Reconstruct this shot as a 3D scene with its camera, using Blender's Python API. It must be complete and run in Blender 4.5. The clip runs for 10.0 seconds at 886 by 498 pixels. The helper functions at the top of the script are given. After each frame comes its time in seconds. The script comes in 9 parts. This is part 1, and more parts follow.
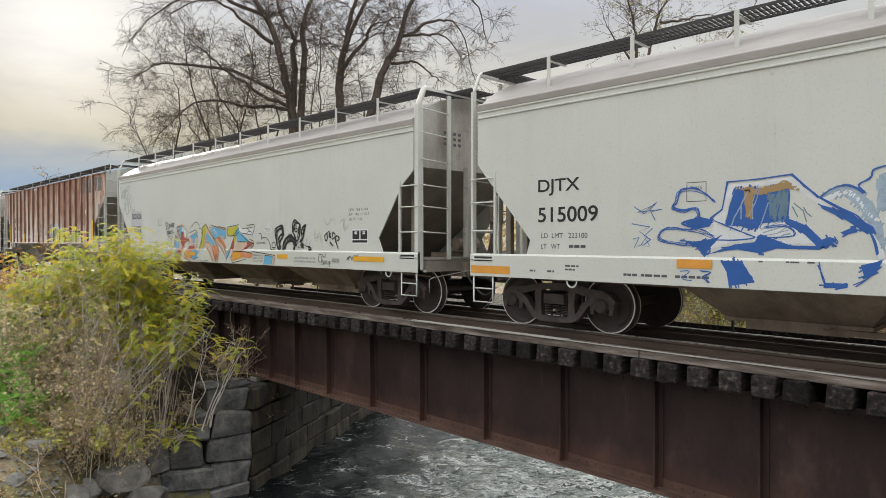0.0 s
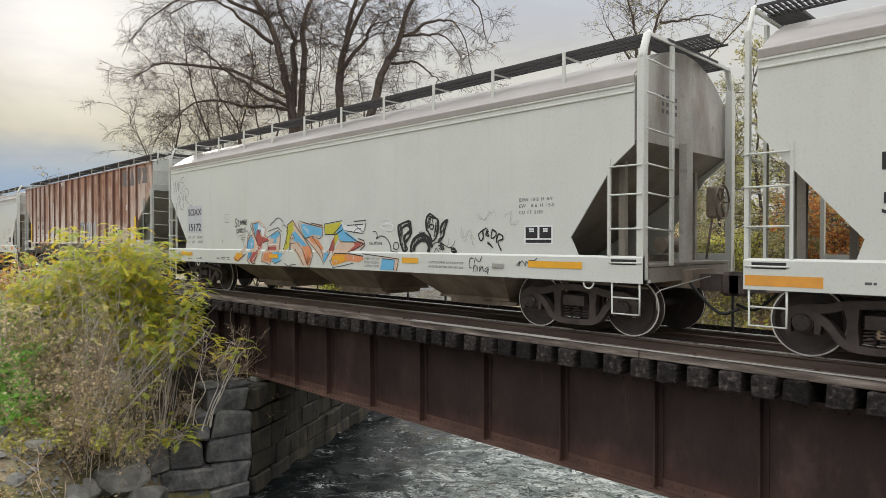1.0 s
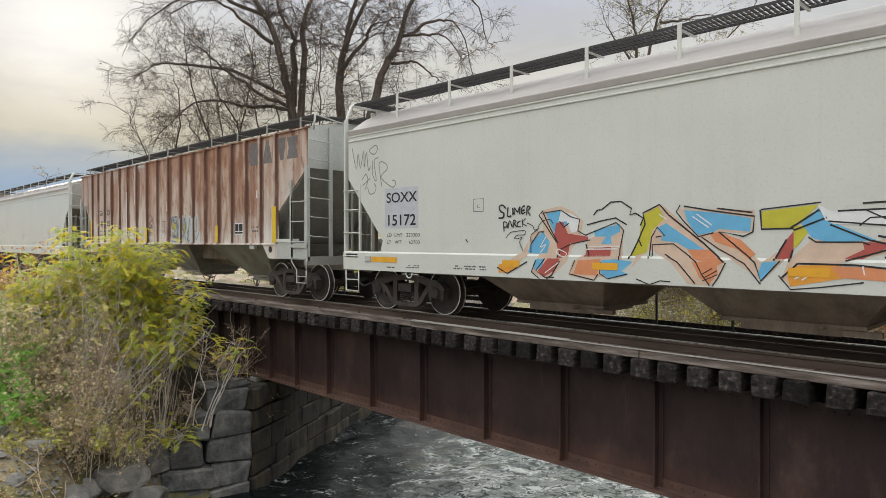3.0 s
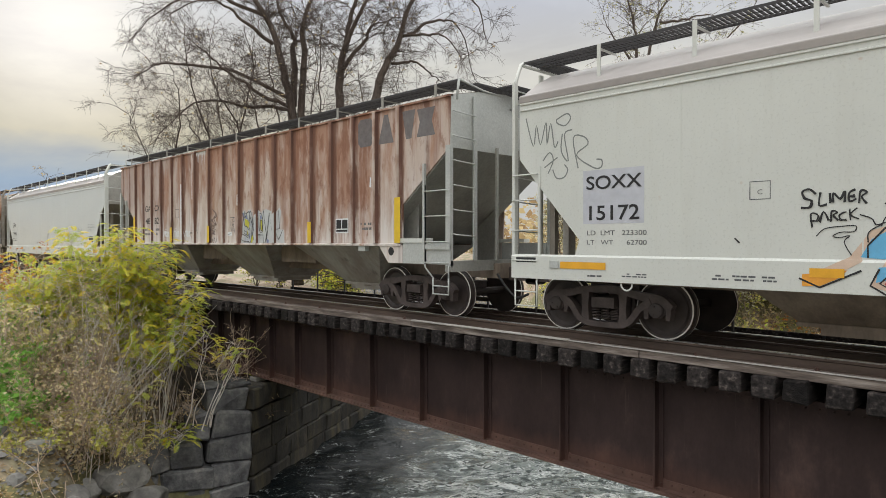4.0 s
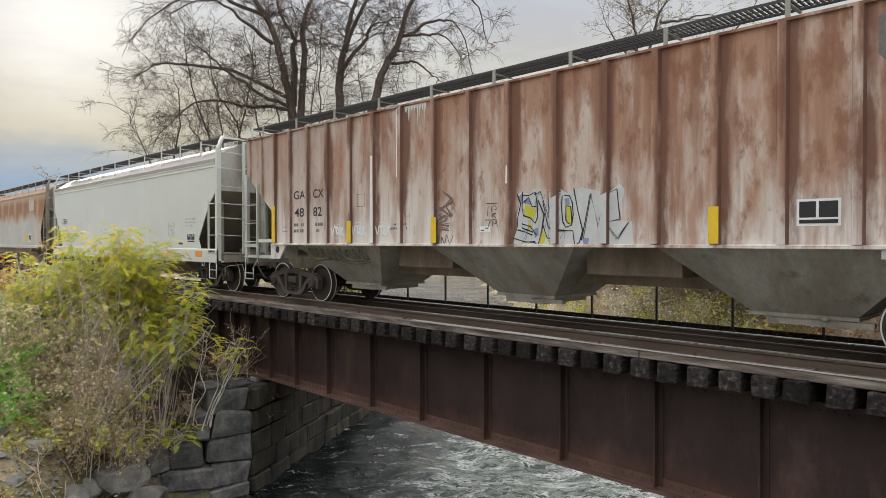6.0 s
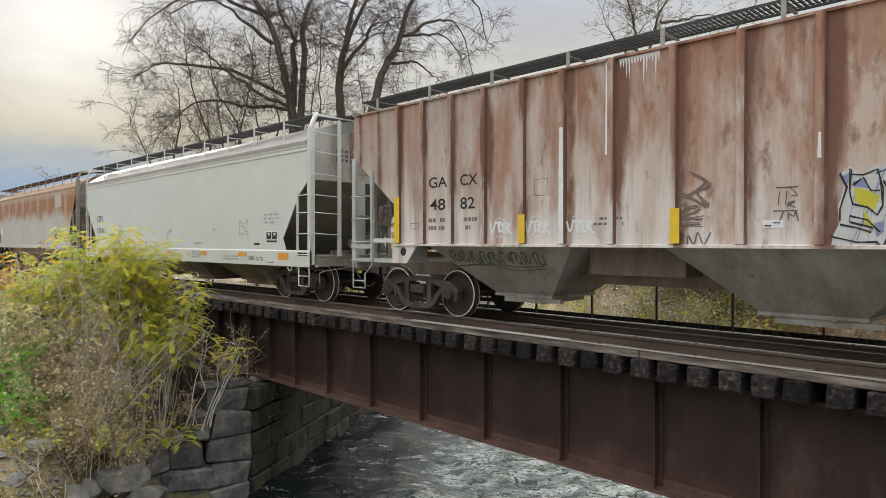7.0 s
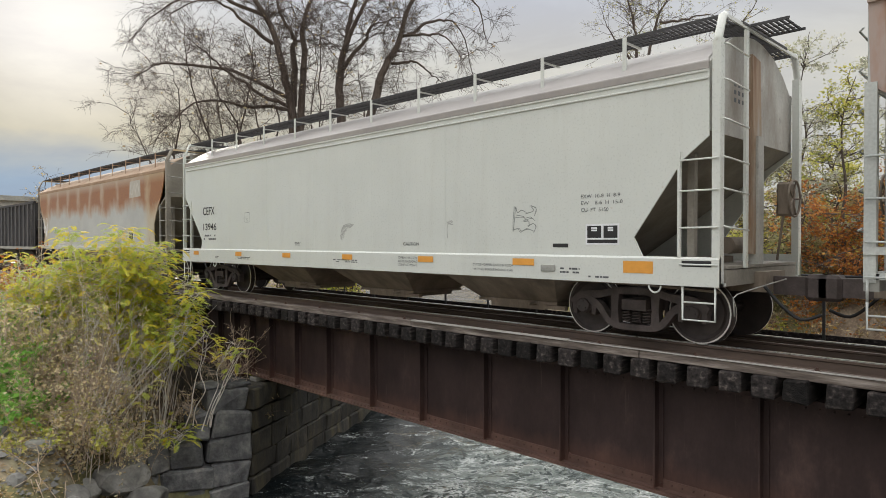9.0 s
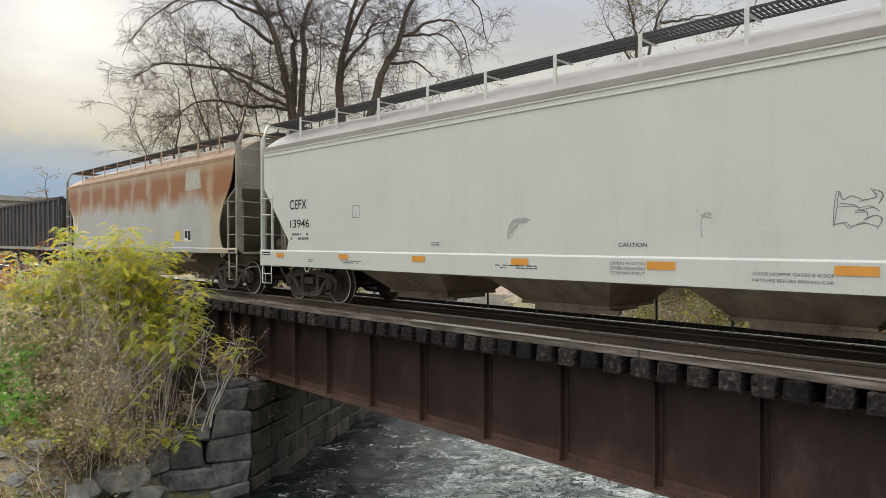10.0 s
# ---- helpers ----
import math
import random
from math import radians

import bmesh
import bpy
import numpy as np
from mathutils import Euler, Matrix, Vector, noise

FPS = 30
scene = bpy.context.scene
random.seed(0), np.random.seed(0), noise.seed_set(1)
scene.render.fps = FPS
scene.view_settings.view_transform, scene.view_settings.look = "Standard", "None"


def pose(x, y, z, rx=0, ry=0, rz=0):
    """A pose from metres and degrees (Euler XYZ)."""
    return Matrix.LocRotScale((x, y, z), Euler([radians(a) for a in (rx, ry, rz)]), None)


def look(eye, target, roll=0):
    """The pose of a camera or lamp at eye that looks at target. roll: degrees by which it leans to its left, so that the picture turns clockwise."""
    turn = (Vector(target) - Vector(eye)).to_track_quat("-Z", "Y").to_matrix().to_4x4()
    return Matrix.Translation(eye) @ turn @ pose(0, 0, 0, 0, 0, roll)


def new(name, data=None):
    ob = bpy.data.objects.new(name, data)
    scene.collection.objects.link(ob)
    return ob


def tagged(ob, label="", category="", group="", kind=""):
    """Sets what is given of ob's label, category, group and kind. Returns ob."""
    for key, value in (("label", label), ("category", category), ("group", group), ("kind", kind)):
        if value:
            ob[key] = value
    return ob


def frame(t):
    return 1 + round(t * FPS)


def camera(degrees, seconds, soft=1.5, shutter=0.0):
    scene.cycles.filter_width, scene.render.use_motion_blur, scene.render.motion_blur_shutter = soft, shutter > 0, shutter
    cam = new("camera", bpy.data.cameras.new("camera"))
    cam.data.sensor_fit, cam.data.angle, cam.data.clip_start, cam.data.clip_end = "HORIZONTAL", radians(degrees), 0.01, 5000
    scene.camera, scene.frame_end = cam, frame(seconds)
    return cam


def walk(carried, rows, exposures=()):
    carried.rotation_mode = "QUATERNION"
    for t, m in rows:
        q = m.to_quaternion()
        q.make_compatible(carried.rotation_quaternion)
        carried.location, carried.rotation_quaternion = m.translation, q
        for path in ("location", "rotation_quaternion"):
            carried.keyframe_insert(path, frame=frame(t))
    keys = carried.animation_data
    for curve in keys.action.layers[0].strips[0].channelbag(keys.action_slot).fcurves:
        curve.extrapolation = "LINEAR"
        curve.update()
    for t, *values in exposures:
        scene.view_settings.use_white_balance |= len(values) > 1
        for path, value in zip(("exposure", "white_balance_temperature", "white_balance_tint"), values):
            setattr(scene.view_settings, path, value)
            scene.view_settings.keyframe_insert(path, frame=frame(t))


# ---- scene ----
cam = camera(68.3, 10.0, soft=0.65)
EYE = pose(0.0, -10.067, 1.476, 89.347, 0, 45.254)
walk(cam, [(0.0, EYE), (10.0, EYE)], exposures=[(0.0, 0.0), (10.0, 0.0)])

# ---- sky and sun: bright overcast, the sun behind thin cloud low along the line ----
SUN_AZ, SUN_EL = radians(-76), radians(17)      # from +y towards +x
SUN_DIR = Vector((math.sin(SUN_AZ) * math.cos(SUN_EL), math.cos(SUN_AZ) * math.cos(SUN_EL), math.sin(SUN_EL)))


class Nodes:
    """Small helper round a node tree."""

    def __init__(self, tree, fresh=True):
        self.t = tree
        if fresh:
            tree.nodes.clear()

    def n(self, kind, sets=None, **inputs):
        nd = self.t.nodes.new(kind)
        for k, v in (sets or {}).items():
            if k == "operation": nd.operation = v
            elif k == "blend": nd.data_type, nd.blend_type = "RGBA", v
            elif k == "sky": nd.sky_type = v
        for k, v in inputs.items():
            sock = nd.inputs[int(k[1:])] if k[0] == "i" and k[1:].isdigit() else nd.inputs[k.replace("_", " ")]
            if isinstance(v, bpy.types.NodeSocket):
                self.t.links.new(v, sock)
            else:
                sock.default_value = v
        return nd

    def ramp(self, fac, stops):
        nd = self.t.nodes.new("ShaderNodeValToRGB")
        cr = nd.color_ramp
        while len(cr.elements) < len(stops):
            cr.elements.new(0.5)
        for e, (pos, c) in zip(cr.elements, stops):
            e.position = pos
            e.color = (*c, 1) if len(c) == 3 else c
        self.t.links.new(fac, nd.inputs[0])
        return nd.outputs[0]

    def mix(self, fac, a, b, blend="MIX"):
        nd = self.n("ShaderNodeMix", {"blend": blend})
        for sock, v in ((nd.inputs[0], fac), (nd.inputs[6], a), (nd.inputs[7], b)):
            if isinstance(v, bpy.types.NodeSocket):
                self.t.links.new(v, sock)
            else:
                sock.default_value = (*v, 1) if isinstance(v, tuple) else v
        return nd.outputs[2]

    def math(self, op, a, b=0.0):
        return self.n("ShaderNodeMath", {"operation": op}, i0=a, i1=b).outputs[0]


world = bpy.data.worlds.new("sky")
scene.world = world
world.use_nodes = True
W = Nodes(world.node_tree)
co = W.n("ShaderNodeTexCoord").outputs["Generated"]
sep = W.n("ShaderNodeSeparateXYZ", Vector=co)
sky = W.n("ShaderNodeTexSky", {"sky": "NISHITA"})
sky.sun_disc, sky.sun_elevation, sky.sun_rotation = False, SUN_EL, SUN_AZ
clear = W.n("ShaderNodeMix", {"blend": "MULTIPLY"}, i0=1.0)
W.t.links.new(sky.outputs[0], clear.inputs[6])
clear.inputs[7].default_value = (0.003, 0.003, 0.003, 1)
stretch = W.n("ShaderNodeMapping", Vector=co)
stretch.inputs["Scale"].default_value = (1.0, 1.0, 4.0)
wisps = W.n("ShaderNodeTexNoise", Vector=stretch.outputs[0], Scale=2.6, Detail=6.0, Roughness=0.58, Distortion=0.5).outputs[0]
height = W.math("ADD", sep.outputs[2], W.math("MULTIPLY", W.math("SUBTRACT", wisps, 0.5), 0.085))
cloud = W.ramp(height, [(0.0, (0.17, 0.29, 0.46)), (0.085, (0.20, 0.33, 0.50)), (0.115, (0.32, 0.38, 0.43)), (0.145, (0.50, 0.475, 0.375)), (0.20, (0.57, 0.535, 0.44)), (0.26, (0.64, 0.63, 0.59)), (0.36, (0.62, 0.655, 0.73)), (0.46, (1.48, 1.49, 1.47)), (0.7, (2.0, 2.0, 1.97)), (1.0, (2.1, 2.1, 2.07))])
# the blue gap under the cloud lies to the west; elsewhere the cloud reaches down
west = W.n("ShaderNodeVectorMath", {"operation": "DOT_PRODUCT"}, i0=co)
west.inputs[1].default_value = (-0.97, -0.25, 0.0)
pale_low = W.ramp(height, [(0.0, (0.52, 0.53, 0.52)), (0.26, (0.64, 0.63, 0.59)), (0.36, (0.62, 0.655, 0.73)), (0.46, (1.48, 1.49, 1.47)), (0.7, (2.0, 2.0, 1.97)), (1.0, (2.1, 2.1, 2.07))])
cloud = W.mix(W.ramp(west.outputs["Value"], [(0.48, (0, 0, 0)), (0.76, (1, 1, 1))]), pale_low, cloud)
dotp = W.n("ShaderNodeVectorMath", {"operation": "DOT_PRODUCT"}, i0=co)
dotp.inputs[1].default_value = SUN_DIR
glow = W.math("POWER", W.math("MAXIMUM", dotp.outputs["Value"], 0.0), 150.0)
lit = W.mix(glow, cloud, (1.05, 1.02, 0.96))
banks = W.ramp(wisps, [(0.34, (0.86, 0.86, 0.89)), (0.5, (0.98, 0.98, 0.98)), (0.66, (1.08, 1.07, 1.04))])
veil = W.mix(1.0, lit, banks, "MULTIPLY")
both = W.n("ShaderNodeMix", {"blend": "ADD"}, i0=1.0)
W.t.links.new(veil, both.inputs[6])
W.t.links.new(clear.outputs[2], both.inputs[7])
bg = W.n("ShaderNodeBackground", Color=both.outputs[2], Strength=1.0)
W.t.links.new(bg.outputs[0], W.n("ShaderNodeOutputWorld").inputs[0])

sun = new("sun", bpy.data.lights.new("sun", "SUN"))
sun.data.energy, sun.data.angle, sun.data.color = 2.1, radians(14), (1.0, 0.94, 0.84)
sun.matrix_world = look((0, 0, 0), tuple(-SUN_DIR))


# ---- materials ----
def surface(name, stops, grain=(1, 1, 1), scale=3.0, rough=0.7, metal=0.0, bump=0.3, fine=40.0, speck=None, coords="Object", per_thing=0.0, detail=6.0, extra=None, spec=0.5, mottle=0.35):
    """A surface with a large and a fine variation; stops: colours over the noise's range."""
    m = bpy.data.materials.new(name)
    m.use_nodes = True
    N = Nodes(m.node_tree)
    tc = N.n("ShaderNodeTexCoord").outputs[coords]
    mp = N.n("ShaderNodeMapping", Vector=tc)
    mp.inputs["Scale"].default_value = grain
    v = mp.outputs[0]
    if per_thing:
        rnd = N.n("ShaderNodeObjectInfo").outputs["Random"]
        v = N.n("ShaderNodeVectorMath", {"operation": "ADD"}, i0=v, i1=N.n("ShaderNodeCombineXYZ", X=N.math("MULTIPLY", rnd, 37.0), Y=N.math("MULTIPLY", rnd, 91.0)).outputs[0]).outputs[0]
    big = N.n("ShaderNodeTexNoise", Vector=v, Scale=scale, Detail=detail, Roughness=0.6).outputs[0]
    small = N.n("ShaderNodeTexNoise", Vector=v, Scale=fine, Detail=3.0).outputs[0]
    col = N.ramp(big, stops)
    col = N.mix(mottle, col, N.ramp(small, [(0.3, (0.45, 0.45, 0.45)), (0.7, (1.0, 1.0, 1.0))]), "MULTIPLY")
    if speck:
        col = N.mix(N.ramp(small, [(speck[0], (0, 0, 0)), (speck[0] + 0.06, (1, 1, 1))]), col, speck[1])
    if extra:
        col = extra(N, tc, col, big, small)
    if per_thing:
        hsv = N.n("ShaderNodeHueSaturation", Color=col)
        N.t.links.new(N.math("ADD", 1.0 - per_thing / 2, N.math("MULTIPLY", rnd, per_thing)), hsv.inputs["Value"])
        col = hsv.outputs[0]
    bsdf = N.n("ShaderNodeBsdfPrincipled", Base_Color=col, Metallic=metal)
    bsdf.inputs["Specular IOR Level"].default_value = spec
    N.t.links.new(N.math("ADD", rough - 0.12, N.math("MULTIPLY", small, 0.24)), bsdf.inputs["Roughness"])
    if bump:
        b = N.n("ShaderNodeBump", Strength=bump, Distance=0.02, Height=N.math("ADD", big, N.math("MULTIPLY", small, 0.5)))
        N.t.links.new(b.outputs[0], bsdf.inputs["Normal"])
    N.t.links.new(bsdf.outputs[0], N.n("ShaderNodeOutputMaterial").inputs[0])
    return m


def plain(name, c, rough=0.6, metal=0.0):
    d = tuple(x * 0.86 for x in c)
    return surface(name, [(0.3, d), (0.65, c)], scale=5.0, fine=60.0, rough=rough, metal=metal, bump=0.03, mottle=0.10)


def sprayed(name, c, cover):
    """Spray paint that thins to the ground beneath in patches."""
    m = plain(name, c, 0.5)
    N = Nodes(m.node_tree, False)
    tc = N.n("ShaderNodeTexCoord").outputs["Object"]
    s = N.n("ShaderNodeTexNoise", Vector=tc, Scale=9.0, Detail=7.0, Roughness=0.7).outputs[0]
    lo = max(0.0, 2.0 * cover - 1.0)
    bsdf = [nd for nd in N.t.nodes if nd.type == "BSDF_PRINCIPLED"][0]
    N.t.links.new(N.ramp(s, [(0.34, (lo, lo, lo)), (0.60, (cover, cover, cover))]), bsdf.inputs["Alpha"])
    return m


def streaks(N, tc, col, big, small):
    """Rain streaks and grime running down a painted side."""
    mp = N.n("ShaderNodeMapping", Vector=tc)
    mp.inputs["Scale"].default_value = (2.2, 1.0, 0.16)
    s = N.n("ShaderNodeTexNoise", Vector=mp.outputs[0], Scale=2.0, Detail=7.0, Roughness=0.65).outputs[0]
    col = N.mix(N.math("MULTIPLY", N.ramp(s, [(0.50, (0, 0, 0)), (0.80, (1, 1, 1))]), 0.16), col, (0.40, 0.37, 0.31))
    spots = N.n("ShaderNodeTexNoise", Vector=tc, Scale=6.0, Detail=4.0).outputs[0]
    return N.mix(N.ramp(spots, [(0.74, (0, 0, 0)), (0.80, (0.35, 0.35, 0.35))]), col, (0.42, 0.27, 0.17))


RIBS = [-1.455, -2.2, -2.96, -3.76, -4.575, -5.4, -6.2, -7.1, -8.05, -8.95, -9.85, -10.8, -11.66, -12.45, -13.3, -14.1, -14.85, -15.56]
RIB_FIT = [float(c) for c in np.polyfit(RIBS, range(len(RIBS)), 4)]


def rusting(N, tc, col, big, small):
    """Soft upright runs of rust over bleached pinkish paint, thickest towards the front end and the eave."""
    xyz = N.n("ShaderNodeSeparateXYZ", Vector=tc)
    x, z = xyz.outputs[0], xyz.outputs[2]

    def runs(scale, at, size, detail, rough):
        mp = N.n("ShaderNodeMapping", Vector=tc)
        mp.inputs["Scale"].default_value = scale
        mp.inputs["Location"].default_value = at
        return N.n("ShaderNodeTexNoise", Vector=mp.outputs[0], Scale=size, Detail=detail, Roughness=rough).outputs[0]
    s = runs((1.5, 1.0, 0.42), (0.0, 0.0, 0.0), 1.6, 7.0, 0.6)
    t = runs((2.8, 1.0, 0.20), (5.0, 2.0, 1.0), 1.7, 6.0, 0.6)
    # dull grey-brown towards the eave at the rear end, bleached towards the foot
    dull = N.math("ADD", N.math("ADD", s, N.math("MULTIPLY", N.math("SUBTRACT", z, 2.7), 0.10)), N.math("MULTIPLY", N.math("ADD", x, 8.0), -0.022))
    col = N.mix(N.ramp(dull, [(0.46, (0, 0, 0)), (0.74, (0.75, 0.75, 0.75))]), col, (0.35, 0.27, 0.245))
    pale = N.math("ADD", t, N.math("MULTIPLY", N.math("SUBTRACT", 2.45, z), 0.17))
    col = N.mix(N.ramp(pale, [(0.48, (0, 0, 0)), (0.68, (0.85, 0.85, 0.85))]), col, (0.70, 0.665, 0.64))
    # rust patches
    front = N.ramp(N.math("ADD", x, 3.0), [(0.55, (0, 0, 0)), (1.0, (0.11, 0.11, 0.11))])
    front = N.math("ADD", front, N.ramp(N.math("ADD", N.math("MULTIPLY", x, -1.0), -13.0), [(0.0, (0, 0, 0)), (1.0, (0.04, 0.04, 0.04))]))
    more = N.math("SUBTRACT", N.math("ADD", N.math("MULTIPLY", N.math("ADD", x, 10.5), 0.009), N.math("MULTIPLY", N.math("SUBTRACT", z, 2.6), 0.05)), front)
    col = N.mix(N.ramp(N.math("ADD", s, more), [(0.47, (0, 0, 0)), (0.63, (0.78, 0.78, 0.78))]), col, (0.36, 0.18, 0.105))
    col = N.mix(N.ramp(N.math("ADD", t, more), [(0.56, (0, 0, 0)), (0.70, (0.7, 0.7, 0.7))]), col, (0.24, 0.105, 0.06))
    q = runs((3.2, 1.0, 1.3), (2.0, 0.0, 4.0), 1.7, 6.0, 0.65)
    col = N.mix(N.ramp(N.math("ADD", q, more), [(0.57, (0, 0, 0)), (0.70, (0.75, 0.75, 0.75))]), col, (0.22, 0.092, 0.052))
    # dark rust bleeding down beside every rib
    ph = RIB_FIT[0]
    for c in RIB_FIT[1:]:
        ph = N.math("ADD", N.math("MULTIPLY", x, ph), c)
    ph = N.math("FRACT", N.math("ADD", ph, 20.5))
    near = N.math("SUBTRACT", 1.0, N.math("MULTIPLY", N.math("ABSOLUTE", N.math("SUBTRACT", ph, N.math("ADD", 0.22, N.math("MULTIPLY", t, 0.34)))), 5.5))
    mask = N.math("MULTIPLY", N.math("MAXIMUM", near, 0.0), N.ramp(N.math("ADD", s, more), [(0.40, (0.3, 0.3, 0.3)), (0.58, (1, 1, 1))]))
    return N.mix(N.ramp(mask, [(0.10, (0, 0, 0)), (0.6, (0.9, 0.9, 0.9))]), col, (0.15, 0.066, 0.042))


def grime(N, tc, col, big, small):
    """Brown dust and dark oily splashes on the hopper bays."""
    mp = N.n("ShaderNodeMapping", Vector=tc)
    mp.inputs["Scale"].default_value = (1.6, 1.0, 0.35)
    s = N.n("ShaderNodeTexNoise", Vector=mp.outputs[0], Scale=1.6, Detail=7.0, Roughness=0.62).outputs[0]
    col = N.mix(N.ramp(s, [(0.42, (0, 0, 0)), (0.68, (0.7, 0.7, 0.7))]), col, (0.20, 0.155, 0.12))
    q = N.n("ShaderNodeTexNoise", Vector=tc, Scale=2.1, Detail=8.0, Roughness=0.7).outputs[0]
    return N.mix(N.ramp(q, [(0.58, (0, 0, 0)), (0.70, (0.75, 0.75, 0.75))]), col, (0.07, 0.062, 0.055))


def rust_cap(N, tc, col, big, small):
    """Soft-edged orange rust in uneven patches below the eave, thin ochre wash round them, over faded blue-grey paint."""
    mp = N.n("ShaderNodeMapping", Vector=tc)
    mp.inputs["Scale"].default_value = (1.0, 1.0, 0.45)
    s = N.n("ShaderNodeTexNoise", Vector=mp.outputs[0], Scale=1.1, Detail=7.0, Roughness=0.6).outputs[0]
    xyz = N.n("ShaderNodeSeparateXYZ", Vector=tc)
    x, z = xyz.outputs[0], xyz.outputs[2]
    f = N.math("ADD", N.math("MULTIPLY", N.math("SUBTRACT", z, 2.5), 1.1), N.math("MULTIPLY", N.math("SUBTRACT", s, 0.5), 1.5))
    low = N.ramp(f, [(0.0, (0, 0, 0)), (0.5, (1, 1, 1))])
    top = N.ramp(N.math("SUBTRACT", z, 3.0), [(0.42, (1, 1, 1)), (0.80, (0.15, 0.15, 0.15))])
    warp = N.math("ADD", N.math("DIVIDE", x, 1.55), N.math("MULTIPLY", s, 0.9))
    ph = N.math("ABSOLUTE", N.math("SUBTRACT", N.math("FRACT", N.math("ADD", warp, 50.0)), 0.5))
    seam = N.ramp(N.math("ADD", ph, N.math("MULTIPLY", N.math("SUBTRACT", big, 0.5), 0.5)), [(0.0, (0.35, 0.35, 0.35)), (0.20, (1, 1, 1))])
    mask = N.mix(1.0, N.mix(1.0, low, top, "MULTIPLY"), seam, "MULTIPLY")
    ends = N.ramp(N.math("ADD", N.math("MULTIPLY", N.math("ABSOLUTE", N.math("ADD", x, 7.8)), 0.13), N.math("MULTIPLY", s, 0.3)), [(0.90, (0, 0, 0)), (1.0, (1, 1, 1))])
    wash = N.mix(N.math("MULTIPLY", low, 0.6), col, (0.52, 0.40, 0.26))
    wash = N.mix(N.math("MULTIPLY", ends, 0.5), wash, (0.50, 0.36, 0.16))
    return N.mix(N.math("MULTIPLY", mask, 0.95), wash, N.ramp(small, [(0.35, (0.24, 0.085, 0.028)), (0.65, (0.35, 0.15, 0.052))]))


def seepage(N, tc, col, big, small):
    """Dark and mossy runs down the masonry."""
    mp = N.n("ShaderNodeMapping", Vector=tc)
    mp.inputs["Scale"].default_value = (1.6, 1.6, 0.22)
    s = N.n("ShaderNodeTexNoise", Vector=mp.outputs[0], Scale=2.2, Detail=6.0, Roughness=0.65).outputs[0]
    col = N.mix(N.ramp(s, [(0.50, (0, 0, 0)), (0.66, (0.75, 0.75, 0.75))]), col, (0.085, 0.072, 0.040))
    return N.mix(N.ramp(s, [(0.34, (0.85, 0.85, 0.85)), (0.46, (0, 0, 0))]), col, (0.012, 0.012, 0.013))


def girder_rust(N, tc, col, big, small):
    """Red rust along the foot of the plates, pale runs and scratches down them."""
    z = N.n("ShaderNodeSeparateXYZ", Vector=tc).outputs[2]
    f = N.math("ADD", N.math("MULTIPLY", N.math("SUBTRACT", -1.72, z), 2.0), N.math("MULTIPLY", N.math("SUBTRACT", big, 0.5), 1.6))
    col = N.mix(N.ramp(f, [(0.0, (0, 0, 0)), (0.85, (0.7, 0.7, 0.7))]), col, (0.10, 0.05, 0.038))
    mp = N.n("ShaderNodeMapping", Vector=tc)
    mp.inputs["Scale"].default_value = (9.0, 1.0, 0.5)
    run = N.n("ShaderNodeTexNoise", Vector=mp.outputs[0], Scale=1.6, Detail=6.0, Roughness=0.7).outputs[0]
    col = N.mix(N.ramp(run, [(0.62, (0, 0, 0)), (0.74, (0.4, 0.4, 0.4))]), col, (0.12, 0.085, 0.075))
    return N.mix(N.ramp(run, [(0.26, (0.6, 0.6, 0.6)), (0.40, (0, 0, 0))]), col, (0.026, 0.016, 0.015))


M = {}
M["white"] = surface("white_car_paint", [(0.25, (0.60, 0.62, 0.59)), (0.7, (0.66, 0.68, 0.645))], scale=0.8, fine=30.0, rough=0.30, bump=0.0, extra=streaks, mottle=0.04)
M["grey"] = surface("grey_car_paint", [(0.25, (0.42, 0.44, 0.43)), (0.7, (0.56, 0.58, 0.56))], scale=0.9, fine=30.0, rough=0.5, bump=0.04, extra=streaks)
M["end"] = surface("sooty_end_paint", [(0.25, (0.38, 0.375, 0.35)), (0.7, (0.56, 0.555, 0.52))], scale=1.5, fine=25.0, rough=0.6, bump=0.05, extra=grime)
M["rusty"] = surface("rust_bleached_paint", [(0.3, (0.52, 0.41, 0.345)), (0.55, (0.57, 0.48, 0.425)), (0.75, (0.62, 0.555, 0.515))], grain=(1.5, 1, 0.5), scale=1.3, fine=26.0, rough=0.7, bump=0.06, extra=rusting, mottle=0.15)
# rust on the rib flank, with the shade of that side in its colour
M["rib_rust_shade"] = surface("dark_rib_flank_rust_and_shade", [(0.32, (0.11, 0.055, 0.042)), (0.55, (0.17, 0.085, 0.062)), (0.72, (0.36, 0.25, 0.21))], grain=(1, 1, 0.35), scale=2.2, fine=22.0, rough=0.8, bump=0.1)
M["capped"] = surface("half_rusted_paint", [(0.3, (0.42, 0.43, 0.42)), (0.7, (0.52, 0.53, 0.51))], scale=1.0, fine=22.0, mottle=0.15, rough=0.45, bump=0.05, extra=rust_cap)
M["roof_dust"] = surface("dusty_white_roof", [(0.3, (0.36, 0.335, 0.325)), (0.7, (0.47, 0.445, 0.43))], grain=(0.5, 1, 1), scale=1.2, fine=25.0, rough=0.42, bump=0.03, mottle=0.15)
M["end_rust"] = surface("rust_stained_end_paint", [(0.34, (0.42, 0.38, 0.33)), (0.48, (0.36, 0.26, 0.18)), (0.64, (0.24, 0.13, 0.07))], grain=(3, 3, 0.3), scale=1.6, fine=25.0, rough=0.65, bump=0.05)
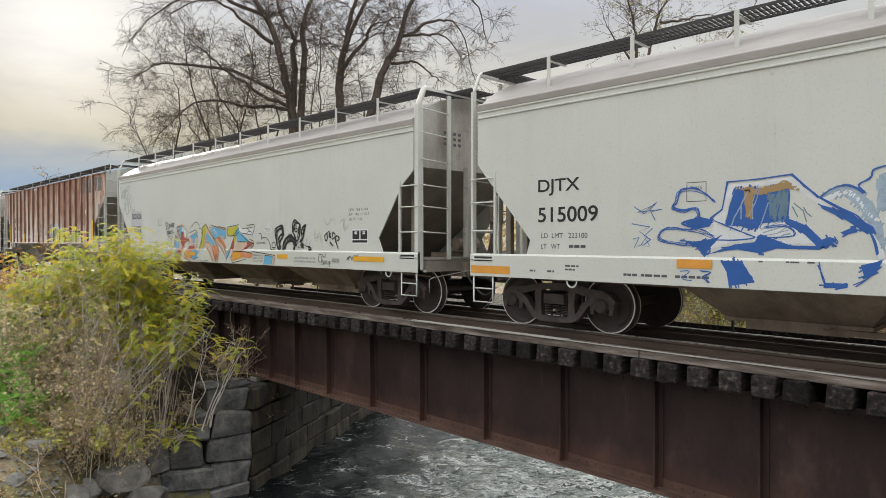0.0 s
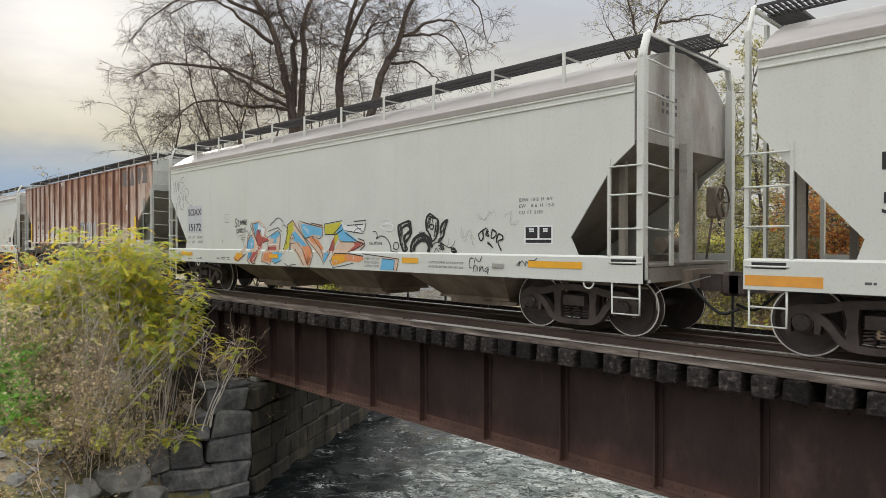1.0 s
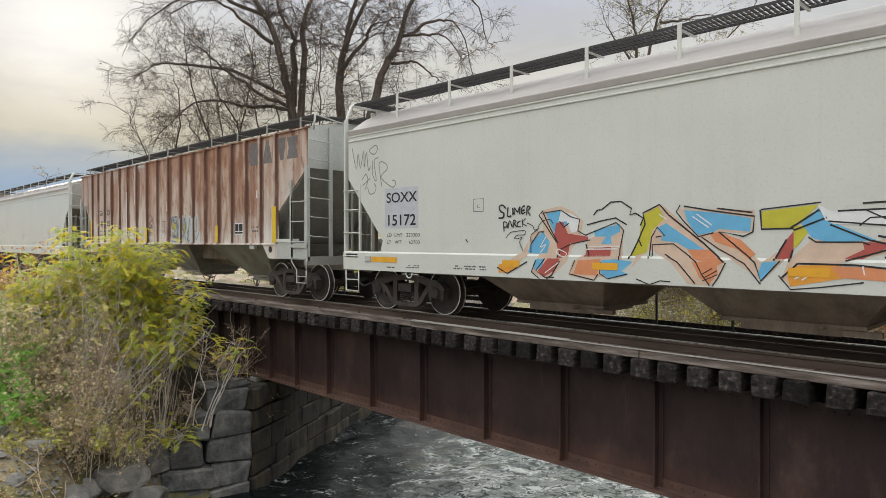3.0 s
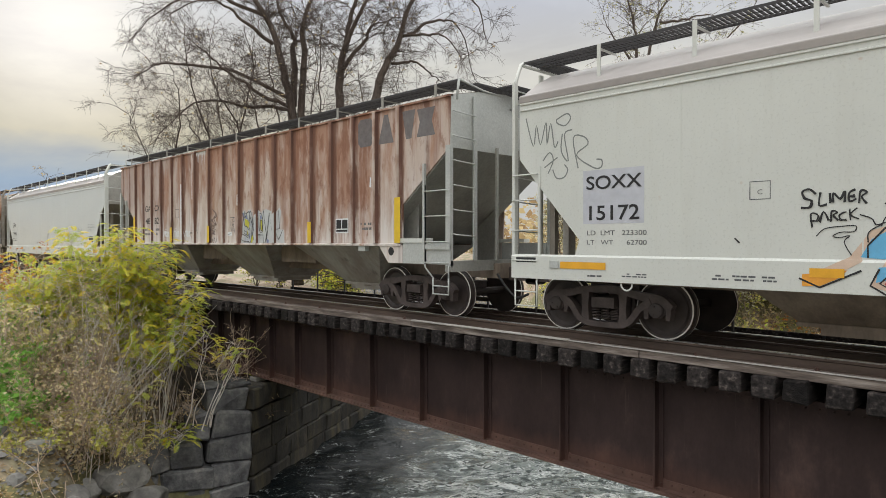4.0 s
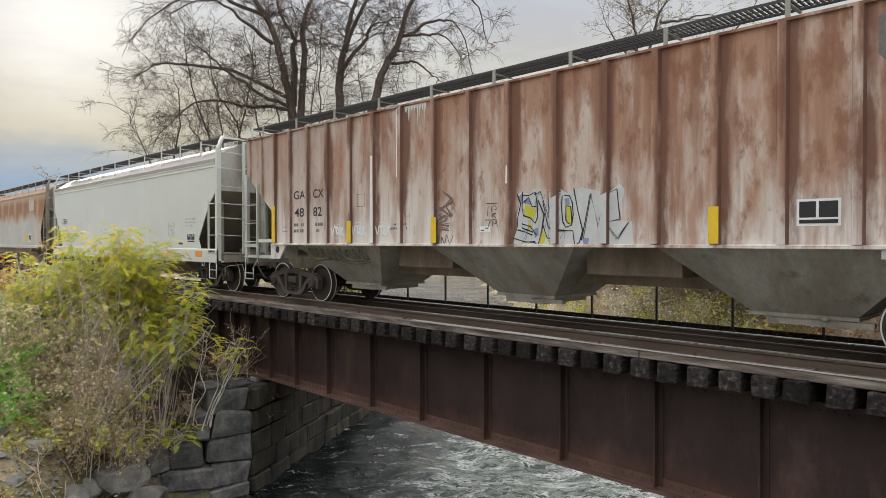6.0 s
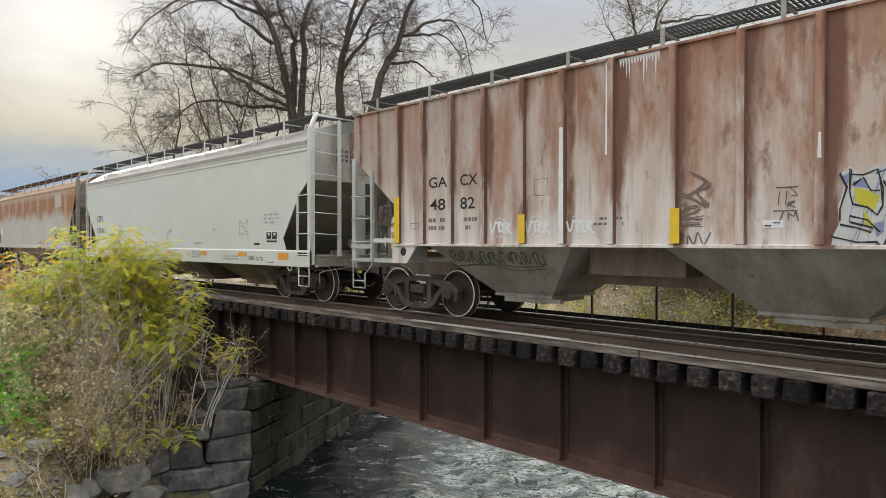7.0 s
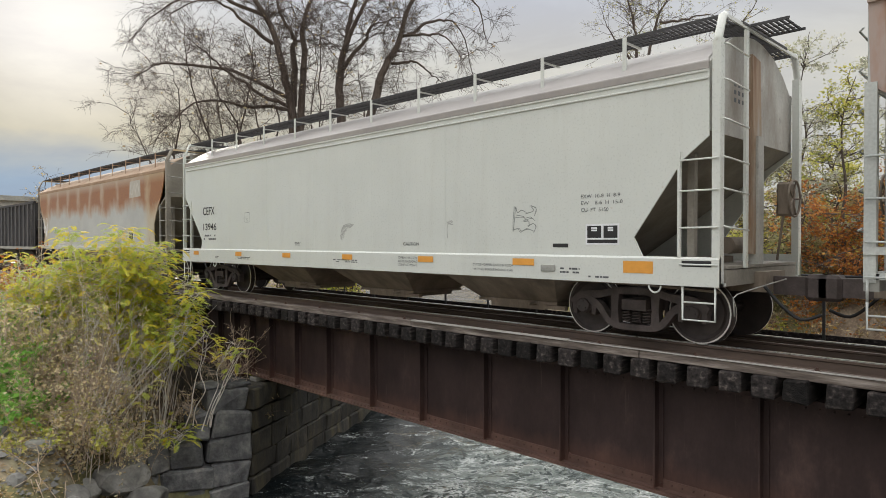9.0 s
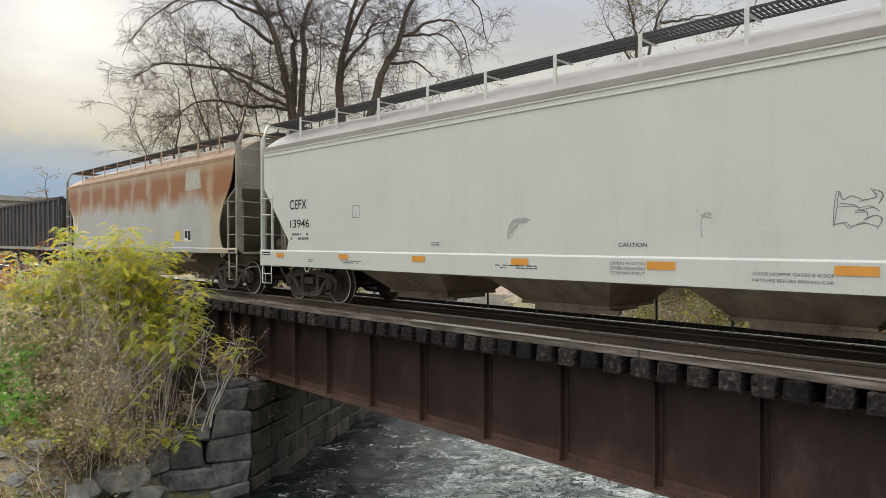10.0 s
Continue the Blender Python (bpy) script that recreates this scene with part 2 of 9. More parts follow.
M["steel_grey"] = surface("grey_hopper_steel", [(0.3, (0.27, 0.27, 0.25)), (0.7, (0.40, 0.40, 0.37))], scale=1.2, fine=18.0, rough=0.7, bump=0.08, extra=streaks)
M["bay_grey"] = surface("weathered_hopper_bay_steel", [(0.3, (0.30, 0.295, 0.27)), (0.7, (0.46, 0.45, 0.41))], grain=(1.5, 1, 0.4), scale=1.5, fine=18.0, rough=0.7, bump=0.08, extra=grime)
M["under"] = surface("grimy_underframe", [(0.3, (0.16, 0.128, 0.10)), (0.7, (0.33, 0.27, 0.215))], grain=(1.5, 1, 0.5), scale=2.0, fine=20.0, rough=0.8, bump=0.12)
M["slope"] = surface("grimy_slope_sheet", [(0.3, (0.21, 0.19, 0.16)), (0.7, (0.36, 0.33, 0.285))], scale=1.2, fine=20.0, rough=0.8, bump=0.1)
M["truck"] = surface("brown_cast_steel", [(0.3, (0.05, 0.038, 0.036)), (0.7, (0.115, 0.092, 0.088))], scale=5.0, fine=40.0, rough=0.75, bump=0.2)
M["wheel"] = surface("wheel_steel", [(0.3, (0.035, 0.027, 0.026)), (0.7, (0.07, 0.055, 0.052))], scale=4.0, fine=30.0, rough=0.6, bump=0.1)
M["tread"] = surface("polished_tread", [(0.3, (0.75, 0.72, 0.68)), (0.7, (0.85, 0.83, 0.80))], scale=8.0, fine=50.0, rough=0.45, metal=0.1, bump=0.02)
M["gondola"] = surface("black_hopper_paint", [(0.3, (0.025, 0.025, 0.03)), (0.7, (0.06, 0.058, 0.06))], scale=1.5, fine=20.0, rough=0.65, bump=0.08)
# same black as the panels, lightened to paint the grey highlight on the ribs
M["rib_black"] = surface("highlit_black_rib_paint", [(0.3, (0.05, 0.05, 0.055)), (0.7, (0.14, 0.135, 0.14))], grain=(1, 1, 0.4), scale=2.0, fine=20.0, rough=0.55, bump=0.08)
M["grating"] = plain("dark_walkway_grating", (0.055, 0.053, 0.055), 0.6, 0.2)
M["rust_roof"] = surface("rust_brown_roof", [(0.3, (0.36, 0.24, 0.16)), (0.7, (0.52, 0.38, 0.27))], scale=1.5, fine=25.0, rough=0.75, bump=0.05)
M["orange"] = plain("orange_reflector", (0.80, 0.36, 0.06), 0.5)
M["amber"] = plain("amber_reflector", (0.85, 0.43, 0.03), 0.5)
M["yellow"] = plain("yellow_reflector", (0.82, 0.55, 0.03), 0.5)
M["black"] = plain("black_stencil", (0.02, 0.02, 0.022), 0.6)
M["faded"] = plain("faded_stencil", (0.10, 0.105, 0.115), 0.6)
M["tag_grey"] = plain("grey_marker_scrawl", (0.22, 0.24, 0.23), 0.6)
M["ghost"] = sprayed("faded_grey_lettering", (0.20, 0.193, 0.20), 0.8)
M["patch"] = plain("pale_blue_patch", (0.56, 0.58, 0.64), 0.5)
M["old_patch"] = plain("weathered_grey_patch", (0.50, 0.47, 0.42), 0.6)
M["capped_pale"] = plain("faint_pale_emblem", (0.56, 0.54, 0.50), 0.6)
M["scribble"] = plain("dark_green_scrawl", (0.10, 0.115, 0.09), 0.7)
M["blue"] = sprayed("blue_spray", (0.03, 0.13, 0.46), 0.97)
M["chalk_mist"] = sprayed("thin_white_spray", (0.82, 0.85, 0.88), 0.95)
M["sky_blue"] = sprayed("sky_blue_spray", (0.16, 0.50, 0.80), 0.96)
M["pale_blue"] = sprayed("pale_blue_spray", (0.46, 0.60, 0.76), 0.75)
M["slate_blue"] = sprayed("slate_blue_spray", (0.17, 0.28, 0.36), 0.9)
M["orange_spray"] = sprayed("orange_spray", (0.86, 0.38, 0.05), 0.96)
M["pencil"] = plain("faint_grey_scrawl", (0.42, 0.43, 0.41), 0.6)
M["red"] = sprayed("red_spray", (0.48, 0.10, 0.085), 0.96)
M["coral"] = sprayed("coral_spray", (0.78, 0.31, 0.15), 0.96)
M["peach"] = sprayed("peach_spray", (0.74, 0.56, 0.44), 0.96)
M["lime"] = sprayed("lime_spray", (0.60, 0.56, 0.05), 0.96)
M["chalk"] = plain("white_spray", (0.80, 0.82, 0.84), 0.5)
M["ochre"] = plain("brown_spray", (0.42, 0.28, 0.13), 0.5)
M["silver"] = sprayed("silver_white_spray", (0.62, 0.645, 0.66), 0.96)
M["violet"] = plain("violet_blue_spray", (0.24, 0.28, 0.46), 0.5)
M["umber"] = plain("brown_grey_scrawl", (0.20, 0.14, 0.125), 0.6)
M["girder"] = surface("rusted_girder_steel", [(0.3, (0.026, 0.0165, 0.016)), (0.55, (0.048, 0.0305, 0.029)), (0.75, (0.105, 0.066, 0.058))], grain=(1, 1, 0.5), scale=1.4, fine=30.0, rough=0.62, bump=0.15, speck=(0.80, (0.24, 0.19, 0.17)), extra=girder_rust, spec=0.22)
M["flange"] = surface("rusted_flange_steel", [(0.3, (0.07, 0.038, 0.03)), (0.7, (0.14, 0.075, 0.058))], scale=2.0, fine=30.0, rough=0.8, bump=0.15)
M["tie"] = surface("creosoted_timber", [(0.35, (0.009, 0.0075, 0.0078)), (0.56, (0.036, 0.030, 0.029)), (0.74, (0.15, 0.125, 0.115))], grain=(5, 1, 5), scale=3.2, fine=18.0, rough=0.8, bump=0.9, per_thing=1.2, spec=0.25, mottle=0.6)
M["timber"] = surface("weathered_guard_timber", [(0.3, (0.06, 0.047, 0.041)), (0.50, (0.165, 0.133, 0.115)), (0.70, (0.38, 0.33, 0.295))], grain=(0.5, 5, 5), scale=2.6, fine=16.0, rough=0.85, bump=0.4)
M["pale_timber"] = surface("bleached_timber_plank", [(0.3, (0.34, 0.32, 0.30)), (0.7, (0.52, 0.50, 0.47))], grain=(0.3, 6, 6), scale=3.0, fine=18.0, rough=0.85, bump=0.3)
M["rail"] = surface("rusty_rail_steel", [(0.3, (0.075, 0.050, 0.038)), (0.7, (0.15, 0.105, 0.082))], grain=(0.3, 2, 2), scale=3.0, fine=30.0, rough=0.7, bump=0.1)
M["railhead"] = surface("polished_rail_head", [(0.3, (0.5, 0.5, 0.5)), (0.7, (0.65, 0.65, 0.65))], scale=4.0, fine=30.0, rough=0.3, metal=0.9, bump=0.02)
M["stone"] = surface("weathered_limestone", [(0.3, (0.075, 0.075, 0.08)), (0.5, (0.17, 0.17, 0.175)), (0.72, (0.34, 0.335, 0.315))], scale=2.6, fine=14.0, rough=0.85, bump=1.0, per_thing=0.7, mottle=0.55)
# stained masonry; the shade under the bridge is put into its dark base colour
M["damp_shaded_stone"] = surface("damp_stained_shaded_stone", [(0.3, (0.016, 0.015, 0.013)), (0.55, (0.042, 0.038, 0.032)), (0.75, (0.085, 0.076, 0.060))], scale=1.8, fine=16.0, rough=0.8, bump=1.0, per_thing=0.8, extra=seepage)
M["rock"] = surface("bank_rock", [(0.3, (0.15, 0.147, 0.14)), (0.7, (0.34, 0.33, 0.31))], scale=3.0, fine=18.0, rough=0.85, bump=0.7, per_thing=0.5)
M["concrete"] = surface("pale_concrete", [(0.3, (0.32, 0.31, 0.29)), (0.7, (0.45, 0.44, 0.41))], scale=2.0, fine=25.0, rough=0.85, bump=0.2)
M["ballast"] = surface("ballast_stone", [(0.3, (0.13, 0.12, 0.11)), (0.7, (0.30, 0.28, 0.26))], scale=9.0, fine=40.0, rough=0.9, bump=1.0)
M["bark"] = surface("grey_brown_bark", [(0.3, (0.066, 0.051, 0.044)), (0.7, (0.165, 0.13, 0.108))], grain=(4, 4, 1), scale=3.0, fine=30.0, rough=0.9, bump=0.6)
M["twig"] = surface("pale_dry_stem", [(0.3, (0.54, 0.49, 0.45)), (0.7, (0.78, 0.72, 0.67))], scale=4.0, fine=30.0, rough=0.8, bump=0.2)
M["brown_stem"] = surface("brown_dry_stem", [(0.3, (0.42, 0.32, 0.235)), (0.7, (0.64, 0.52, 0.41))], scale=4.0, fine=30.0, rough=0.8, bump=0.2)


def foliage(name, stops, glossy=0.55):
    m = bpy.data.materials.new(name)
    m.use_nodes = True
    N = Nodes(m.node_tree)
    col = N.ramp(N.n("ShaderNodeNewGeometry").outputs["Random Per Island"], stops)
    d = N.n("ShaderNodeBsdfPrincipled", Base_Color=col, Roughness=glossy)
    tr = N.n("ShaderNodeBsdfTranslucent", Color=col)
    mx = N.n("ShaderNodeMixShader", i0=0.52)
    N.t.links.new(d.outputs[0], mx.inputs[1])
    N.t.links.new(tr.outputs[0], mx.inputs[2])
    N.t.links.new(mx.outputs[0], N.n("ShaderNodeOutputMaterial").inputs[0])
    return m


M["leaf_yellow"] = foliage("yellow_green_leaf", [(0.0, (0.33, 0.43, 0.07)), (0.4, (0.52, 0.56, 0.08)), (0.75, (0.68, 0.62, 0.08)), (1.0, (0.82, 0.62, 0.05))])
M["leaf_olive"] = foliage("olive_leaf", [(0.0, (0.34, 0.38, 0.08)), (0.5, (0.56, 0.55, 0.13)), (1.0, (0.74, 0.65, 0.22))])
M["leaf_dry"] = foliage("dry_brown_leaf", [(0.0, (0.32, 0.21, 0.11)), (0.5, (0.52, 0.40, 0.21)), (1.0, (0.68, 0.57, 0.32))])
M["leaf_straw"] = foliage("straw_withered_leaf", [(0.0, (0.46, 0.32, 0.19)), (0.35, (0.72, 0.57, 0.36)), (0.75, (0.82, 0.72, 0.48)), (1.0, (0.74, 0.70, 0.30))])
M["leaf_green"] = foliage("green_weed_leaf", [(0.0, (0.16, 0.38, 0.06)), (0.6, (0.28, 0.56, 0.10)), (1.0, (0.44, 0.62, 0.16))])
M["leaf_orange"] = foliage("orange_autumn_leaf", [(0.0, (0.30, 0.10, 0.03)), (0.6, (0.52, 0.20, 0.05)), (1.0, (0.60, 0.36, 0.08))])
M["leaf_ash"] = foliage("ash_pale_leaf", [(0.0, (0.40, 0.42, 0.30)), (0.5, (0.58, 0.58, 0.46)), (1.0, (0.72, 0.70, 0.60))])
M["leaf_pale"] = foliage("pale_autumn_leaf", [(0.0, (0.22, 0.24, 0.09)), (0.5, (0.40, 0.38, 0.17)), (1.0, (0.56, 0.50, 0.30))])


def soil():
    """Bank soil with dead leaves, gravel and moss, in patches."""
    def more(N, tc, col, big, small):
        p = N.n("ShaderNodeTexNoise", Vector=tc, Scale=0.35, Detail=6.0).outputs[0]
        col = N.mix(N.ramp(p, [(0.48, (0, 0, 0)), (0.62, (0.8, 0.8, 0.8))]), col, (0.18, 0.19, 0.07))
        vor = N.n("ShaderNodeTexVoronoi", Vector=tc, Scale=9.0)
        return N.mix(0.5, col, N.ramp(vor.outputs["Distance"], [(0.1, (1.0, 1.0, 1.0)), (0.6, (0.35, 0.35, 0.35))]), "MULTIPLY")
    return surface("bank_soil", [(0.3, (0.27, 0.195, 0.14)), (0.5, (0.43, 0.335, 0.245)), (0.7, (0.54, 0.45, 0.35))], scale=1.6, fine=14.0, rough=0.95, bump=0.9, extra=more)


M["soil"] = soil()


def river():
    """Rippled water, grey-green and broken where it runs fast; shade and glints coloured in."""
    m = bpy.data.materials.new("river_water")
    m.use_nodes = True
    N = Nodes(m.node_tree)
    tc = N.n("ShaderNodeTexCoord").outputs["Object"]

    def along(vec):
        d = N.n("ShaderNodeVectorMath", {"operation": "DOT_PRODUCT"}, i0=tc)
        d.inputs[1].default_value = vec
        return d.outputs["Value"]
    v = N.n("ShaderNodeCombineXYZ", X=N.math("MULTIPLY", along((0.71, 0.704, 0)), 0.6), Y=along((-0.704, 0.71, 0))).outputs[0]
    swell = N.n("ShaderNodeTexNoise", Vector=v, Scale=2.0, Detail=3.0, Roughness=0.5, Distortion=0.8).outputs[0]
    chop = N.n("ShaderNodeTexNoise", Vector=v, Scale=5.6, Detail=5.0, Roughness=0.6, Distortion=1.1).outputs[0]
    fine = N.n("ShaderNodeTexNoise", Vector=v, Scale=14.0, Detail=4.0, Roughness=0.6, Distortion=0.6).outputs[0]
    wide = N.n("ShaderNodeTexNoise", Vector=v, Scale=0.5, Detail=3.0).outputs[0]
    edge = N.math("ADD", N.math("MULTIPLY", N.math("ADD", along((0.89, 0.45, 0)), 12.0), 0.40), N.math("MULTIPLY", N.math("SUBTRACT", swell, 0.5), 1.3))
    race_vs_shade = N.ramp(edge, [(0.0, (0, 0, 0)), (1.0, (1, 1, 1))])
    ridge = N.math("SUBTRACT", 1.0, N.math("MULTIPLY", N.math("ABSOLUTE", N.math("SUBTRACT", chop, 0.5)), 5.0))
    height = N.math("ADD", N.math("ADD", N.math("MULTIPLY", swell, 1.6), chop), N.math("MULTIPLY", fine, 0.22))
    # the near-black body colour paints the shade by the abutment and bridge
    body = N.mix(race_vs_shade, (0.006, 0.009, 0.010), N.ramp(N.math("ADD", chop, N.math("MULTIPLY", N.math("SUBTRACT", wide, 0.5), 0.5)), [(0.38, (0.05, 0.066, 0.064)), (0.50, (0.155, 0.185, 0.175)), (0.62, (0.27, 0.30, 0.285))]))
    crest_glint = N.math("ADD", N.math("ADD", N.math("MULTIPLY", ridge, 0.34), N.math("MULTIPLY", swell, 0.55)), N.math("ADD", N.math("MULTIPLY", fine, 0.30), N.math("MULTIPLY", race_vs_shade, 0.10)))
    # white on the crests: foam, and glints of sky painted with it
    col = N.mix(N.ramp(crest_glint, [(0.78, (0, 0, 0)), (0.90, (0.85, 0.85, 0.85))]), body, (0.72, 0.75, 0.74))
    b = N.n("ShaderNodeBump", Strength=N.math("ADD", 0.45, N.math("MULTIPLY", race_vs_shade, 0.5)), Distance=0.16, Height=height)
    s = N.n("ShaderNodeBsdfPrincipled", Base_Color=col, Roughness=0.07, IOR=1.333)
    N.t.links.new(b.outputs[0], s.inputs["Normal"])
    N.t.links.new(s.outputs[0], N.n("ShaderNodeOutputMaterial").inputs[0])
    return m


M["water"] = river()


# ---- mesh building ----
class Mesher:
    """Collects vertices and faces, then becomes one mesh object."""

    def __init__(self):
        self.v, self.f, self.m, self.smooth = [], [], [], []

    def add(self, verts, faces, mat=0, smooth=False):
        o = len(self.v)
        self.v += [tuple(p) for p in verts]
        self.f += [tuple(o + i for i in f) for f in faces]
        self.m += [mat] * len(faces)
        self.smooth += [smooth] * len(faces)
        return self

    def box(self, x0, x1, y0, y1, z0, z1, mat=0):
        vs = [(x, y, z) for x in (x0, x1) for y in (y0, y1) for z in (z0, z1)]
        return self.add(vs, [(0, 1, 3, 2), (4, 6, 7, 5), (0, 4, 5, 1), (2, 3, 7, 6), (0, 2, 6, 4), (1, 5, 7, 3)], mat)

    def block(self, x0, x1, y0, y1, z0, z1, c=0.02, jit=0.0, rng=None, mat=0):
        """A box with chamfered edges and slightly uneven corners."""
        vs, idx = [], {}
        for i, x in enumerate((x0, x1)):
            for j, y in enumerate((y0, y1)):
                for k, z in enumerate((z0, z1)):
                    q = [x, y, z]
                    if jit:
                        q = [a + rng.uniform(-jit, jit) for a in q]
                    s = (1 - 2 * i, 1 - 2 * j, 1 - 2 * k)
                    for ax in range(3):
                        idx[i, j, k, ax] = len(vs)
                        vs.append(tuple(q[a] + (0 if a == ax else s[a] * c) for a in range(3)))
        fs = []
        for ax in range(3):
            for side in (0, 1):
                o = [a for a in range(3) if a != ax]
                ring = []
                for u, w in ((0, 0), (1, 0), (1, 1), (0, 1)):
                    key = [0, 0, 0]
                    key[ax], key[o[0]], key[o[1]] = side, u, w
                    ring.append(idx[(*key, ax)])
                fs.append(tuple(ring))
        for ax in range(3):
            o = [a for a in range(3) if a != ax]
            for u in (0, 1):
                for w in (0, 1):
                    k0, k1 = [0, 0, 0], [0, 0, 0]
                    k0[o[0]] = k1[o[0]] = u
                    k0[o[1]] = k1[o[1]] = w
                    k1[ax] = 1
                    fs.append((idx[(*k0, o[0])], idx[(*k1, o[0])], idx[(*k1, o[1])], idx[(*k0, o[1])]))
        for i in (0, 1):
            for j in (0, 1):
                for k in (0, 1):
                    fs.append((idx[i, j, k, 0], idx[i, j, k, 1], idx[i, j, k, 2]))
        return self.add(vs, fs, mat)

    def ext(self, poly, axis, a, b, mat=0):
        """A flat outline pushed from a to b along an axis; the outline is in the other two axes, in order."""
        n, o = len(poly), [i for i in range(3) if i != axis]
        vs = []
        for w in (a, b):
            for p in poly:
                q = [0, 0, 0]
                q[axis], q[o[0]], q[o[1]] = w, p[0], p[1]
                vs.append(tuple(q))
        return self.add(vs, [tuple(range(n)), tuple(range(2 * n - 1, n - 1, -1))] + [(i, (i + 1) % n, n + (i + 1) % n, n + i) for i in range(n)], mat)

    def tube(self, pts, r, n=6, mat=0, r1=None, cap=True):
        pts = [Vector(p) for p in pts]
        o, vs, fs, side = len(pts), [], [], None
        for i, p in enumerate(pts):
            d = (pts[min(i + 1, o - 1)] - pts[max(i - 1, 0)]).normalized()
            if side is None:
                side = d.orthogonal().normalized()
            side = (side - d * side.dot(d)).normalized()
            up = d.cross(side)
            rr = r if r1 is None else r + (r1 - r) * i / max(o - 1, 1)
            vs += [tuple(p + (side * math.cos(t) + up * math.sin(t)) * rr) for t in (2 * math.pi * k / n for k in range(n))]
        for i in range(o - 1):
            fs += [(i * n + k, i * n + (k + 1) % n, (i + 1) * n + (k + 1) % n, (i + 1) * n + k) for k in range(n)]
        if cap:
            fs += [tuple(range(n - 1, -1, -1)), tuple(range((o - 1) * n, o * n))]
        return self.add(vs, fs, mat, True)

    def spin(self, prof, n, centre, axis=1, mats=None):
        """A profile of (along the axis, radius) spun round the axis."""
        o = [i for i in range(3) if i != axis]
        vs, m = [], len(prof)
        for w, r in prof:
            for k in range(n):
                q = list(centre)
                t = 2 * math.pi * k / n
                q[axis] += w
                q[o[0]] += r * math.cos(t)
                q[o[1]] += r * math.sin(t)
                vs.append(tuple(q))
        for i in range(m - 1):
            self.add([], [])
        base = len(self.v)
        self.v += vs
        for i in range(m - 1):
            for k in range(n):
                self.f.append((base + i * n + k, base + i * n + (k + 1) % n, base + (i + 1) * n + (k + 1) % n, base + (i + 1) * n + k))
                self.m.append(mats[i] if mats else 0)
                self.smooth.append(False)
        for ring in (0, m - 1):
            self.f.append(tuple(base + ring * n + k for k in range(n)))
            self.m.append(mats[0] if mats else 0)
            self.smooth.append(False)
        return self

    def mesh(self, name, *mats):
        me = bpy.data.meshes.new(name)
        me.from_pydata(self.v, [], self.f)
        for mt in mats:
            me.materials.append(mt)
        if len(mats) > 1:
            me.polygons.foreach_set("material_index", self.m)
        me.polygons.foreach_set("use_smooth", self.smooth)
        me.validate()
        bm = bmesh.new()
        bm.from_mesh(me)
        if len(bm.faces) < 20000:
            bmesh.ops.recalc_face_normals(bm, faces=bm.faces)
        bm.to_mesh(me)
        bm.free()
        me.update()
        return me


def part(name, geo, material, parent, label="", bevel=0.0):
    """Links a mesh as one object under a thing or a part."""
    me = geo.mesh(name, *(material if isinstance(material, tuple) else (material,))) if isinstance(geo, Mesher) else geo
    ob = new(name, me)
    ob.parent = parent
    if label:
        tagged(ob, label)
    if bevel:
        md = ob.modifiers.new("edges", "BEVEL")
        md.width, md.segments, md.limit_method = bevel, 2, "ANGLE"
    return ob


def thing(name, label, category, m=None, group="", kind=""):
    ob = new(name)
    ob.empty_display_size = 0.2
    if m is not None:
        ob.matrix_world = m
    return tagged(ob, label, category, group, kind)


def solid(name, geo, material, label, category, kind="", group="", m=None):
    me = geo.mesh(name, *(material if isinstance(material, tuple) else (material,)))
    ob = new(name, me)
    if m is not None:
        ob.matrix_world = m
    return tagged(ob, label, category, group, kind)


# ---- the land: one sheet with the river cut into it ----
WATER_Z = -4.95
CORNER = (-15.2, -1.9)                       # near corner of the abutment, at the river
LEFT_SHORE = [(-8.0, -60.0), (-7.0, -14.0), (-8.6, -9.0), (-12.6, -6.0), (-14.9, -4.9), CORNER, (-19.4, 5.4), (-26.0, 13.0), (-44.0, 19.0), (-200.0, 40.0)]
RIGHT_SHORE = [(-200.0, 150.0), (-95.0, 110.0), (-44.0, 46.0), (-33.0, 32.0), (-24.0, 25.0), (-6.0, 21.0), (-1.0, 12.0), (3.2, 3.0), (2.6, -5.0), (-1.6, -8.0), (-1.8, -13.0), (3.0, -60.0)]


def seg_dist(px, py, line):
    best = np.full(px.shape, 1e9)
    for (ax, ay), (bx, by) in zip(line, line[1:]):
        dx, dy = bx - ax, by - ay
        t = np.clip(((px - ax) * dx + (py - ay) * dy) / (dx * dx + dy * dy), 0, 1)
        best = np.minimum(best, np.hypot(px - ax - t * dx, py - ay - t * dy))
    return best


def inside(px, py, ring):
    hit = np.zeros(px.shape, bool)
    for (ax, ay), (bx, by) in zip(ring, ring[1:] + ring[:1]):
        if ay != by:
            hit ^= ((ay > py) != (by > py)) & (px < (bx - ax) * (py - ay) / (by - ay) + ax)
    return hit


def smooth(a):
    a = np.clip(a, 0, 1)
    return a * a * (3 - 2 * a)


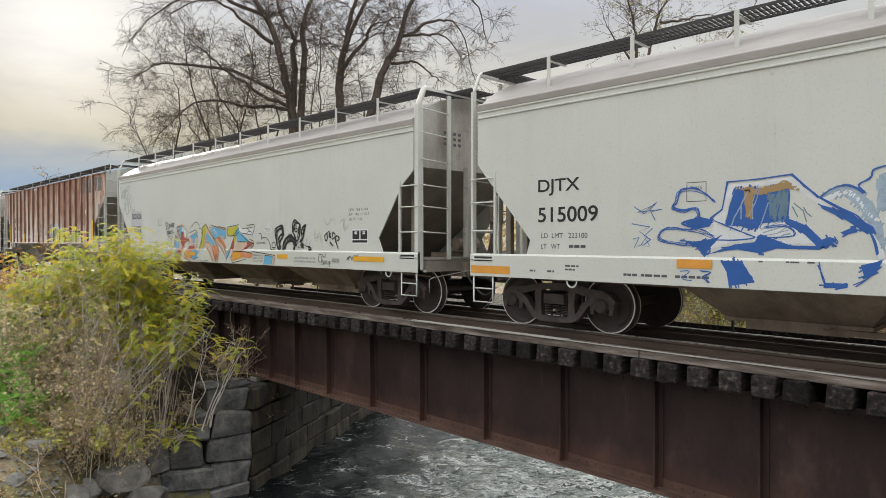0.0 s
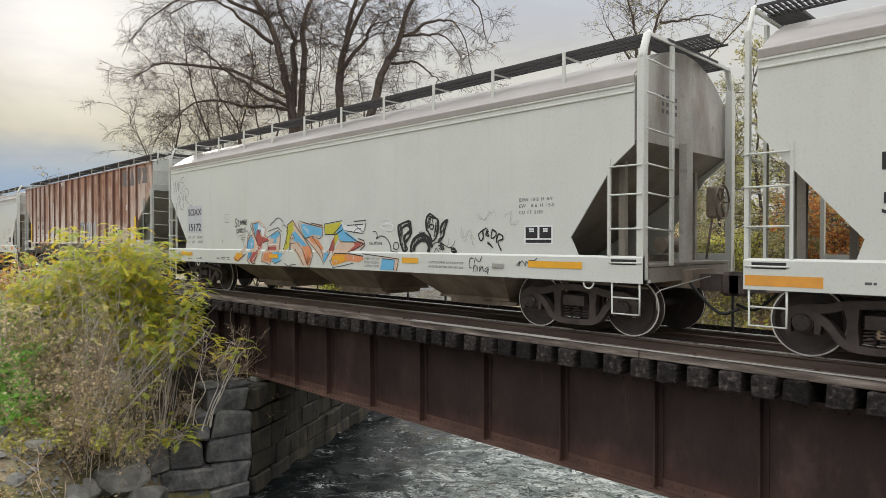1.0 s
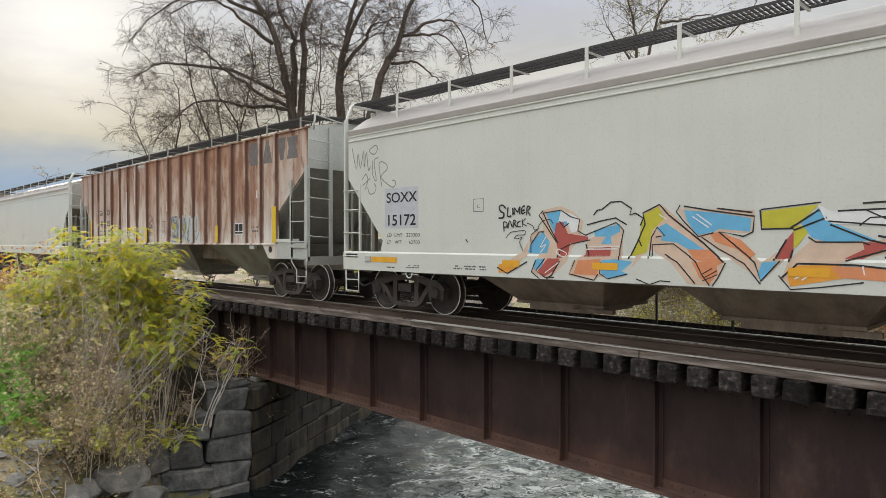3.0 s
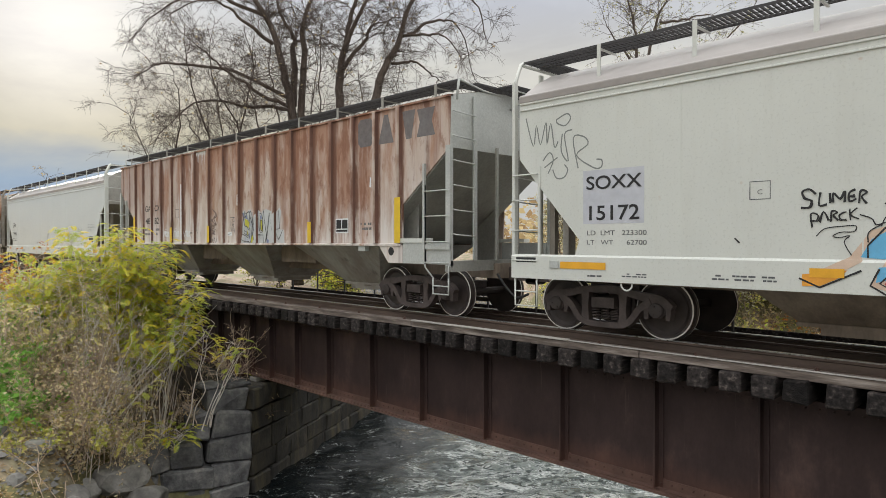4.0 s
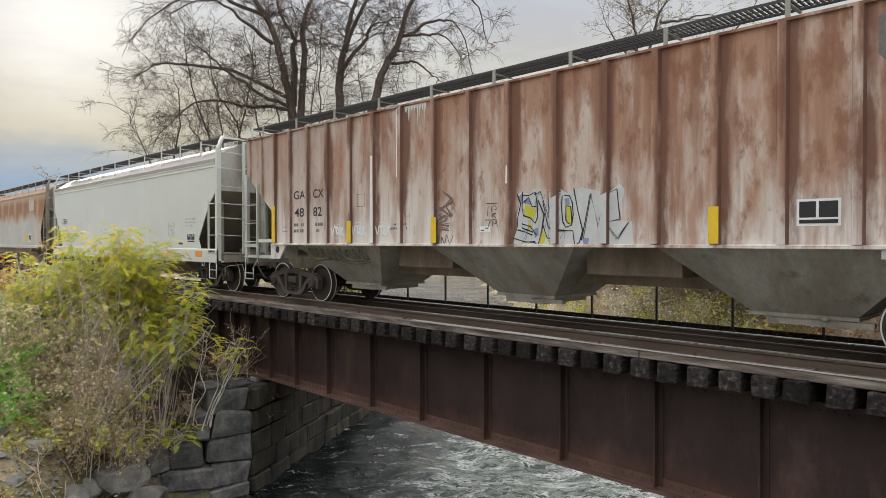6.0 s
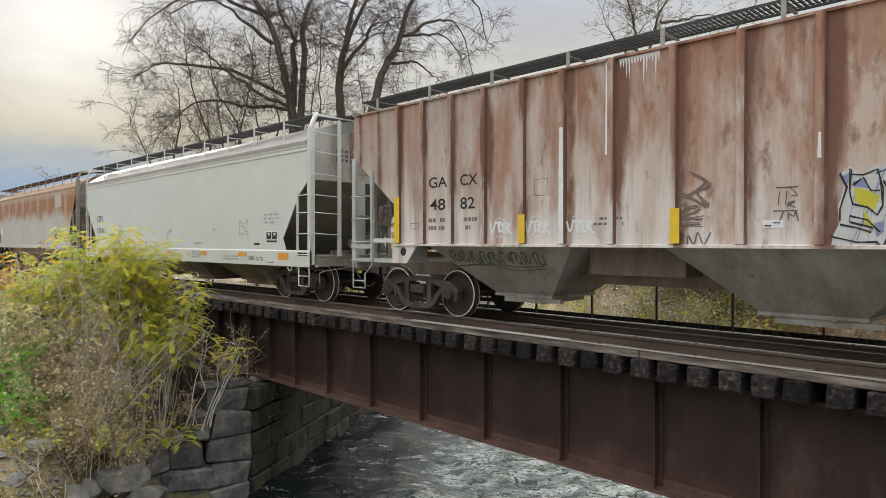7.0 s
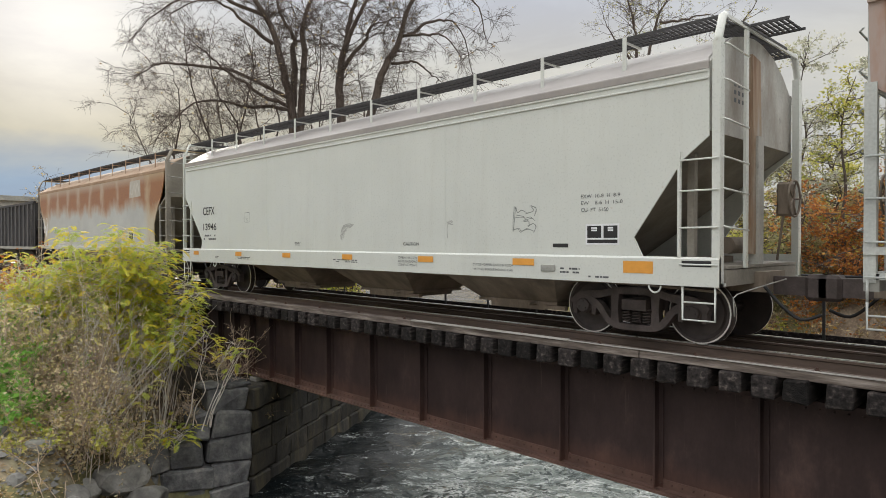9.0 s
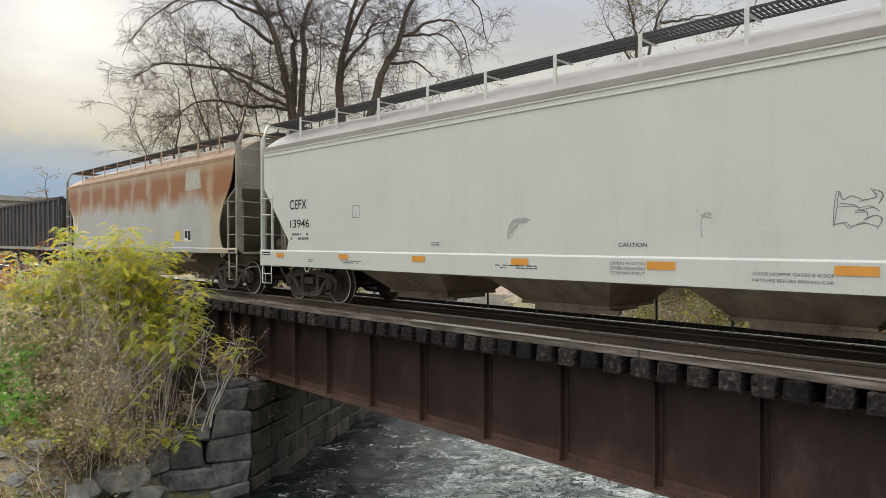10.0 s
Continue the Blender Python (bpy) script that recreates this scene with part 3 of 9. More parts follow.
def land(px, py):
    """Height of the ground."""
    wet = inside(px, py, LEFT_SHORE + RIGHT_SHORE)
    dl, dr = seg_dist(px, py, LEFT_SHORE), seg_dist(px, py, RIGHT_SHORE)
    left = dl < dr
    d = np.minimum(dl, dr)
    soft = left & ((py < -1.9) | ((px > -22.4) & (py < 6.0)))
    rough = 0.14 * np.sin(px * 1.7 + py) * np.sin(py * 1.3 - px * 0.6) + 0.07 * np.sin(px * 4.1) * np.sin(py * 3.7 + 1)
    bank = -5.3 + 2.35 * smooth(d / 1.5) + 0.33 * np.maximum(d - 0.8, 0)
    bank = bank - 1.5 * smooth((px + 22.0) / 1.5) * smooth((py + 4.4) / 1.4) * smooth((d - 0.6) / 1.0)
    bank = bank - 0.75 * np.exp(-((px + 15.2) ** 2 + (py + 4.05) ** 2) / 0.55)
    bank = np.minimum(bank, -0.75)
    steep = -5.6 + 4.8 * smooth(d / 2.4)
    flat = np.minimum(np.where(soft, bank, steep), -0.75)
    near_track = smooth((2.7 - np.abs(py)) / 0.9) * np.where((px > -23.5) & (px < -8) & left, smooth((-21.6 - px) / 1.5), 1.0)
    behind = smooth((d - 0.5) / 1.2)
    z = flat + (-0.36 - flat) * near_track * behind
    z = np.where((px > -1) & (py < -6.5) & ~left, np.maximum(z, -0.1 - 5.0 * (1 - smooth(d / 1.2))), z)
    far = smooth((np.hypot(px, py) - 60) / 120)
    z = z + rough * np.where(near_track > 0.3, 0.15, 1.0) * (1 - far)
    return np.where(wet, -6.3, z)


def graded(a, b, fine, lo, hi):
    """Grid lines: fine steps between a and b, growing steps out to lo and hi."""
    xs = list(np.arange(a, b + fine / 2, fine))
    for end, sgn in ((lo, -1), (hi, 1)):
        x, st = (xs[0] if sgn < 0 else xs[-1]), fine
        while (x - end) * sgn < 0:
            st *= 1.22
            x += sgn * st
            xs.insert(0, x) if sgn < 0 else xs.append(x)
    return np.array(xs)


def sheet(xs, ys, zf):
    gx, gy = np.meshgrid(xs, ys)
    gz = zf(gx, gy)
    g = Mesher()
    nx, ny = len(xs), len(ys)
    g.v = list(map(tuple, np.stack([gx, gy, gz], -1).reshape(-1, 3).tolist()))
    i = (np.arange(ny - 1)[:, None] * nx + np.arange(nx - 1)[None]).ravel()
    g.f = list(map(tuple, np.stack([i, i + 1, i + nx + 1, i + nx], -1).tolist()))
    g.m, g.smooth = [0] * len(g.f), [True] * len(g.f)
    return g


solid("ground", sheet(graded(-34, 6, 0.3, -3000, 3000), graded(-16, 10, 0.3, -3000, 3000), land), M["soil"], "stony river bank of brown soil, dead leaves and moss", "ground", "structure")

FLOW = Vector((0.45, -0.89, 0.0))


def waves(x, y):
    u, w = x * 0.45 - y * 0.89, x * 0.89 + y * 0.45
    z = 0.05 * np.sin(u * 1.9 + 0.8 * np.sin(w * 0.9)) + 0.042 * np.sin(w * 2.7 + 1.3 * np.sin(u * 1.1 + 2)) + 0.03 * np.sin(u * 4.3 + w * 2.2 + np.sin(w * 1.7))
    return z + 0.016 * np.sin(w * 6.1 - u * 2.9) * np.sin(u * 1.3) + 0.010 * np.sin(u * 9.0 + 2.0 * np.sin(w * 2.3))


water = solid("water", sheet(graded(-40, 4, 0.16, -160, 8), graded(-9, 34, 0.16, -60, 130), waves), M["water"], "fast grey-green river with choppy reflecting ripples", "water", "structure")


# ---- the girder bridge ----
X_WEST, X_EAST = -21.6, 3.4
bridge = thing("girder_bridge", "rusty brown riveted steel plate girder railway bridge", "bridge", kind="structure")
for side in (-1, 1):
    y = side * 1.0
    part("girder_web", Mesher().box(X_WEST, X_EAST, y - 0.01, y + 0.01, -2.17, -0.55), M["girder"], bridge)
    part("top_flange", Mesher().box(X_WEST, X_EAST, y - 0.19, y + 0.19, -0.55, -0.49), M["girder"], bridge)
    part("bottom_flange", Mesher().box(X_WEST, X_EAST, y - 0.19, y + 0.19, -2.20, -2.17), M["flange"], bridge)
    ang = Mesher()
    s = side
    ang.ext([(y + s * 0.011, -2.169), (y + s * 0.13, -2.169), (y + s * 0.13, -2.15), (y + s * 0.032, -2.145), (y + s * 0.03, -2.02), (y + s * 0.011, -2.02)], 0, X_WEST, X_EAST)
    part("flange_angle", ang, M["flange"], bridge)
    top = Mesher().ext([(y + s * 0.011, -0.551), (y + s * 0.13, -0.551), (y + s * 0.13, -0.565), (y + s * 0.03, -0.57), (y + s * 0.028, -0.68), (y + s * 0.011, -0.68)], 0, X_WEST, X_EAST)
    part("flange_angle", top, M["girder"], bridge)
stiff = Mesher()
stiff.box(-0.012, 0.012, -1.155, -1.011, -2.14, -0.57).box(0.012, 0.085, -1.034, -1.011, -2.14, -0.57)
stiff_me = stiff.mesh("stiffener", M["girder"])
stiff2 = Mesher().box(-0.012, 0.012, 1.011, 1.155, -2.14, -0.57).mesh("stiffener", M["girder"])
for x in (2.9, 1.6, 0.05, -1.55, -3.13, -4.60, -6.26, -7.94, -9.66, -11.27, -12.92, -14.3, -15.55, -16.6, -17.5, -18.5, -19.5, -20.5):
    for me in (stiff_me, stiff2):
        ob = part("stiffener", me, None, bridge)
        ob.location = (x, 0, 0)
    # knee plate at the foot of the stiffener
    knee = Mesher().ext([(0.09, -2.14), (0.42, -2.14), (0.09, -2.0)], 1, -1.03, -1.012)
    k = part("gusset", knee, M["flange"], bridge)
    k.location = (x, 0, 0)
rivet = Mesher().spin([(-0.016, 0.006), (-0.012, 0.014), (0.0, 0.018)], 6, (0, 0, 0))
rv = Mesher()
for i in range(int((X_EAST - X_WEST) / 0.16)):
    x = X_WEST + 0.1 + 0.16 * i
    for z in (-2.08, -0.62):
        rv.add([(x + p[0], -1.0305 + p[1], z + p[2]) for p in rivet.v], rivet.f)
part("rivets", rv, M["girder"], bridge)
tagged(bridge.children[-1], kind="stuff")
for xb in (-17.4, 2.9):
    for y in (-1.0, 1.0):
        part("bearing", Mesher().box(xb - 0.3, xb + 0.3, y - 0.25, y + 0.25, -2.33, -2.216), M["flange"], bridge)
for i in range(7):
    x = -16.0 + 2.9 * i
    part("cross_frame", Mesher().tube([(x, -0.97, -2.1), (x, 0.97, -0.7)], 0.04, 4).tube([(x, -0.97, -0.7), (x, 0.97, -2.1)], 0.04, 4), M["girder"], bridge)

# ---- the track: timbers, guard timbers and rails ----
track = thing("railway_track", "single railway track on dark creosoted timbers with rusty rails", "track", kind="structure")
rng = random.Random(4)
tie_mes = []
for k in range(5):
    tie_mes.append(Mesher().block(-0.14, 0.14, -1.52, 1.52, -0.475, -0.205, 0.018, 0.012, rng).mesh("tie", M["tie"]))
for i in range(63):
    x = 3.3 - 0.4175 * i + 0.001
    ob = part("tie", tie_mes[i % 5], None, track)
    ob.location = (x - 0.013 + rng.uniform(-0.02, 0.02), rng.uniform(-0.03, 0.03), rng.uniform(-0.008, 0.006))
    ob.rotation_euler = (0, 0, rng.uniform(-0.008, 0.008))
ground_tie = Mesher().block(-0.11, 0.11, -1.3, 1.3, -0.38, -0.19, 0.015, 0.01, rng).mesh("tie", M["tie"])
for i in range(150):
    x = -23.2 - 0.55 * i if i < 110 else 4.2 + 0.55 * (i - 110)
    ob = part("tie", ground_tie, None, track)
    ob.location = (x, 0, 0)
RAIL = [(-0.07, 0.0), (-0.07, 0.012), (-0.012, 0.035), (-0.012, 0.125), (-0.036, 0.14), (-0.036, 0.166), (-0.03, 0.172), (0.03, 0.172), (0.036, 0.166), (0.036, 0.14), (0.012, 0.125), (0.012, 0.035), (0.07, 0.012), (0.07, 0.0)]
for y in (-0.7535, 0.7535):
    part("rail", Mesher().ext([(y + a, b - 0.186) for a, b in RAIL], 0, -90, 30), M["rail"], track)
    part("rail_head", Mesher().box(-90, 30, y - 0.03, y + 0.03, -0.0135, 0.0), M["railhead"], track, "polished steel running surface")
for y in (-0.42, 0.42):
    part("guard_rail", Mesher().ext([(y + a * 0.9, b * 0.85 - 0.2) for a, b in RAIL], 0, -21, 4.5), M["rail"], track, "rusty inner guard rail")
# outer guard timbers in lengths, with a steel edge strip and bolts
xs = -21.0
lengths = [4.1, 3.7, 3.62, 4.9, 4.3, 4.2]
for i, ln in enumerate(lengths):
    for s in (-1, 1):
        y0, y1 = sorted((s * 1.46, s * 1.25))
        g = Mesher().block(xs + 0.004, xs + ln - 0.004, y0, y1, -0.202, -0.085, 0.008, 0.004, rng)
        part("guard_timber", g, M["timber"], track)
    xs += ln
part("edge_plank", Mesher().block(-9.55, -5.9, -1.50, -1.385, -0.082, -0.060, 0.004, 0.003, rng), M["pale_timber"], track, "bleached plank lying on the guard timber")
part("edge_strip", Mesher().box(-5.88, 3.9, -1.476, -1.44, -0.082, -0.068), M["pale_timber"], track, "pale weathered strip along the guard timber")
for i in range(13):
    x = -15.9 + 1.5 * i
    part("bolt", Mesher().spin([(0.0, 0.03), (0.02, 0.03), (0.024, 0.018), (0.05, 0.018)], 6, (x, -1.35, -0.086), 2), M["flange"], track)
# walkway planks between the guard timber and the rail, and down the middle
for y0, y1 in ((-1.21, -1.02), (-1.0, -0.86), (0.86, 1.0), (1.02, 1.21), (-0.33, -0.03), (0.0, 0.3)):
    x = -20.5
    while x < 4.0:
        ln = rng.choice((3.2, 3.6, 4.1))
        part("plank", Mesher().block(x + 0.006, x + ln - 0.006, y0, y1, -0.203, -0.165 + rng.uniform(-0.004, 0.004), 0.004, 0.003, rng), M["timber"], track)
        x += ln
# far side hand rail
rail_far = thing("hand_rail", "dark steel hand rail along the far edge of the bridge", "railing", kind="structure")
part("walkway", Mesher().box(-20, 4, 1.53, 2.3, -0.30, -0.24), M["tie"], rail_far)
post = Mesher().box(-0.02, 0.02, 2.18, 2.22, -0.3, 0.92).mesh("post", M["gondola"])
for i in range(15):
    part("post", post, None, rail_far).location = (-3.28 + 4.5 - 1.5 * i, 0, 0)
part("top_rail", Mesher().tube([(-20, 2.2, 0.90), (4, 2.2, 0.90)], 0.022, 6), M["gondola"], rail_far)
part("kick_board", Mesher().box(-20, 4, 2.23, 2.26, -0.26, -0.1), M["tie"], rail_far)

# ballast shoulders off the bridge
for x0, x1 in ((-90, -22.4), (4.2, 30)):
    g = sheet(np.arange(x0, x1 + 0.1, 0.35), np.array([-2.4, -2.1, -1.8, -1.5, -1.3, -1.0, -0.5, 0, 0.5, 1.0, 1.3, 1.5, 1.8, 2.1, 2.4]), lambda x, y: -0.27 - 0.62 * np.clip(np.abs(y) - 1.35, 0, 2) + 0.03 * np.sin(x * 9.1 + y * 4) * np.sin(y * 8 + x))
    solid("ballast", g, M["ballast"], "grey crushed stone ballast under the track", "ballast", "structure")

# ---- the stone abutment with its stepped wing ----
abut = thing("abutment", "weathered grey limestone block abutment with a stepped wing wall", "abutment", kind="structure")
rng = random.Random(11)


def course_wall(origin, heading, length, z0, courses, depth, parent, stop=lambda a, z: False, rough=0.03):
    """Courses of uneven stone blocks from origin along heading (degrees from +y towards -x), the face to the river."""
    th = radians(heading)
    z = z0
    for ci, h in enumerate(courses):
        a = -0.35 * (ci % 2)
        while a < length:
            ln = rng.uniform(0.75, 1.35)
            a0, a1 = max(a, 0.0), min(a + ln, length)
            if a1 - a0 > 0.15 and not stop((a0 + a1) / 2, z):
                g = Mesher().block(-depth, rng.uniform(-0.03, 0.05), a0 + 0.012, a1 - 0.012, z + 0.01, z + h - 0.01, rng.uniform(0.02, 0.05), rough, rng)
                ob = part("stone", g, M["damp_shaded_stone"], parent)
                ob.matrix_basis = pose(origin[0], origin[1], 0, 0, 0, math.degrees(th))
            a += ln
        z += h


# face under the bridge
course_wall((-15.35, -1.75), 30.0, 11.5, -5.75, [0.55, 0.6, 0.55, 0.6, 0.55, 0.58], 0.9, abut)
# wing, coming towards the viewer and stepping down
th = -14.0
wing_dir = (math.sin(radians(-th)), -math.cos(radians(th)))
wing = thing("wing_wall", "stepped wing wall of large rough limestone blocks", "wall", kind="structure")
steps = [(-5.75, 0.60, 3.0), (-5.15, 0.50, 2.9), (-4.65, 0.60, 2.7), (-4.05, 0.64, 2.42), (-3.41, 0.62, 1.42), (-2.79, 0.53, 1.0)]
for si, (z, h, ln) in enumerate(steps):
    a = 0.0
    while a < ln - 0.05:
        w = min(rng.uniform(0.85, 1.3), ln - a)
        if ln - a - w < 0.4:
            w = ln - a
        g = Mesher().block(-0.95, rng.uniform(-0.02, 0.05), -a - w + 0.012, -a - 0.012, z + 0.01, z + h - 0.01, rng.uniform(0.03, 0.07), 0.075, rng)
        ob = part("stone", g, M["stone"], wing)
        ob.matrix_basis = pose(-15.3, -1.86, 0, 0, 0, -14.0 + rng.uniform(-1.2, 1.2))
        a += w
for x, y, w in ((-15.72, -2.05, 0.62), (-15.95, -2.6, 0.5)):
    part("stone", Mesher().block(x - 0.4, x + 0.3, y - w / 2, y + w / 2, -2.25, -2.13, 0.03, 0.03, rng), M["stone"], wing)
part("bearing_block", Mesher().block(-16.55, -16.2, -1.2, -0.8, -2.5, -2.24, 0.02, 0.01, rng), M["concrete"], abut, "pale concrete bearing block")
part("seat", Mesher().ext([(-15.6, -1.55), (-21.4, 8.5), (-26.5, 8.5), (-22.2, -1.55)], 2, -5.8, -2.36), M["damp_shaded_stone"], abut)
part("back_wall", Mesher().ext([(-21.7, -1.6), (-23.0, 2.4), (-23.8, 2.4), (-22.5, -1.6)], 2, -3.0, -0.42), M["stone"], abut)
east = solid("abutment_east", Mesher().ext([(2.6, -3.0), (2.9, 3.6), (5.5, 3.6), (5.5, -3.0)], 2, -6.0, -2.34), M["stone"], "weathered grey stone abutment", "abutment", "structure")


# ---- the train ----
def travel(t):
    """How far the train has gone along the line, in metres from its place at 5 s."""
    u = t - 5.0
    return 4.69212 * u + 0.003954 * u ** 2 + 0.000323 * u ** 3 - 0.000031 * u ** 4 - 0.0000098 * u ** 5


WHEEL_R = 0.457
TRAIN, WHEELS = [], []


def curve(pts, n=4):
    """A smooth line through the given points."""
    q = [pts[0]] + list(pts) + [pts[-1]]
    out = []
    for i in range(1, len(q) - 2):
        for k in range(n):
            t = k / n
            out.append(tuple(0.5 * (2 * b + (c - a) * t + (2 * a - 5 * b + 4 * c - d) * t * t + (3 * b - a - 3 * c + d) * t ** 3) for a, b, c, d in zip(q[i - 1], q[i], q[i + 1], q[i + 2])))
    return out + [pts[-1]]


def wheelset_mesh():
    g = Mesher()
    for s in (-1, 1):
        prof = [(0.0, 0.001), (0.0, 0.09), (-0.02, 0.13), (-0.045, 0.2), (-0.05, 0.34), (-0.02, 0.385), (0.0, 0.40), (0.0, 0.436), (-0.006, WHEEL_R), (-0.10, WHEEL_R + 0.004), (-0.112, 0.484), (-0.135, 0.482), (-0.14, 0.40), (-0.14, 0.001)]
        g.spin([(a * s, r) for a, r in prof], 40, (0, s * 0.83, 0), 1, [0, 0, 0, 0, 0, 0, 0, 1, 0, 0, 1, 0, 0])
    g.spin([(-1.06, 0.075), (1.06, 0.075)], 10, (0, 0, 0))
    for s in (-1, 1):
        g.spin([(s * 0.88, 0.10), (s * 1.10, 0.115), (s * 1.115, 0.10), (s * 1.12, 0.04)], 14, (0, 0, 0))
        for k in range(3):
            t = 2 * math.pi * k / 3
            g.spin([(s * 1.115, 0.02), (s * 1.13, 0.018)], 6, (0.065 * math.cos(t), 0, 0.065 * math.sin(t)))
    return g.mesh("wheelset", M["wheel"], M["tread"])


def band(pts, w):
    """A smooth curved bar of the given depths as a closed outline."""
    line = curve(pts, 5)
    ws = curve([(a, 0.0) for a in w], 5)
    up, lo, n = [], [], len(line)
    for i in range(n):
        (ax, az), (bx, bz) = line[max(i - 1, 0)], line[min(i + 1, n - 1)]
        d, h = math.hypot(bx - ax, bz - az) or 1.0, ws[i][0] / 2
        up.append((line[i][0] - (bz - az) / d * h, line[i][1] + (bx - ax) / d * h))
        lo.append((line[i][0] + (bz - az) / d * h, line[i][1] - (bx - ax) / d * h))
    return up + lo[::-1]


def frame_mesh(s):
    """A cast side frame: arched top member, sagging lower member, two columns, rounded pedestals."""
    g = Mesher()
    y0, y1 = s * 0.93, s * 1.07
    g.ext(band([(-1.12, 0.50), (-0.92, 0.61), (-0.62, 0.65), (-0.34, 0.71), (0.0, 0.73), (0.34, 0.71), (0.62, 0.65), (0.92, 0.61), (1.12, 0.50)], [0.09, 0.15, 0.115, 0.11, 0.10, 0.11, 0.115, 0.15, 0.09]), 1, y0, y1)
    g.ext(band([(-0.80, 0.57), (-0.62, 0.47), (-0.46, 0.27), (-0.30, 0.19), (0.0, 0.175), (0.30, 0.19), (0.46, 0.27), (0.62, 0.47), (0.80, 0.57)], [0.12, 0.105, 0.10, 0.095, 0.085, 0.095, 0.10, 0.105, 0.12]), 1, y0 + s * 0.004, y1 + s * 0.012)
    for x in (-0.335, 0.335):
        g.ext([(x - 0.075, 0.19), (x + 0.075, 0.19), (x + 0.055, 0.45), (x + 0.075, 0.70), (x - 0.075, 0.70), (x - 0.055, 0.45)], 1, s * 0.94, s * 1.075)
    for x in (-0.889, 0.889):
        ring = [(x + 0.22 * math.cos(a), 0.46 + 0.20 * math.sin(a)) for a in (math.pi * k / 12 for k in range(13))]
        hole = [(x + 0.135 * math.cos(a), 0.46 + 0.135 * math.sin(a)) for a in (math.pi * (12 - k) / 12 for k in range(13))]
        g.ext([(x + 0.20, 0.32)] + ring + [(x - 0.20, 0.32), (x - 0.135, 0.32)] + hole + [(x + 0.135, 0.32)], 1, s * 0.92, s * 1.06)
        g.spin([(s * 0.0, 0.128), (s * 0.10, 0.128), (s * 0.115, 0.10)], 16, (x, s * 0.95, WHEEL_R), 1)
    return g.mesh("side_frame", M["truck"])


def spring_mesh(s):
    g = Mesher()
    for x in (-0.17, 0.0, 0.17):
        pts = [(x + 0.06 * math.cos(k * 0.9), s * 0.99 + 0.06 * math.sin(k * 0.9), 0.235 + 0.0062 * k) for k in range(40)]
        g.tube(pts, 0.014, 5)
    return g.mesh("spring", M["truck"])


WHEELSET = wheelset_mesh()
FRAMES = {s: frame_mesh(s) for s in (-1, 1)}
SPRINGS = {s: spring_mesh(s) for s in (-1, 1)}
BOLSTER = Mesher().box(-0.2, 0.2, -1.1, 1.1, 0.44, 0.60).box(-0.28, 0.28, -0.45, 0.45, 0.56, 0.78).mesh("bolster", M["truck"])
BRAKE = Mesher().box(-0.40, -0.33, -0.7, 0.7, 0.30, 0.42).box(0.33, 0.40, -0.7, 0.7, 0.30, 0.42).box(-0.43, -0.38, -0.87, -0.66, 0.28, 0.62).box(0.38, 0.43, -0.87, -0.66, 0.28, 0.62).mesh("brake_beam", M["truck"])


def truck(car, x):
    base = new("truck")
    base.empty_display_size = 0.1
    base.parent = car
    base.location = (x, 0, 0)
    for s in (-1, 1):
        part("side_frame", FRAMES[s], None, base)
        part("spring", SPRINGS[s], None, base)
    part("bolster", BOLSTER, None, base)
    part("brake_beam", BRAKE, None, base)
    for dx in (-0.889, 0.889):
        w = part("wheelset", WHEELSET, None, base, "wheels with bright worn treads")
        w.location = (dx, 0, WHEEL_R)
        WHEELS.append((w, dx, random.Random(len(WHEELS)).uniform(0, 6.28)))


def text_mesh(words, size, heavy=0.0):
    cu = bpy.data.curves.new("lettering", "FONT")
    cu.body, cu.size, cu.offset = words, size, heavy
    ob = bpy.data.objects.new("lettering", cu)
    scene.collection.objects.link(ob)
    bpy.context.view_layer.update()
    me = bpy.data.meshes.new_from_object(ob.evaluated_get(bpy.context.evaluated_depsgraph_get()))
    bpy.data.objects.remove(ob)
    return me


SIDE_Y, SILL_Y = -1.60, -1.63
SHIFT = [0.0]                                # where the markings start along the car


def islands(me, name, mat):
    """The loose pieces of a flat mesh, each as a mesh of its own."""
    parent = list(range(len(me.vertices)))

    def root(i):
        while parent[i] != i:
            parent[i] = parent[parent[i]]
            i = parent[i]
        return i
    for e in me.edges:
        a, b = root(e.vertices[0]), root(e.vertices[1])
        parent[a] = b
    groups = {}
    for p in me.polygons:
        groups.setdefault(root(p.vertices[0]), []).append(tuple(p.vertices))
    out = []
    for faces in groups.values():
        g, idx = Mesher(), {}
        for f in faces:
            for i in f:
                if i not in idx:
                    idx[i] = len(g.v)
                    g.v.append(tuple(me.vertices[i].co))
            g.f.append(tuple(idx[i] for i in f))
        g.m, g.smooth = [0] * len(g.f), [False] * len(g.f)
        out.append(g.mesh(name, mat))
    return out


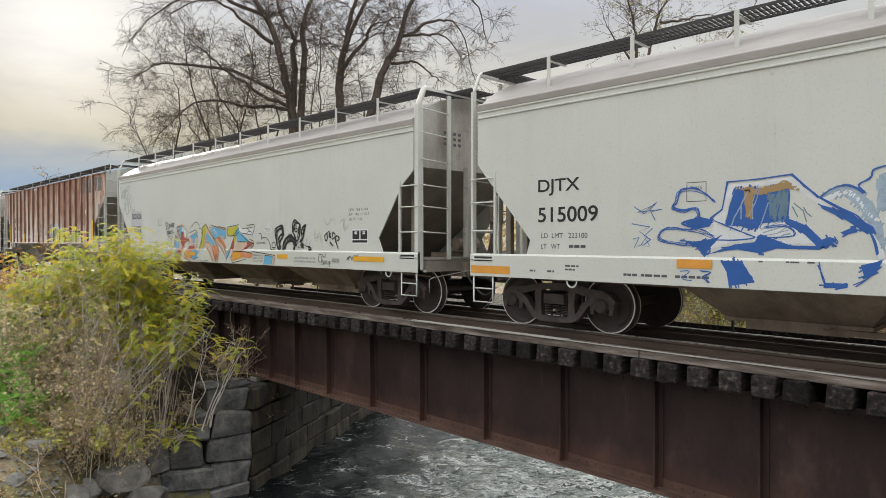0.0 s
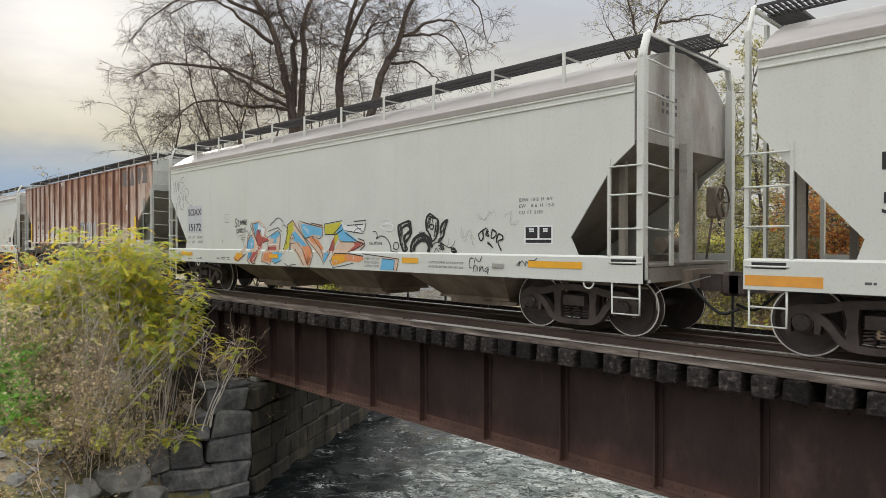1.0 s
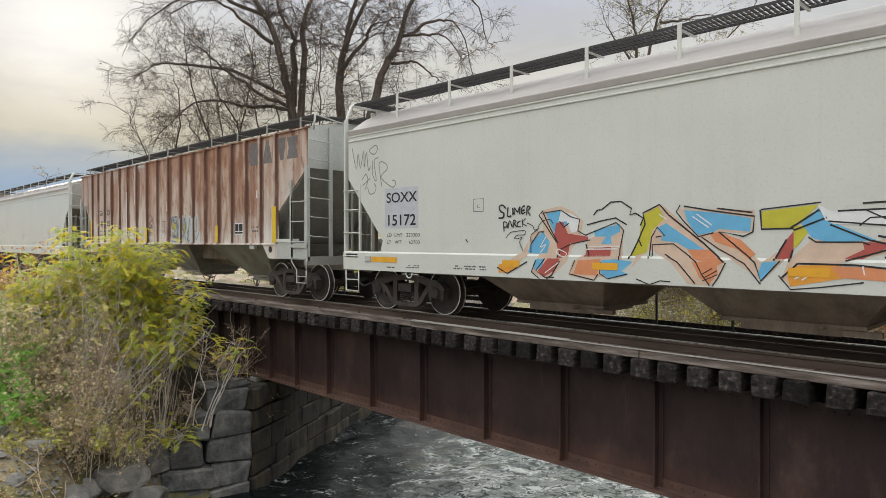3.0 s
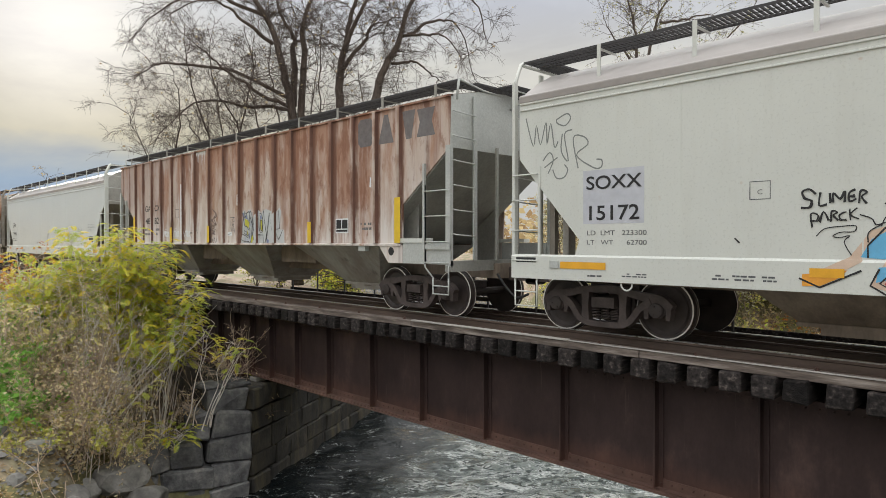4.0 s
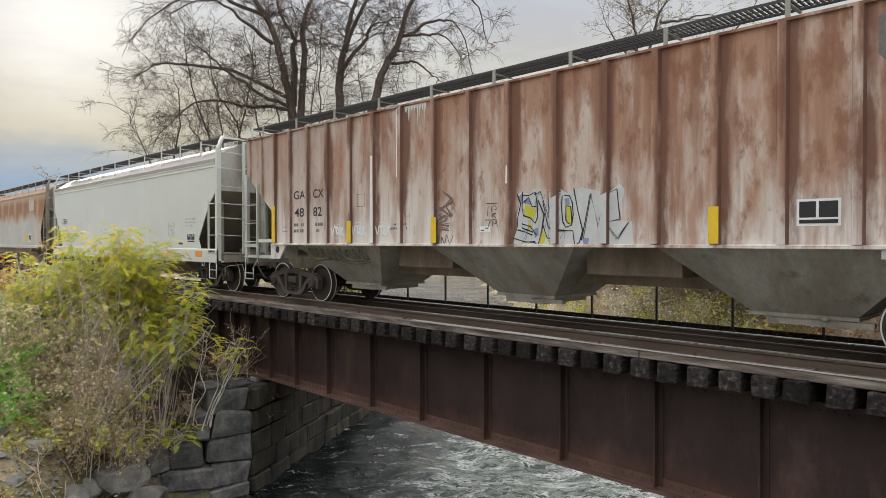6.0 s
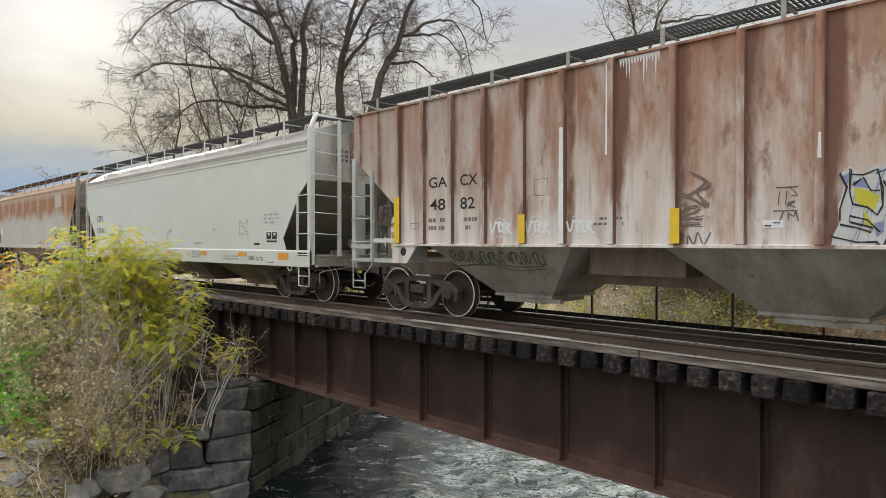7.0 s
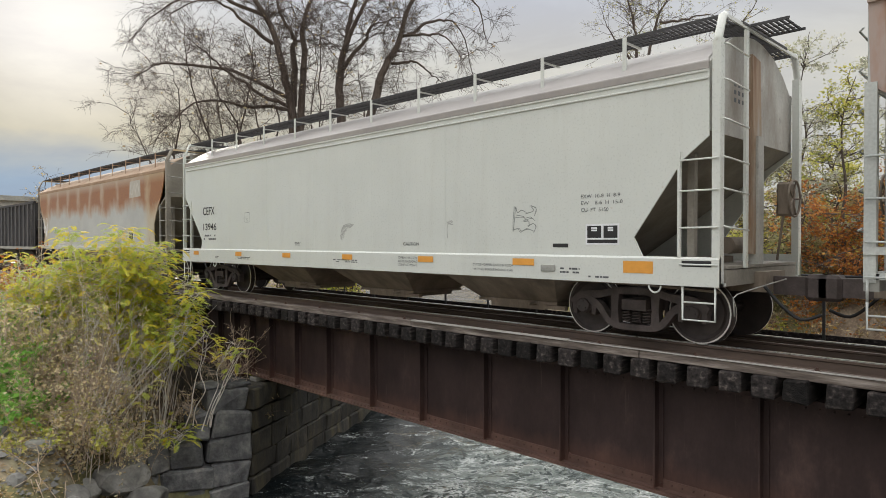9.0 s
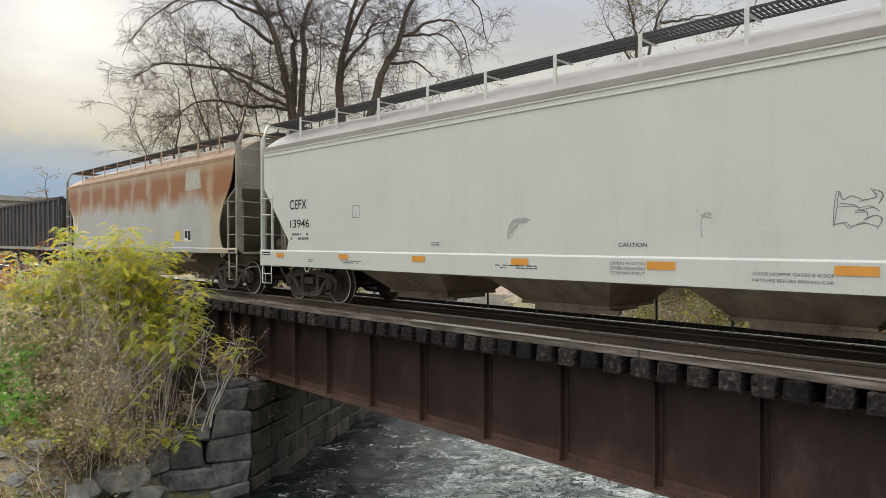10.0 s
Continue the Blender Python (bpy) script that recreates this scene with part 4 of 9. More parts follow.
def letters(car, words, x0, x1, z0, z1, mat, y=SIDE_Y, name="lettering", bold=0.0):
    """Writing on the side that fills the given width and height."""
    me = text_mesh(words, 1.0, bold or (0.012 if z1 - z0 > 0.15 else 0.0))
    co = np.zeros(len(me.vertices) * 3)
    me.vertices.foreach_get("co", co)
    co = co.reshape(-1, 3)
    a, b = co.min(0), co.max(0)
    q = np.empty_like(co)
    q[:, 0] = SHIFT[0] + x0 + (co[:, 0] - a[0]) / (b[0] - a[0]) * (x1 - x0)
    q[:, 2] = z0 + (co[:, 1] - a[1]) / (b[1] - a[1]) * (z1 - z0)
    q[:, 1] = y - 0.004
    me.vertices.foreach_set("co", q.ravel())
    me.materials.clear()
    me.materials.append(mat)
    if z1 - z0 > 0.15:
        for piece in islands(me, "letter", mat):
            part("letter", piece, None, car)
        return None
    return tagged(part(name, me, None, car), kind="stuff")


def clip_z(poly, z, keep_above):
    out = []
    for (ax, az), (bx, bz) in zip(poly, poly[1:] + poly[:1]):
        ia, ib = (az >= z) == keep_above, (bz >= z) == keep_above
        if ia:
            out.append((ax, az))
        if ia != ib:
            t = (z - az) / (bz - az)
            out.append((ax + (bx - ax) * t, z))
    return out


def paint(car, name, shapes, mat, layer=1, label="", sill=1.27):
    """Flat paint on the side: shapes are outlines in (along, up); what lies below the ledge goes on the sill."""
    count = 0
    g = Mesher()
    many = len(shapes) > 14
    for poly in shapes:
        fill = len(poly) and len(poly[0]) == 2
        for above, y in ((True, SIDE_Y), (False, SILL_Y)):
            p = clip_z([q[:2] for q in poly], sill, above) if sill else ([q[:2] for q in poly] if above else [])
            if len(p) > 2 and not above:
                p = clip_z(p, 0.885, True)
            if len(p) > 2:
                lift = 0.0009 * (count * 0.618034 % 1.0) if fill else poly[0][2]
                count += 1
                g.add([(x + SHIFT[0], y - 0.0012 - 0.0011 * layer - lift, z) for x, z in p], [tuple(range(len(p)))])
                if not many:
                    part(name, g, M[mat], car, label)
                    g = Mesher()
    if many and g.f:
        tagged(part(name, g, M[mat], car, label), kind="stuff")


STROKES = [0]                                # how many painted lines there are so far


def stroke(pts, w=0.03):
    """A painted line as a run of quads with shared corners, each a hair above the last."""
    out, n = [], len(pts)
    STROKES[0] += 1
    L_, R_ = [], []
    for i in range(n):
        (ax, az), (bx, bz) = pts[max(i - 1, 0)], pts[min(i + 1, n - 1)]
        d = math.hypot(bx - ax, bz - az) or 1.0
        nx, nz = -(bz - az) / d * w / 2, (bx - ax) / d * w / 2
        L_.append((pts[i][0] + nx, pts[i][1] + nz))
        R_.append((pts[i][0] - nx, pts[i][1] - nz))
    for i in range(n - 1):
        lift = 0.00095 * ((i * 0.7548777 + STROKES[0] * 0.5698403) % 1.0)
        out.append([(*q, lift) for q in (L_[i], L_[i + 1], R_[i + 1], R_[i])])
    return out


def sketchy(pts, w, rng, times=2, wander=0.012, bend=True):
    """A line drawn over several times by hand."""
    out = []
    for k in range(times):
        line = [(x + rng.gauss(0, wander), z + rng.gauss(0, wander)) for x, z in pts]
        out += stroke(curve(line) if bend else line, w * rng.uniform(0.8, 1.15))
    return out


def scrub(poly, w, gap, angle, rng, ragged=0.05):
    """Loose parallel brush strokes that fill an outline."""
    c, s = math.cos(radians(angle)), math.sin(radians(angle))
    turned = [(x * c + z * s, -x * s + z * c) for x, z in poly]
    lo, hi = min(q[1] for q in turned), max(q[1] for q in turned)
    out, v = [], lo + gap * 0.5
    while v < hi:
        cuts = sorted(ax + (bx - ax) * (v - az) / (bz - az) for (ax, az), (bx, bz) in zip(turned, turned[1:] + turned[:1]) if (az > v) != (bz > v))
        for u0, u1 in zip(cuts[::2], cuts[1::2]):
            u0, u1 = u0 + rng.uniform(-ragged, ragged), u1 + rng.uniform(-ragged, ragged)
            if u1 - u0 > 0.03:
                line = [(u0, v + rng.gauss(0, gap * 0.3)), ((u0 + u1) / 2, v + rng.gauss(0, gap * 0.4)), (u1, v + rng.gauss(0, gap * 0.3))]
                out += stroke([(u * c - q * s, u * s + q * c) for u, q in line], w * rng.uniform(0.5, 1.2))
        v += gap * rng.uniform(0.7, 1.4)
    return out


def rect(x0, x1, z0, z1):
    return [(x0, z0), (x1, z0), (x1, z1), (x0, z1)]


def bars(x0, x1, z0, z1, rows, seed=1, fill=0.75):
    """Rows of short bars in place of writing too small to read."""
    r = random.Random(seed)
    out, h = [], (z1 - z0) / rows
    for i in range(rows):
        x = x0
        zb = z0 + i * h + h * 0.22
        while x < x1 - 0.02:
            w = min(r.uniform(0.04, 0.13), x1 - x)
            if r.random() < fill:
                out.append(rect(x, x + w * 0.82, zb, zb + h * 0.5))
            x += w
    return out


ROOF = [(-1.60, 3.83), (-1.46, 3.94), (-1.2, 4.12), (-0.8, 4.32), (-0.35, 4.43), (0.0, 4.46), (0.35, 4.43), (0.8, 4.32), (1.2, 4.12), (1.46, 3.93), (1.60, 3.83)]


def grating(car, x0, x1, y0, y1, z, lengthwise=True, step=0.068):
    g = Mesher()
    for y in (y0, y1):
        g.box(x0, x1, y - 0.008, y + 0.008, z - 0.026, z + 0.010)
    if lengthwise:
        for k in range(int((x1 - x0) / step)):
            x = x0 + step * (k + 0.5)
            g.box(x - 0.013, x + 0.013, y0 + 0.008, y1 - 0.008, z - 0.022, z + 0.004)
    else:
        for x in (x0, x1):
            g.box(x - 0.008, x + 0.008, y0, y1, z - 0.026, z + 0.010)
        for k in range(int((y1 - y0) / step)):
            y = y0 + step * (k + 0.5)
            g.box(x0, x1, y - 0.015, y + 0.015, z - 0.022, z + 0.004)
    for f in (0.33, 0.67):
        y = y0 + (y1 - y0) * f
        g.box(x0 + 0.012, x1 - 0.012, y - 0.006, y + 0.006, z - 0.030, z - 0.022)
    return part("running_board", g, M["grating"], car)


def coupler(car, x, s):
    g = Mesher()
    g.box(min(x, x + s * 0.45), max(x, x + s * 0.45), -0.10, 0.10, 0.72, 0.98)
    g.block(min(x + s * 0.42, x + s * 0.74), max(x + s * 0.42, x + s * 0.74), -0.17, 0.17, 0.66, 1.02, 0.05)
    part("coupler", g, M["truck"], car)
    h = Mesher()
    h.tube(curve([(x, -0.45 * s, 0.85), (x + s * 0.2, -0.45 * s, 0.62), (x + s * 0.45, -0.42 * s, 0.42), (x + s * 0.7, -0.38 * s, 0.5)]), 0.025, 6)
    part("brake_hose", h, M["black"], car)


def ladder(car, x, xin, y, yin, side_rungs, end_rungs, mat, s, stiles=True):
    """Corner ladders: x the end, xin the inner side stile, yin the inner end stile."""
    for z in side_rungs:
        part("rung", Mesher().tube([(x - s * 0.02, y - 0.05, z), (xin, y - 0.05, z)], 0.013, 6), mat, car)
    if stiles:
        part("ladder_stile", Mesher().box(min(xin, xin - s * 0.04), max(xin, xin - s * 0.04), y - 0.035, y + 0.01, side_rungs[-1] - 0.02, side_rungs[0] + 0.12), mat, car)
    for z in end_rungs:
        part("rung", Mesher().tube([(x + s * 0.02, y + 0.03, z + 0.02), (x + s * 0.07, y + 0.08, z), (x + s * 0.07, yin - 0.03, z - 0.03)], 0.013, 6), mat, car)
    part("ladder_stile", Mesher().box(min(x, x + s * 0.04), max(x, x + s * 0.04), yin - 0.045, yin + 0.045, 1.12, end_rungs[0] + 0.35), mat, car)


def stirrup(car, x0, x1, y, z0, z1, mat):
    g = Mesher()
    g.tube([(x0, y, z1), (x0, y, z0), (x1, y, z0), (x1, y, z1)], 0.016, 6)
    g.tube([(x0, y, (z0 + z1) / 2), (x1, y, (z0 + z1) / 2)], 0.013, 6)
    part("stirrup_step", g, mat, car)


def hand_brake(car, x, s):
    g = Mesher()
    n = 20
    ring = [(x + s * 0.22, 0.55 + 0.27 * math.cos(2 * math.pi * k / n), 2.12 + 0.27 * math.sin(2 * math.pi * k / n)) for k in range(n + 1)]
    g.tube(ring, 0.018, 6)
    for k in range(5):
        t = 2 * math.pi * k / 5
        g.tube([(x + s * 0.2, 0.55, 2.12), (x + s * 0.22, 0.55 + 0.27 * math.cos(t), 2.12 + 0.27 * math.sin(t))], 0.013, 5)
    g.block(min(x + s * 0.02, x + s * 0.2), max(x + s * 0.02, x + s * 0.2), 0.38, 0.70, 1.86, 2.36, 0.03)
    part("hand_brake", g, M["under"], car)
    t = Mesher()
    t.tube([(x + s * 0.1, 0.45, 1.86), (x + s * 0.05, 0.35, 1.2)], 0.02, 6)
    part("brake_rod", t, M["under"], car)
    c = Mesher().spin([(-0.35, 0.02), (-0.33, 0.13), (0.33, 0.13), (0.35, 0.02)], 14, (x - s * 0.55, 0.3, 1.42), 1)
    c.box(x - s * 0.75 - 0.06, x - s * 0.75 + 0.06, -0.5, 0.6, 1.12, 1.25)
    part("air_tank", c, M["under"], car)


def bays(car, centres, half_top, half_bot, ztop, zbot, mat, ytop=1.45, ybot=0.62, gate=True):
    for c in centres:
        c, ha, hb = c if isinstance(c, tuple) else (c, half_top, half_top)
        g = Mesher()
        vs = []
        for z, ba, bb, hy in ((ztop, ha, hb, ytop), (zbot, half_bot, half_bot, ybot)):
            vs += [(c - ba, -hy, z), (c + bb, -hy, z), (c + bb, hy, z), (c - ba, hy, z)]
        g.add(vs, [(0, 1, 5, 4), (1, 2, 6, 5), (2, 3, 7, 6), (3, 0, 4, 7), (4, 5, 6, 7), (0, 3, 2, 1)])
        b = part("hopper_bay", g, mat, car)
        if gate:
            q = Mesher()
            q.box(c - half_bot - 0.04, c + half_bot + 0.04, -ybot - 0.06, ybot + 0.06, zbot - 0.03, zbot + 0.02)
            q.box(c - half_bot * 0.72, c + half_bot * 0.72, -ybot - 0.03, ybot + 0.03, zbot - 0.13, zbot - 0.03)
            q.box(c + half_bot * 0.72, c + half_bot + 0.2, -ybot - 0.05, -ybot + 0.05, zbot - 0.11, zbot - 0.04)
            q.tube([(c + half_bot * 0.5, -ybot - 0.22, zbot - 0.02), (c + half_bot * 0.5, ybot, zbot - 0.02)], 0.03, 6)
            part("outlet_gate", q, mat, b)


def underframe(car, L, mat=None):
    g = Mesher()
    g.box(-L - 0.15, 0.15, -0.38, 0.38, 0.76, 1.05)
    part("centre_sill", g, M["under"], car)
    coupler(car, 0.15, 1)
    coupler(car, -L - 0.15, -1)


END_MARKS = [(-0.78 + 0.14 * k, -0.70 + 0.14 * k, 3.42 + 0.11 * j, 3.48 + 0.11 * j) for k in range(4) for j in range(3)]


def hopper_car(front, L, label, side, cut_front, cut_rear, sill=(0.88, 1.27), roof_mat=None, board_mat=None, posts=10, end_mat=None, beads=True):
    """A smooth-sided covered hopper, its front end post at x = 0."""
    car = thing("covered_hopper_car", label, "freight car", group="train")
    TRAIN.append((car, front))
    em = end_mat or M["end"]
    outline = cut_front + [(-L - x, z) for x, z in reversed(cut_rear)]
    for s in (-1, 1):
        g = Mesher().ext(outline, 1, s * 1.60, s * 1.575)
        part("side_panel", g, side, car)
        if beads:
            for zb in (3.615, 3.715):
                bd = Mesher().ext([(s * 1.60, zb - 0.02), (s * 1.622, zb - 0.012), (s * 1.622, zb + 0.006), (s * 1.60, zb + 0.016)], 0, -L + 0.16, -0.16)
                part("bead", bd, side, car)
        b = Mesher().ext([(s * 1.601, 3.738), (s * 1.612, 3.742), (s * 1.626, 3.828), (s * 1.622, 3.843), (s * 1.58, 3.868)], 0, -L + 0.15, -0.15)
        part("eave_rail", b, roof_mat or side, car)
        q = Mesher()
        q.ext([(s * 1.40, sill[0]), (s * 1.63, sill[0]), (s * 1.63, sill[1] - 0.03), (s * 1.605, sill[1]), (s * 1.572, sill[1]), (s * 1.572, sill[0] + 0.05), (s * 1.40, sill[0] + 0.05)], 0, -L, 0)
        part("side_sill", q, side, car)
        if beads:
            for k in range(6):
                x = -2.9 - 2.12 * k
                w = Mesher().box(x - 0.008, x + 0.008, min(s * 1.599, s * 1.6025), max(s * 1.599, s * 1.6025), sill[1], 3.54)
                part("weld_seam", w, side, car)
    roof = Mesher()
    prof = ROOF + [(1.55, 3.80), (-1.55, 3.80)]
    roof.ext(prof, 0, -L + 0.2, -0.2)
    part("roof", roof, roof_mat or side, car)
    for x, s in ((0.0, 1), (-L, -1)):
        e = Mesher().ext([(y * 0.985, z - 0.01) for y, z in ROOF] + [(1.575, 2.93), (-1.575, 2.93)], 0, x - s * 0.195, x - s * 0.155)
        part("end_wall", e, em, car)
        sl = Mesher().ext([(x - s * 0.19, 2.96), (x - s * 0.16, 2.93), (x - s * 3.1, 0.95), (x - s * 3.2, 1.05)], 1, -1.573, 1.573)
        part("slope_sheet", sl, M["slope"], car)
        part("end_post", Mesher().box(min(x - s * 0.15, x - s * 0.03), max(x - s * 0.15, x - s * 0.03), -0.2, 0.02, 1.1, 3.0), em, car)
        stencil = part("end_stencil", Mesher().add([(x - s * 0.152, a, c) for (a, b, c, d) in END_MARKS for a, c in ((a, c), (b, c), (b, d), (a, d))], [tuple(range(4 * k, 4 * k + 4)) for k in range(len(END_MARKS))]), M["faded"], car)
        tagged(stencil, kind="stuff")
        for yy in (-1.2, 1.2):
            part("end_strut", Mesher().box(min(x - s * 0.6, x - s * 0.5), max(x - s * 0.6, x - s * 0.5), yy - 0.05, yy + 0.05, 1.1, 2.7), M["slope"], car)
        sb = Mesher().box(min(x - s * 0.01, x - s * 0.14), max(x - s * 0.01, x - s * 0.14), -1.39, 1.39, sill[0] + 0.003, sill[1] - 0.17)
        sb.box(min(x - s * 0.004, x - s * 1.2), max(x - s * 0.004, x - s * 1.2), -1.395, 1.395, sill[1] - 0.16, sill[1] - 0.12)
        part("end_sill", sb, M["slope"], car)
        for y in (-1.60, 1.60):
            sg = 1 if y > 0 else -1
            wd = 0.105 if s > 0 else 0.055
            c = Mesher().box(min(x, x - s * wd), max(x, x - s * wd), min(y, y - sg * wd) - 0.015, max(y, y - sg * wd) + 0.015, sill[0], 4.10)
            c.tube([(x - s * wd / 2, y - sg * 0.03, 4.06), (x - s * wd / 2, y - sg * 0.05, 4.13), (x - s * wd / 2, sg * 1.42, 4.43), (x - s * wd / 2, sg * 1.36, 4.46)], wd * 0.55, 6)
            part("corner_post", c, side if beads else em, car)
        slot = Mesher().box(min(x - s * 0.10, x - s * 0.50), max(x - s * 0.10, x - s * 0.50), -1.6335, -1.6305, sill[1] - 0.13, sill[1] - 0.05)
        part("sill_slot", slot, M["black"], car, "dark slot under the ladder")
        ladder(car, x, x - s * 0.53, -1.585, -0.8, [2.56, 2.15, 1.66, 1.17], [4.02, 3.56, 3.05, 2.56, 2.15, 1.66], side if beads else M["steel_grey"], s)
        stirrup(car, x - s * 0.06, x - s * 0.50, -1.60, 0.43, sill[0] + 0.02, side)
        grating(car, min(x, x - s * 0.42), max(x, x - s * 0.42), -0.88, 0.88, 4.47, False)
        if s > 0:
            grating(car, 0.02, 0.52, -0.66, 0.0, 4.47, True)
        t = Mesher().box(min(x, x - s * 0.03), max(x, x - s * 0.03), -1.4, 1.4, 4.41, 4.46)
        part("end_rail", t, side, car)
    for s in (-1, 1):
        y0, y1 = sorted((s * 0.86, s * 1.36))
        grating(car, -L + 0.05, -0.02, y0, y1, 4.47)
        for k in range(posts):
            x = -1.5 - (L - 3.0) * k / (posts - 1)
            p = Mesher().box(x - 0.03, x + 0.03, s * 1.384 - 0.010, s * 1.384 + 0.010, 3.96, 4.475)
            p.box(x - 0.02, x + 0.02, min(s * 0.9, s * 1.37), max(s * 0.9, s * 1.37), 4.395, 4.415)
            part("board_bracket", p, side if beads else roof_mat, car)
    part("hopper_trough", Mesher().box(-L + 3.0, -3.0, -1.42, 1.42, 0.862, 1.24), M["under"], car)
    bays(car, [-4.05, -7.74, -11.42], 1.26, 0.86, 0.86, 0.40, M["under"], 1.32, 0.68)
    underframe(car, L)
    hand_brake(car, 0.0, 1)
    pipe = Mesher().tube([(-0.2, -1.1, 0.78), (-1.6, -1.05, 0.84), (-L + 1.6, -1.05, 0.84)], 0.02, 5)
    part("brake_pipe", pipe, M["under"], car)
    for x in (-0.9, -L + 2.1):
        r = Mesher().tube([(x + 0.09 * math.cos(t), -1.60, sill[0] - 0.01 + 0.10 * math.sin(t)) for t in (math.pi + math.pi * k / 8 for k in range(9))], 0.014, 6)
        part("lift_ring", r, side, car)
    cut = Mesher().tube([(0.1, -1.3, 0.78), (0.12, -0.9, 0.82), (0.35, -0.2, 0.95)], 0.010, 5).tube([(0.1, -1.3, 0.78), (0.1, -1.42, 0.74), (0.12, -1.43, 0.5)], 0.010, 5)
    part("uncoupling_lever", cut, M["steel_grey"], car)
    truck(car, -1.5)
    truck(car, -L + 1.4)
    return car


CUT_F = [(-0.15, 3.83), (-0.15, 2.86), (-0.5, 2.58), (-1.22, 1.54), (-1.08, 1.26)]
CUT_R = [(0.15, 3.83), (0.15, 2.82), (0.42, 2.50), (1.30, 1.50), (1.22, 1.26)]
CUT_R = [(-a, b) for a, b in CUT_R]


def data_panel(car, x, z):
    """The pair of small black panels with white frames."""
    paint(car, "stencil_panel", [rect(x, x + 0.57, z, z + 0.31)], "chalk", 1)
    paint(car, "stencil_panel", [rect(x + 0.03, x + 0.27, z + 0.10, z + 0.28), rect(x + 0.31, x + 0.54, z + 0.10, z + 0.28), rect(x + 0.03, x + 0.54, z + 0.025, z + 0.075)], "black", 2)
    paint(car, "stencil_panel", [rect(x + 0.10, x + 0.2, z + 0.2, z + 0.225), rect(x + 0.10, x + 0.2, z + 0.235, z + 0.26), rect(x + 0.38, x + 0.47, z + 0.2, z + 0.225), rect(x + 0.38, x + 0.47, z + 0.235, z + 0.26)], "chalk", 3)


def framed(car, x0, x1, z0, z1, w=0.012):
    paint(car, "stencil_frame", stroke([(x0, z0), (x1, z0), (x1, z1), (x0, z1), (x0, z0)], w), "faded")


def sill_marks(car, L, marks, mat="orange", z0=1.04, z1=1.16):
    for x, w in marks:
        paint(car, "reflector", [rect(x, x + w, z0, z1)], mat, 9)


# -- white hopper with blue graffiti --
SHIFT[0] = -0.10
car_d = hopper_car(31.96, 16.4, "off-white covered hopper car with blue spray graffiti", M["white"], CUT_F, CUT_R, roof_mat=M["roof_dust"])
letters(car_d, "DJTX", -14.84, -14.06, 2.2, 2.46, M["black"])
letters(car_d, "515009", -14.84, -13.74, 1.78, 2.02, M["black"])
letters(car_d, "LD  LMT   223100", -14.78, -13.92, 1.53, 1.61, M["faded"])
letters(car_d, "LT   WT", -14.78, -14.42, 1.36, 1.44, M["faded"])
paint(car_d, "stencil", bars(-14.25, -13.92, 1.36, 1.45, 1, 5, 1.0), "faded")
framed(car_d, -12.38, -12.12, 2.01, 2.26)
letters(car_d, "PLATE", -12.33, -12.17, 2.17, 2.21, M["faded"])
sill_marks(car_d, 16.3, [(-12.5, 0.48), (-9.4, 0.48), (-6.1, 0.48), (-3.0, 0.5)], z0=1.12, z1=1.24)
paint(car_d, "reflector", [rect(-16.28, -15.4, 0.93, 1.06)], "orange", 2)
paint(car_d, "stencil", bars(-13.3, -12.0, 0.97, 1.04, 1, 3) + bars(-14.3, -14.0, 1.02, 1.13, 2, 4) + bars(-15.1, -14.5, 0.98, 1.04, 1, 6) + bars(-9.0, -7.8, 0.97, 1.08, 2, 8), "faded", 1)
r_ = random.Random(2)
crown = [(-12.06, 1.77), (-11.91, 1.89), (-11.84, 2.24), (-11.48, 2.25), (-11.08, 2.28), (-10.94, 2.13), (-10.79, 1.99), (-10.56, 1.85), (-10.39, 1.75), (-10.25, 1.52), (-10.21, 1.34)]
halo = sketchy([(x + 0.035, z - 0.055) for x, z in crown], 0.05, r_, 2, 0.008, False)
halo += sketchy([(-11.76, 2.15), (-11.47, 2.19), (-11.11, 2.22), (-11.0, 2.1), (-10.6, 1.8)], 0.035, r_, 2, 0.008)
halo += scrub([(-12.03, 1.68), (-11.5, 1.52), (-12.0, 1.42), (-12.15, 1.5)], 0.03, 0.04, 10, r_)
halo += sketchy([(-10.79, 1.93), (-10.68, 1.99), (-10.55, 2.03), (-10.42, 1.98), (-10.3, 1.8), (-10.2, 1.7)], 0.03, r_, 3)
paint(car_d, "graffiti_halo", halo, "chalk_mist", 1)


def blocked(mat, layer, angle, poly):
    """A sprayed field: its body, and ragged strokes over its edge."""
    paint(car_d, "graffiti_fill", [poly], mat, layer)
    paint(car_d, "graffiti_fill", scrub(poly, 0.022, 0.026, angle, r_, 0.06), mat, layer + 0.4)


blocked("blue", 2, 70, [(-11.87, 1.68), (-11.82, 1.93), (-11.75, 2.14), (-11.45, 2.14), (-11.12, 2.14), (-11.1, 2.04), (-11.12, 1.77), (-11.22, 1.72), (-11.41, 1.7), (-11.54, 1.62), (-11.68, 1.67)])
blocked("slate_blue", 3, 80, [(-11.35, 2.05), (-11.12, 2.07), (-11.14, 1.78), (-11.33, 1.75)])
blocked("ochre", 4, 4, [(-11.74, 2.15), (-11.48, 2.13), (-11.12, 2.2), (-11.05, 2.09), (-11.13, 2.11), (-11.45, 2.05)])
blocked("ochre", 4, 84, [(-11.64, 2.13), (-11.52, 2.12), (-11.55, 1.78), (-11.61, 1.8)])
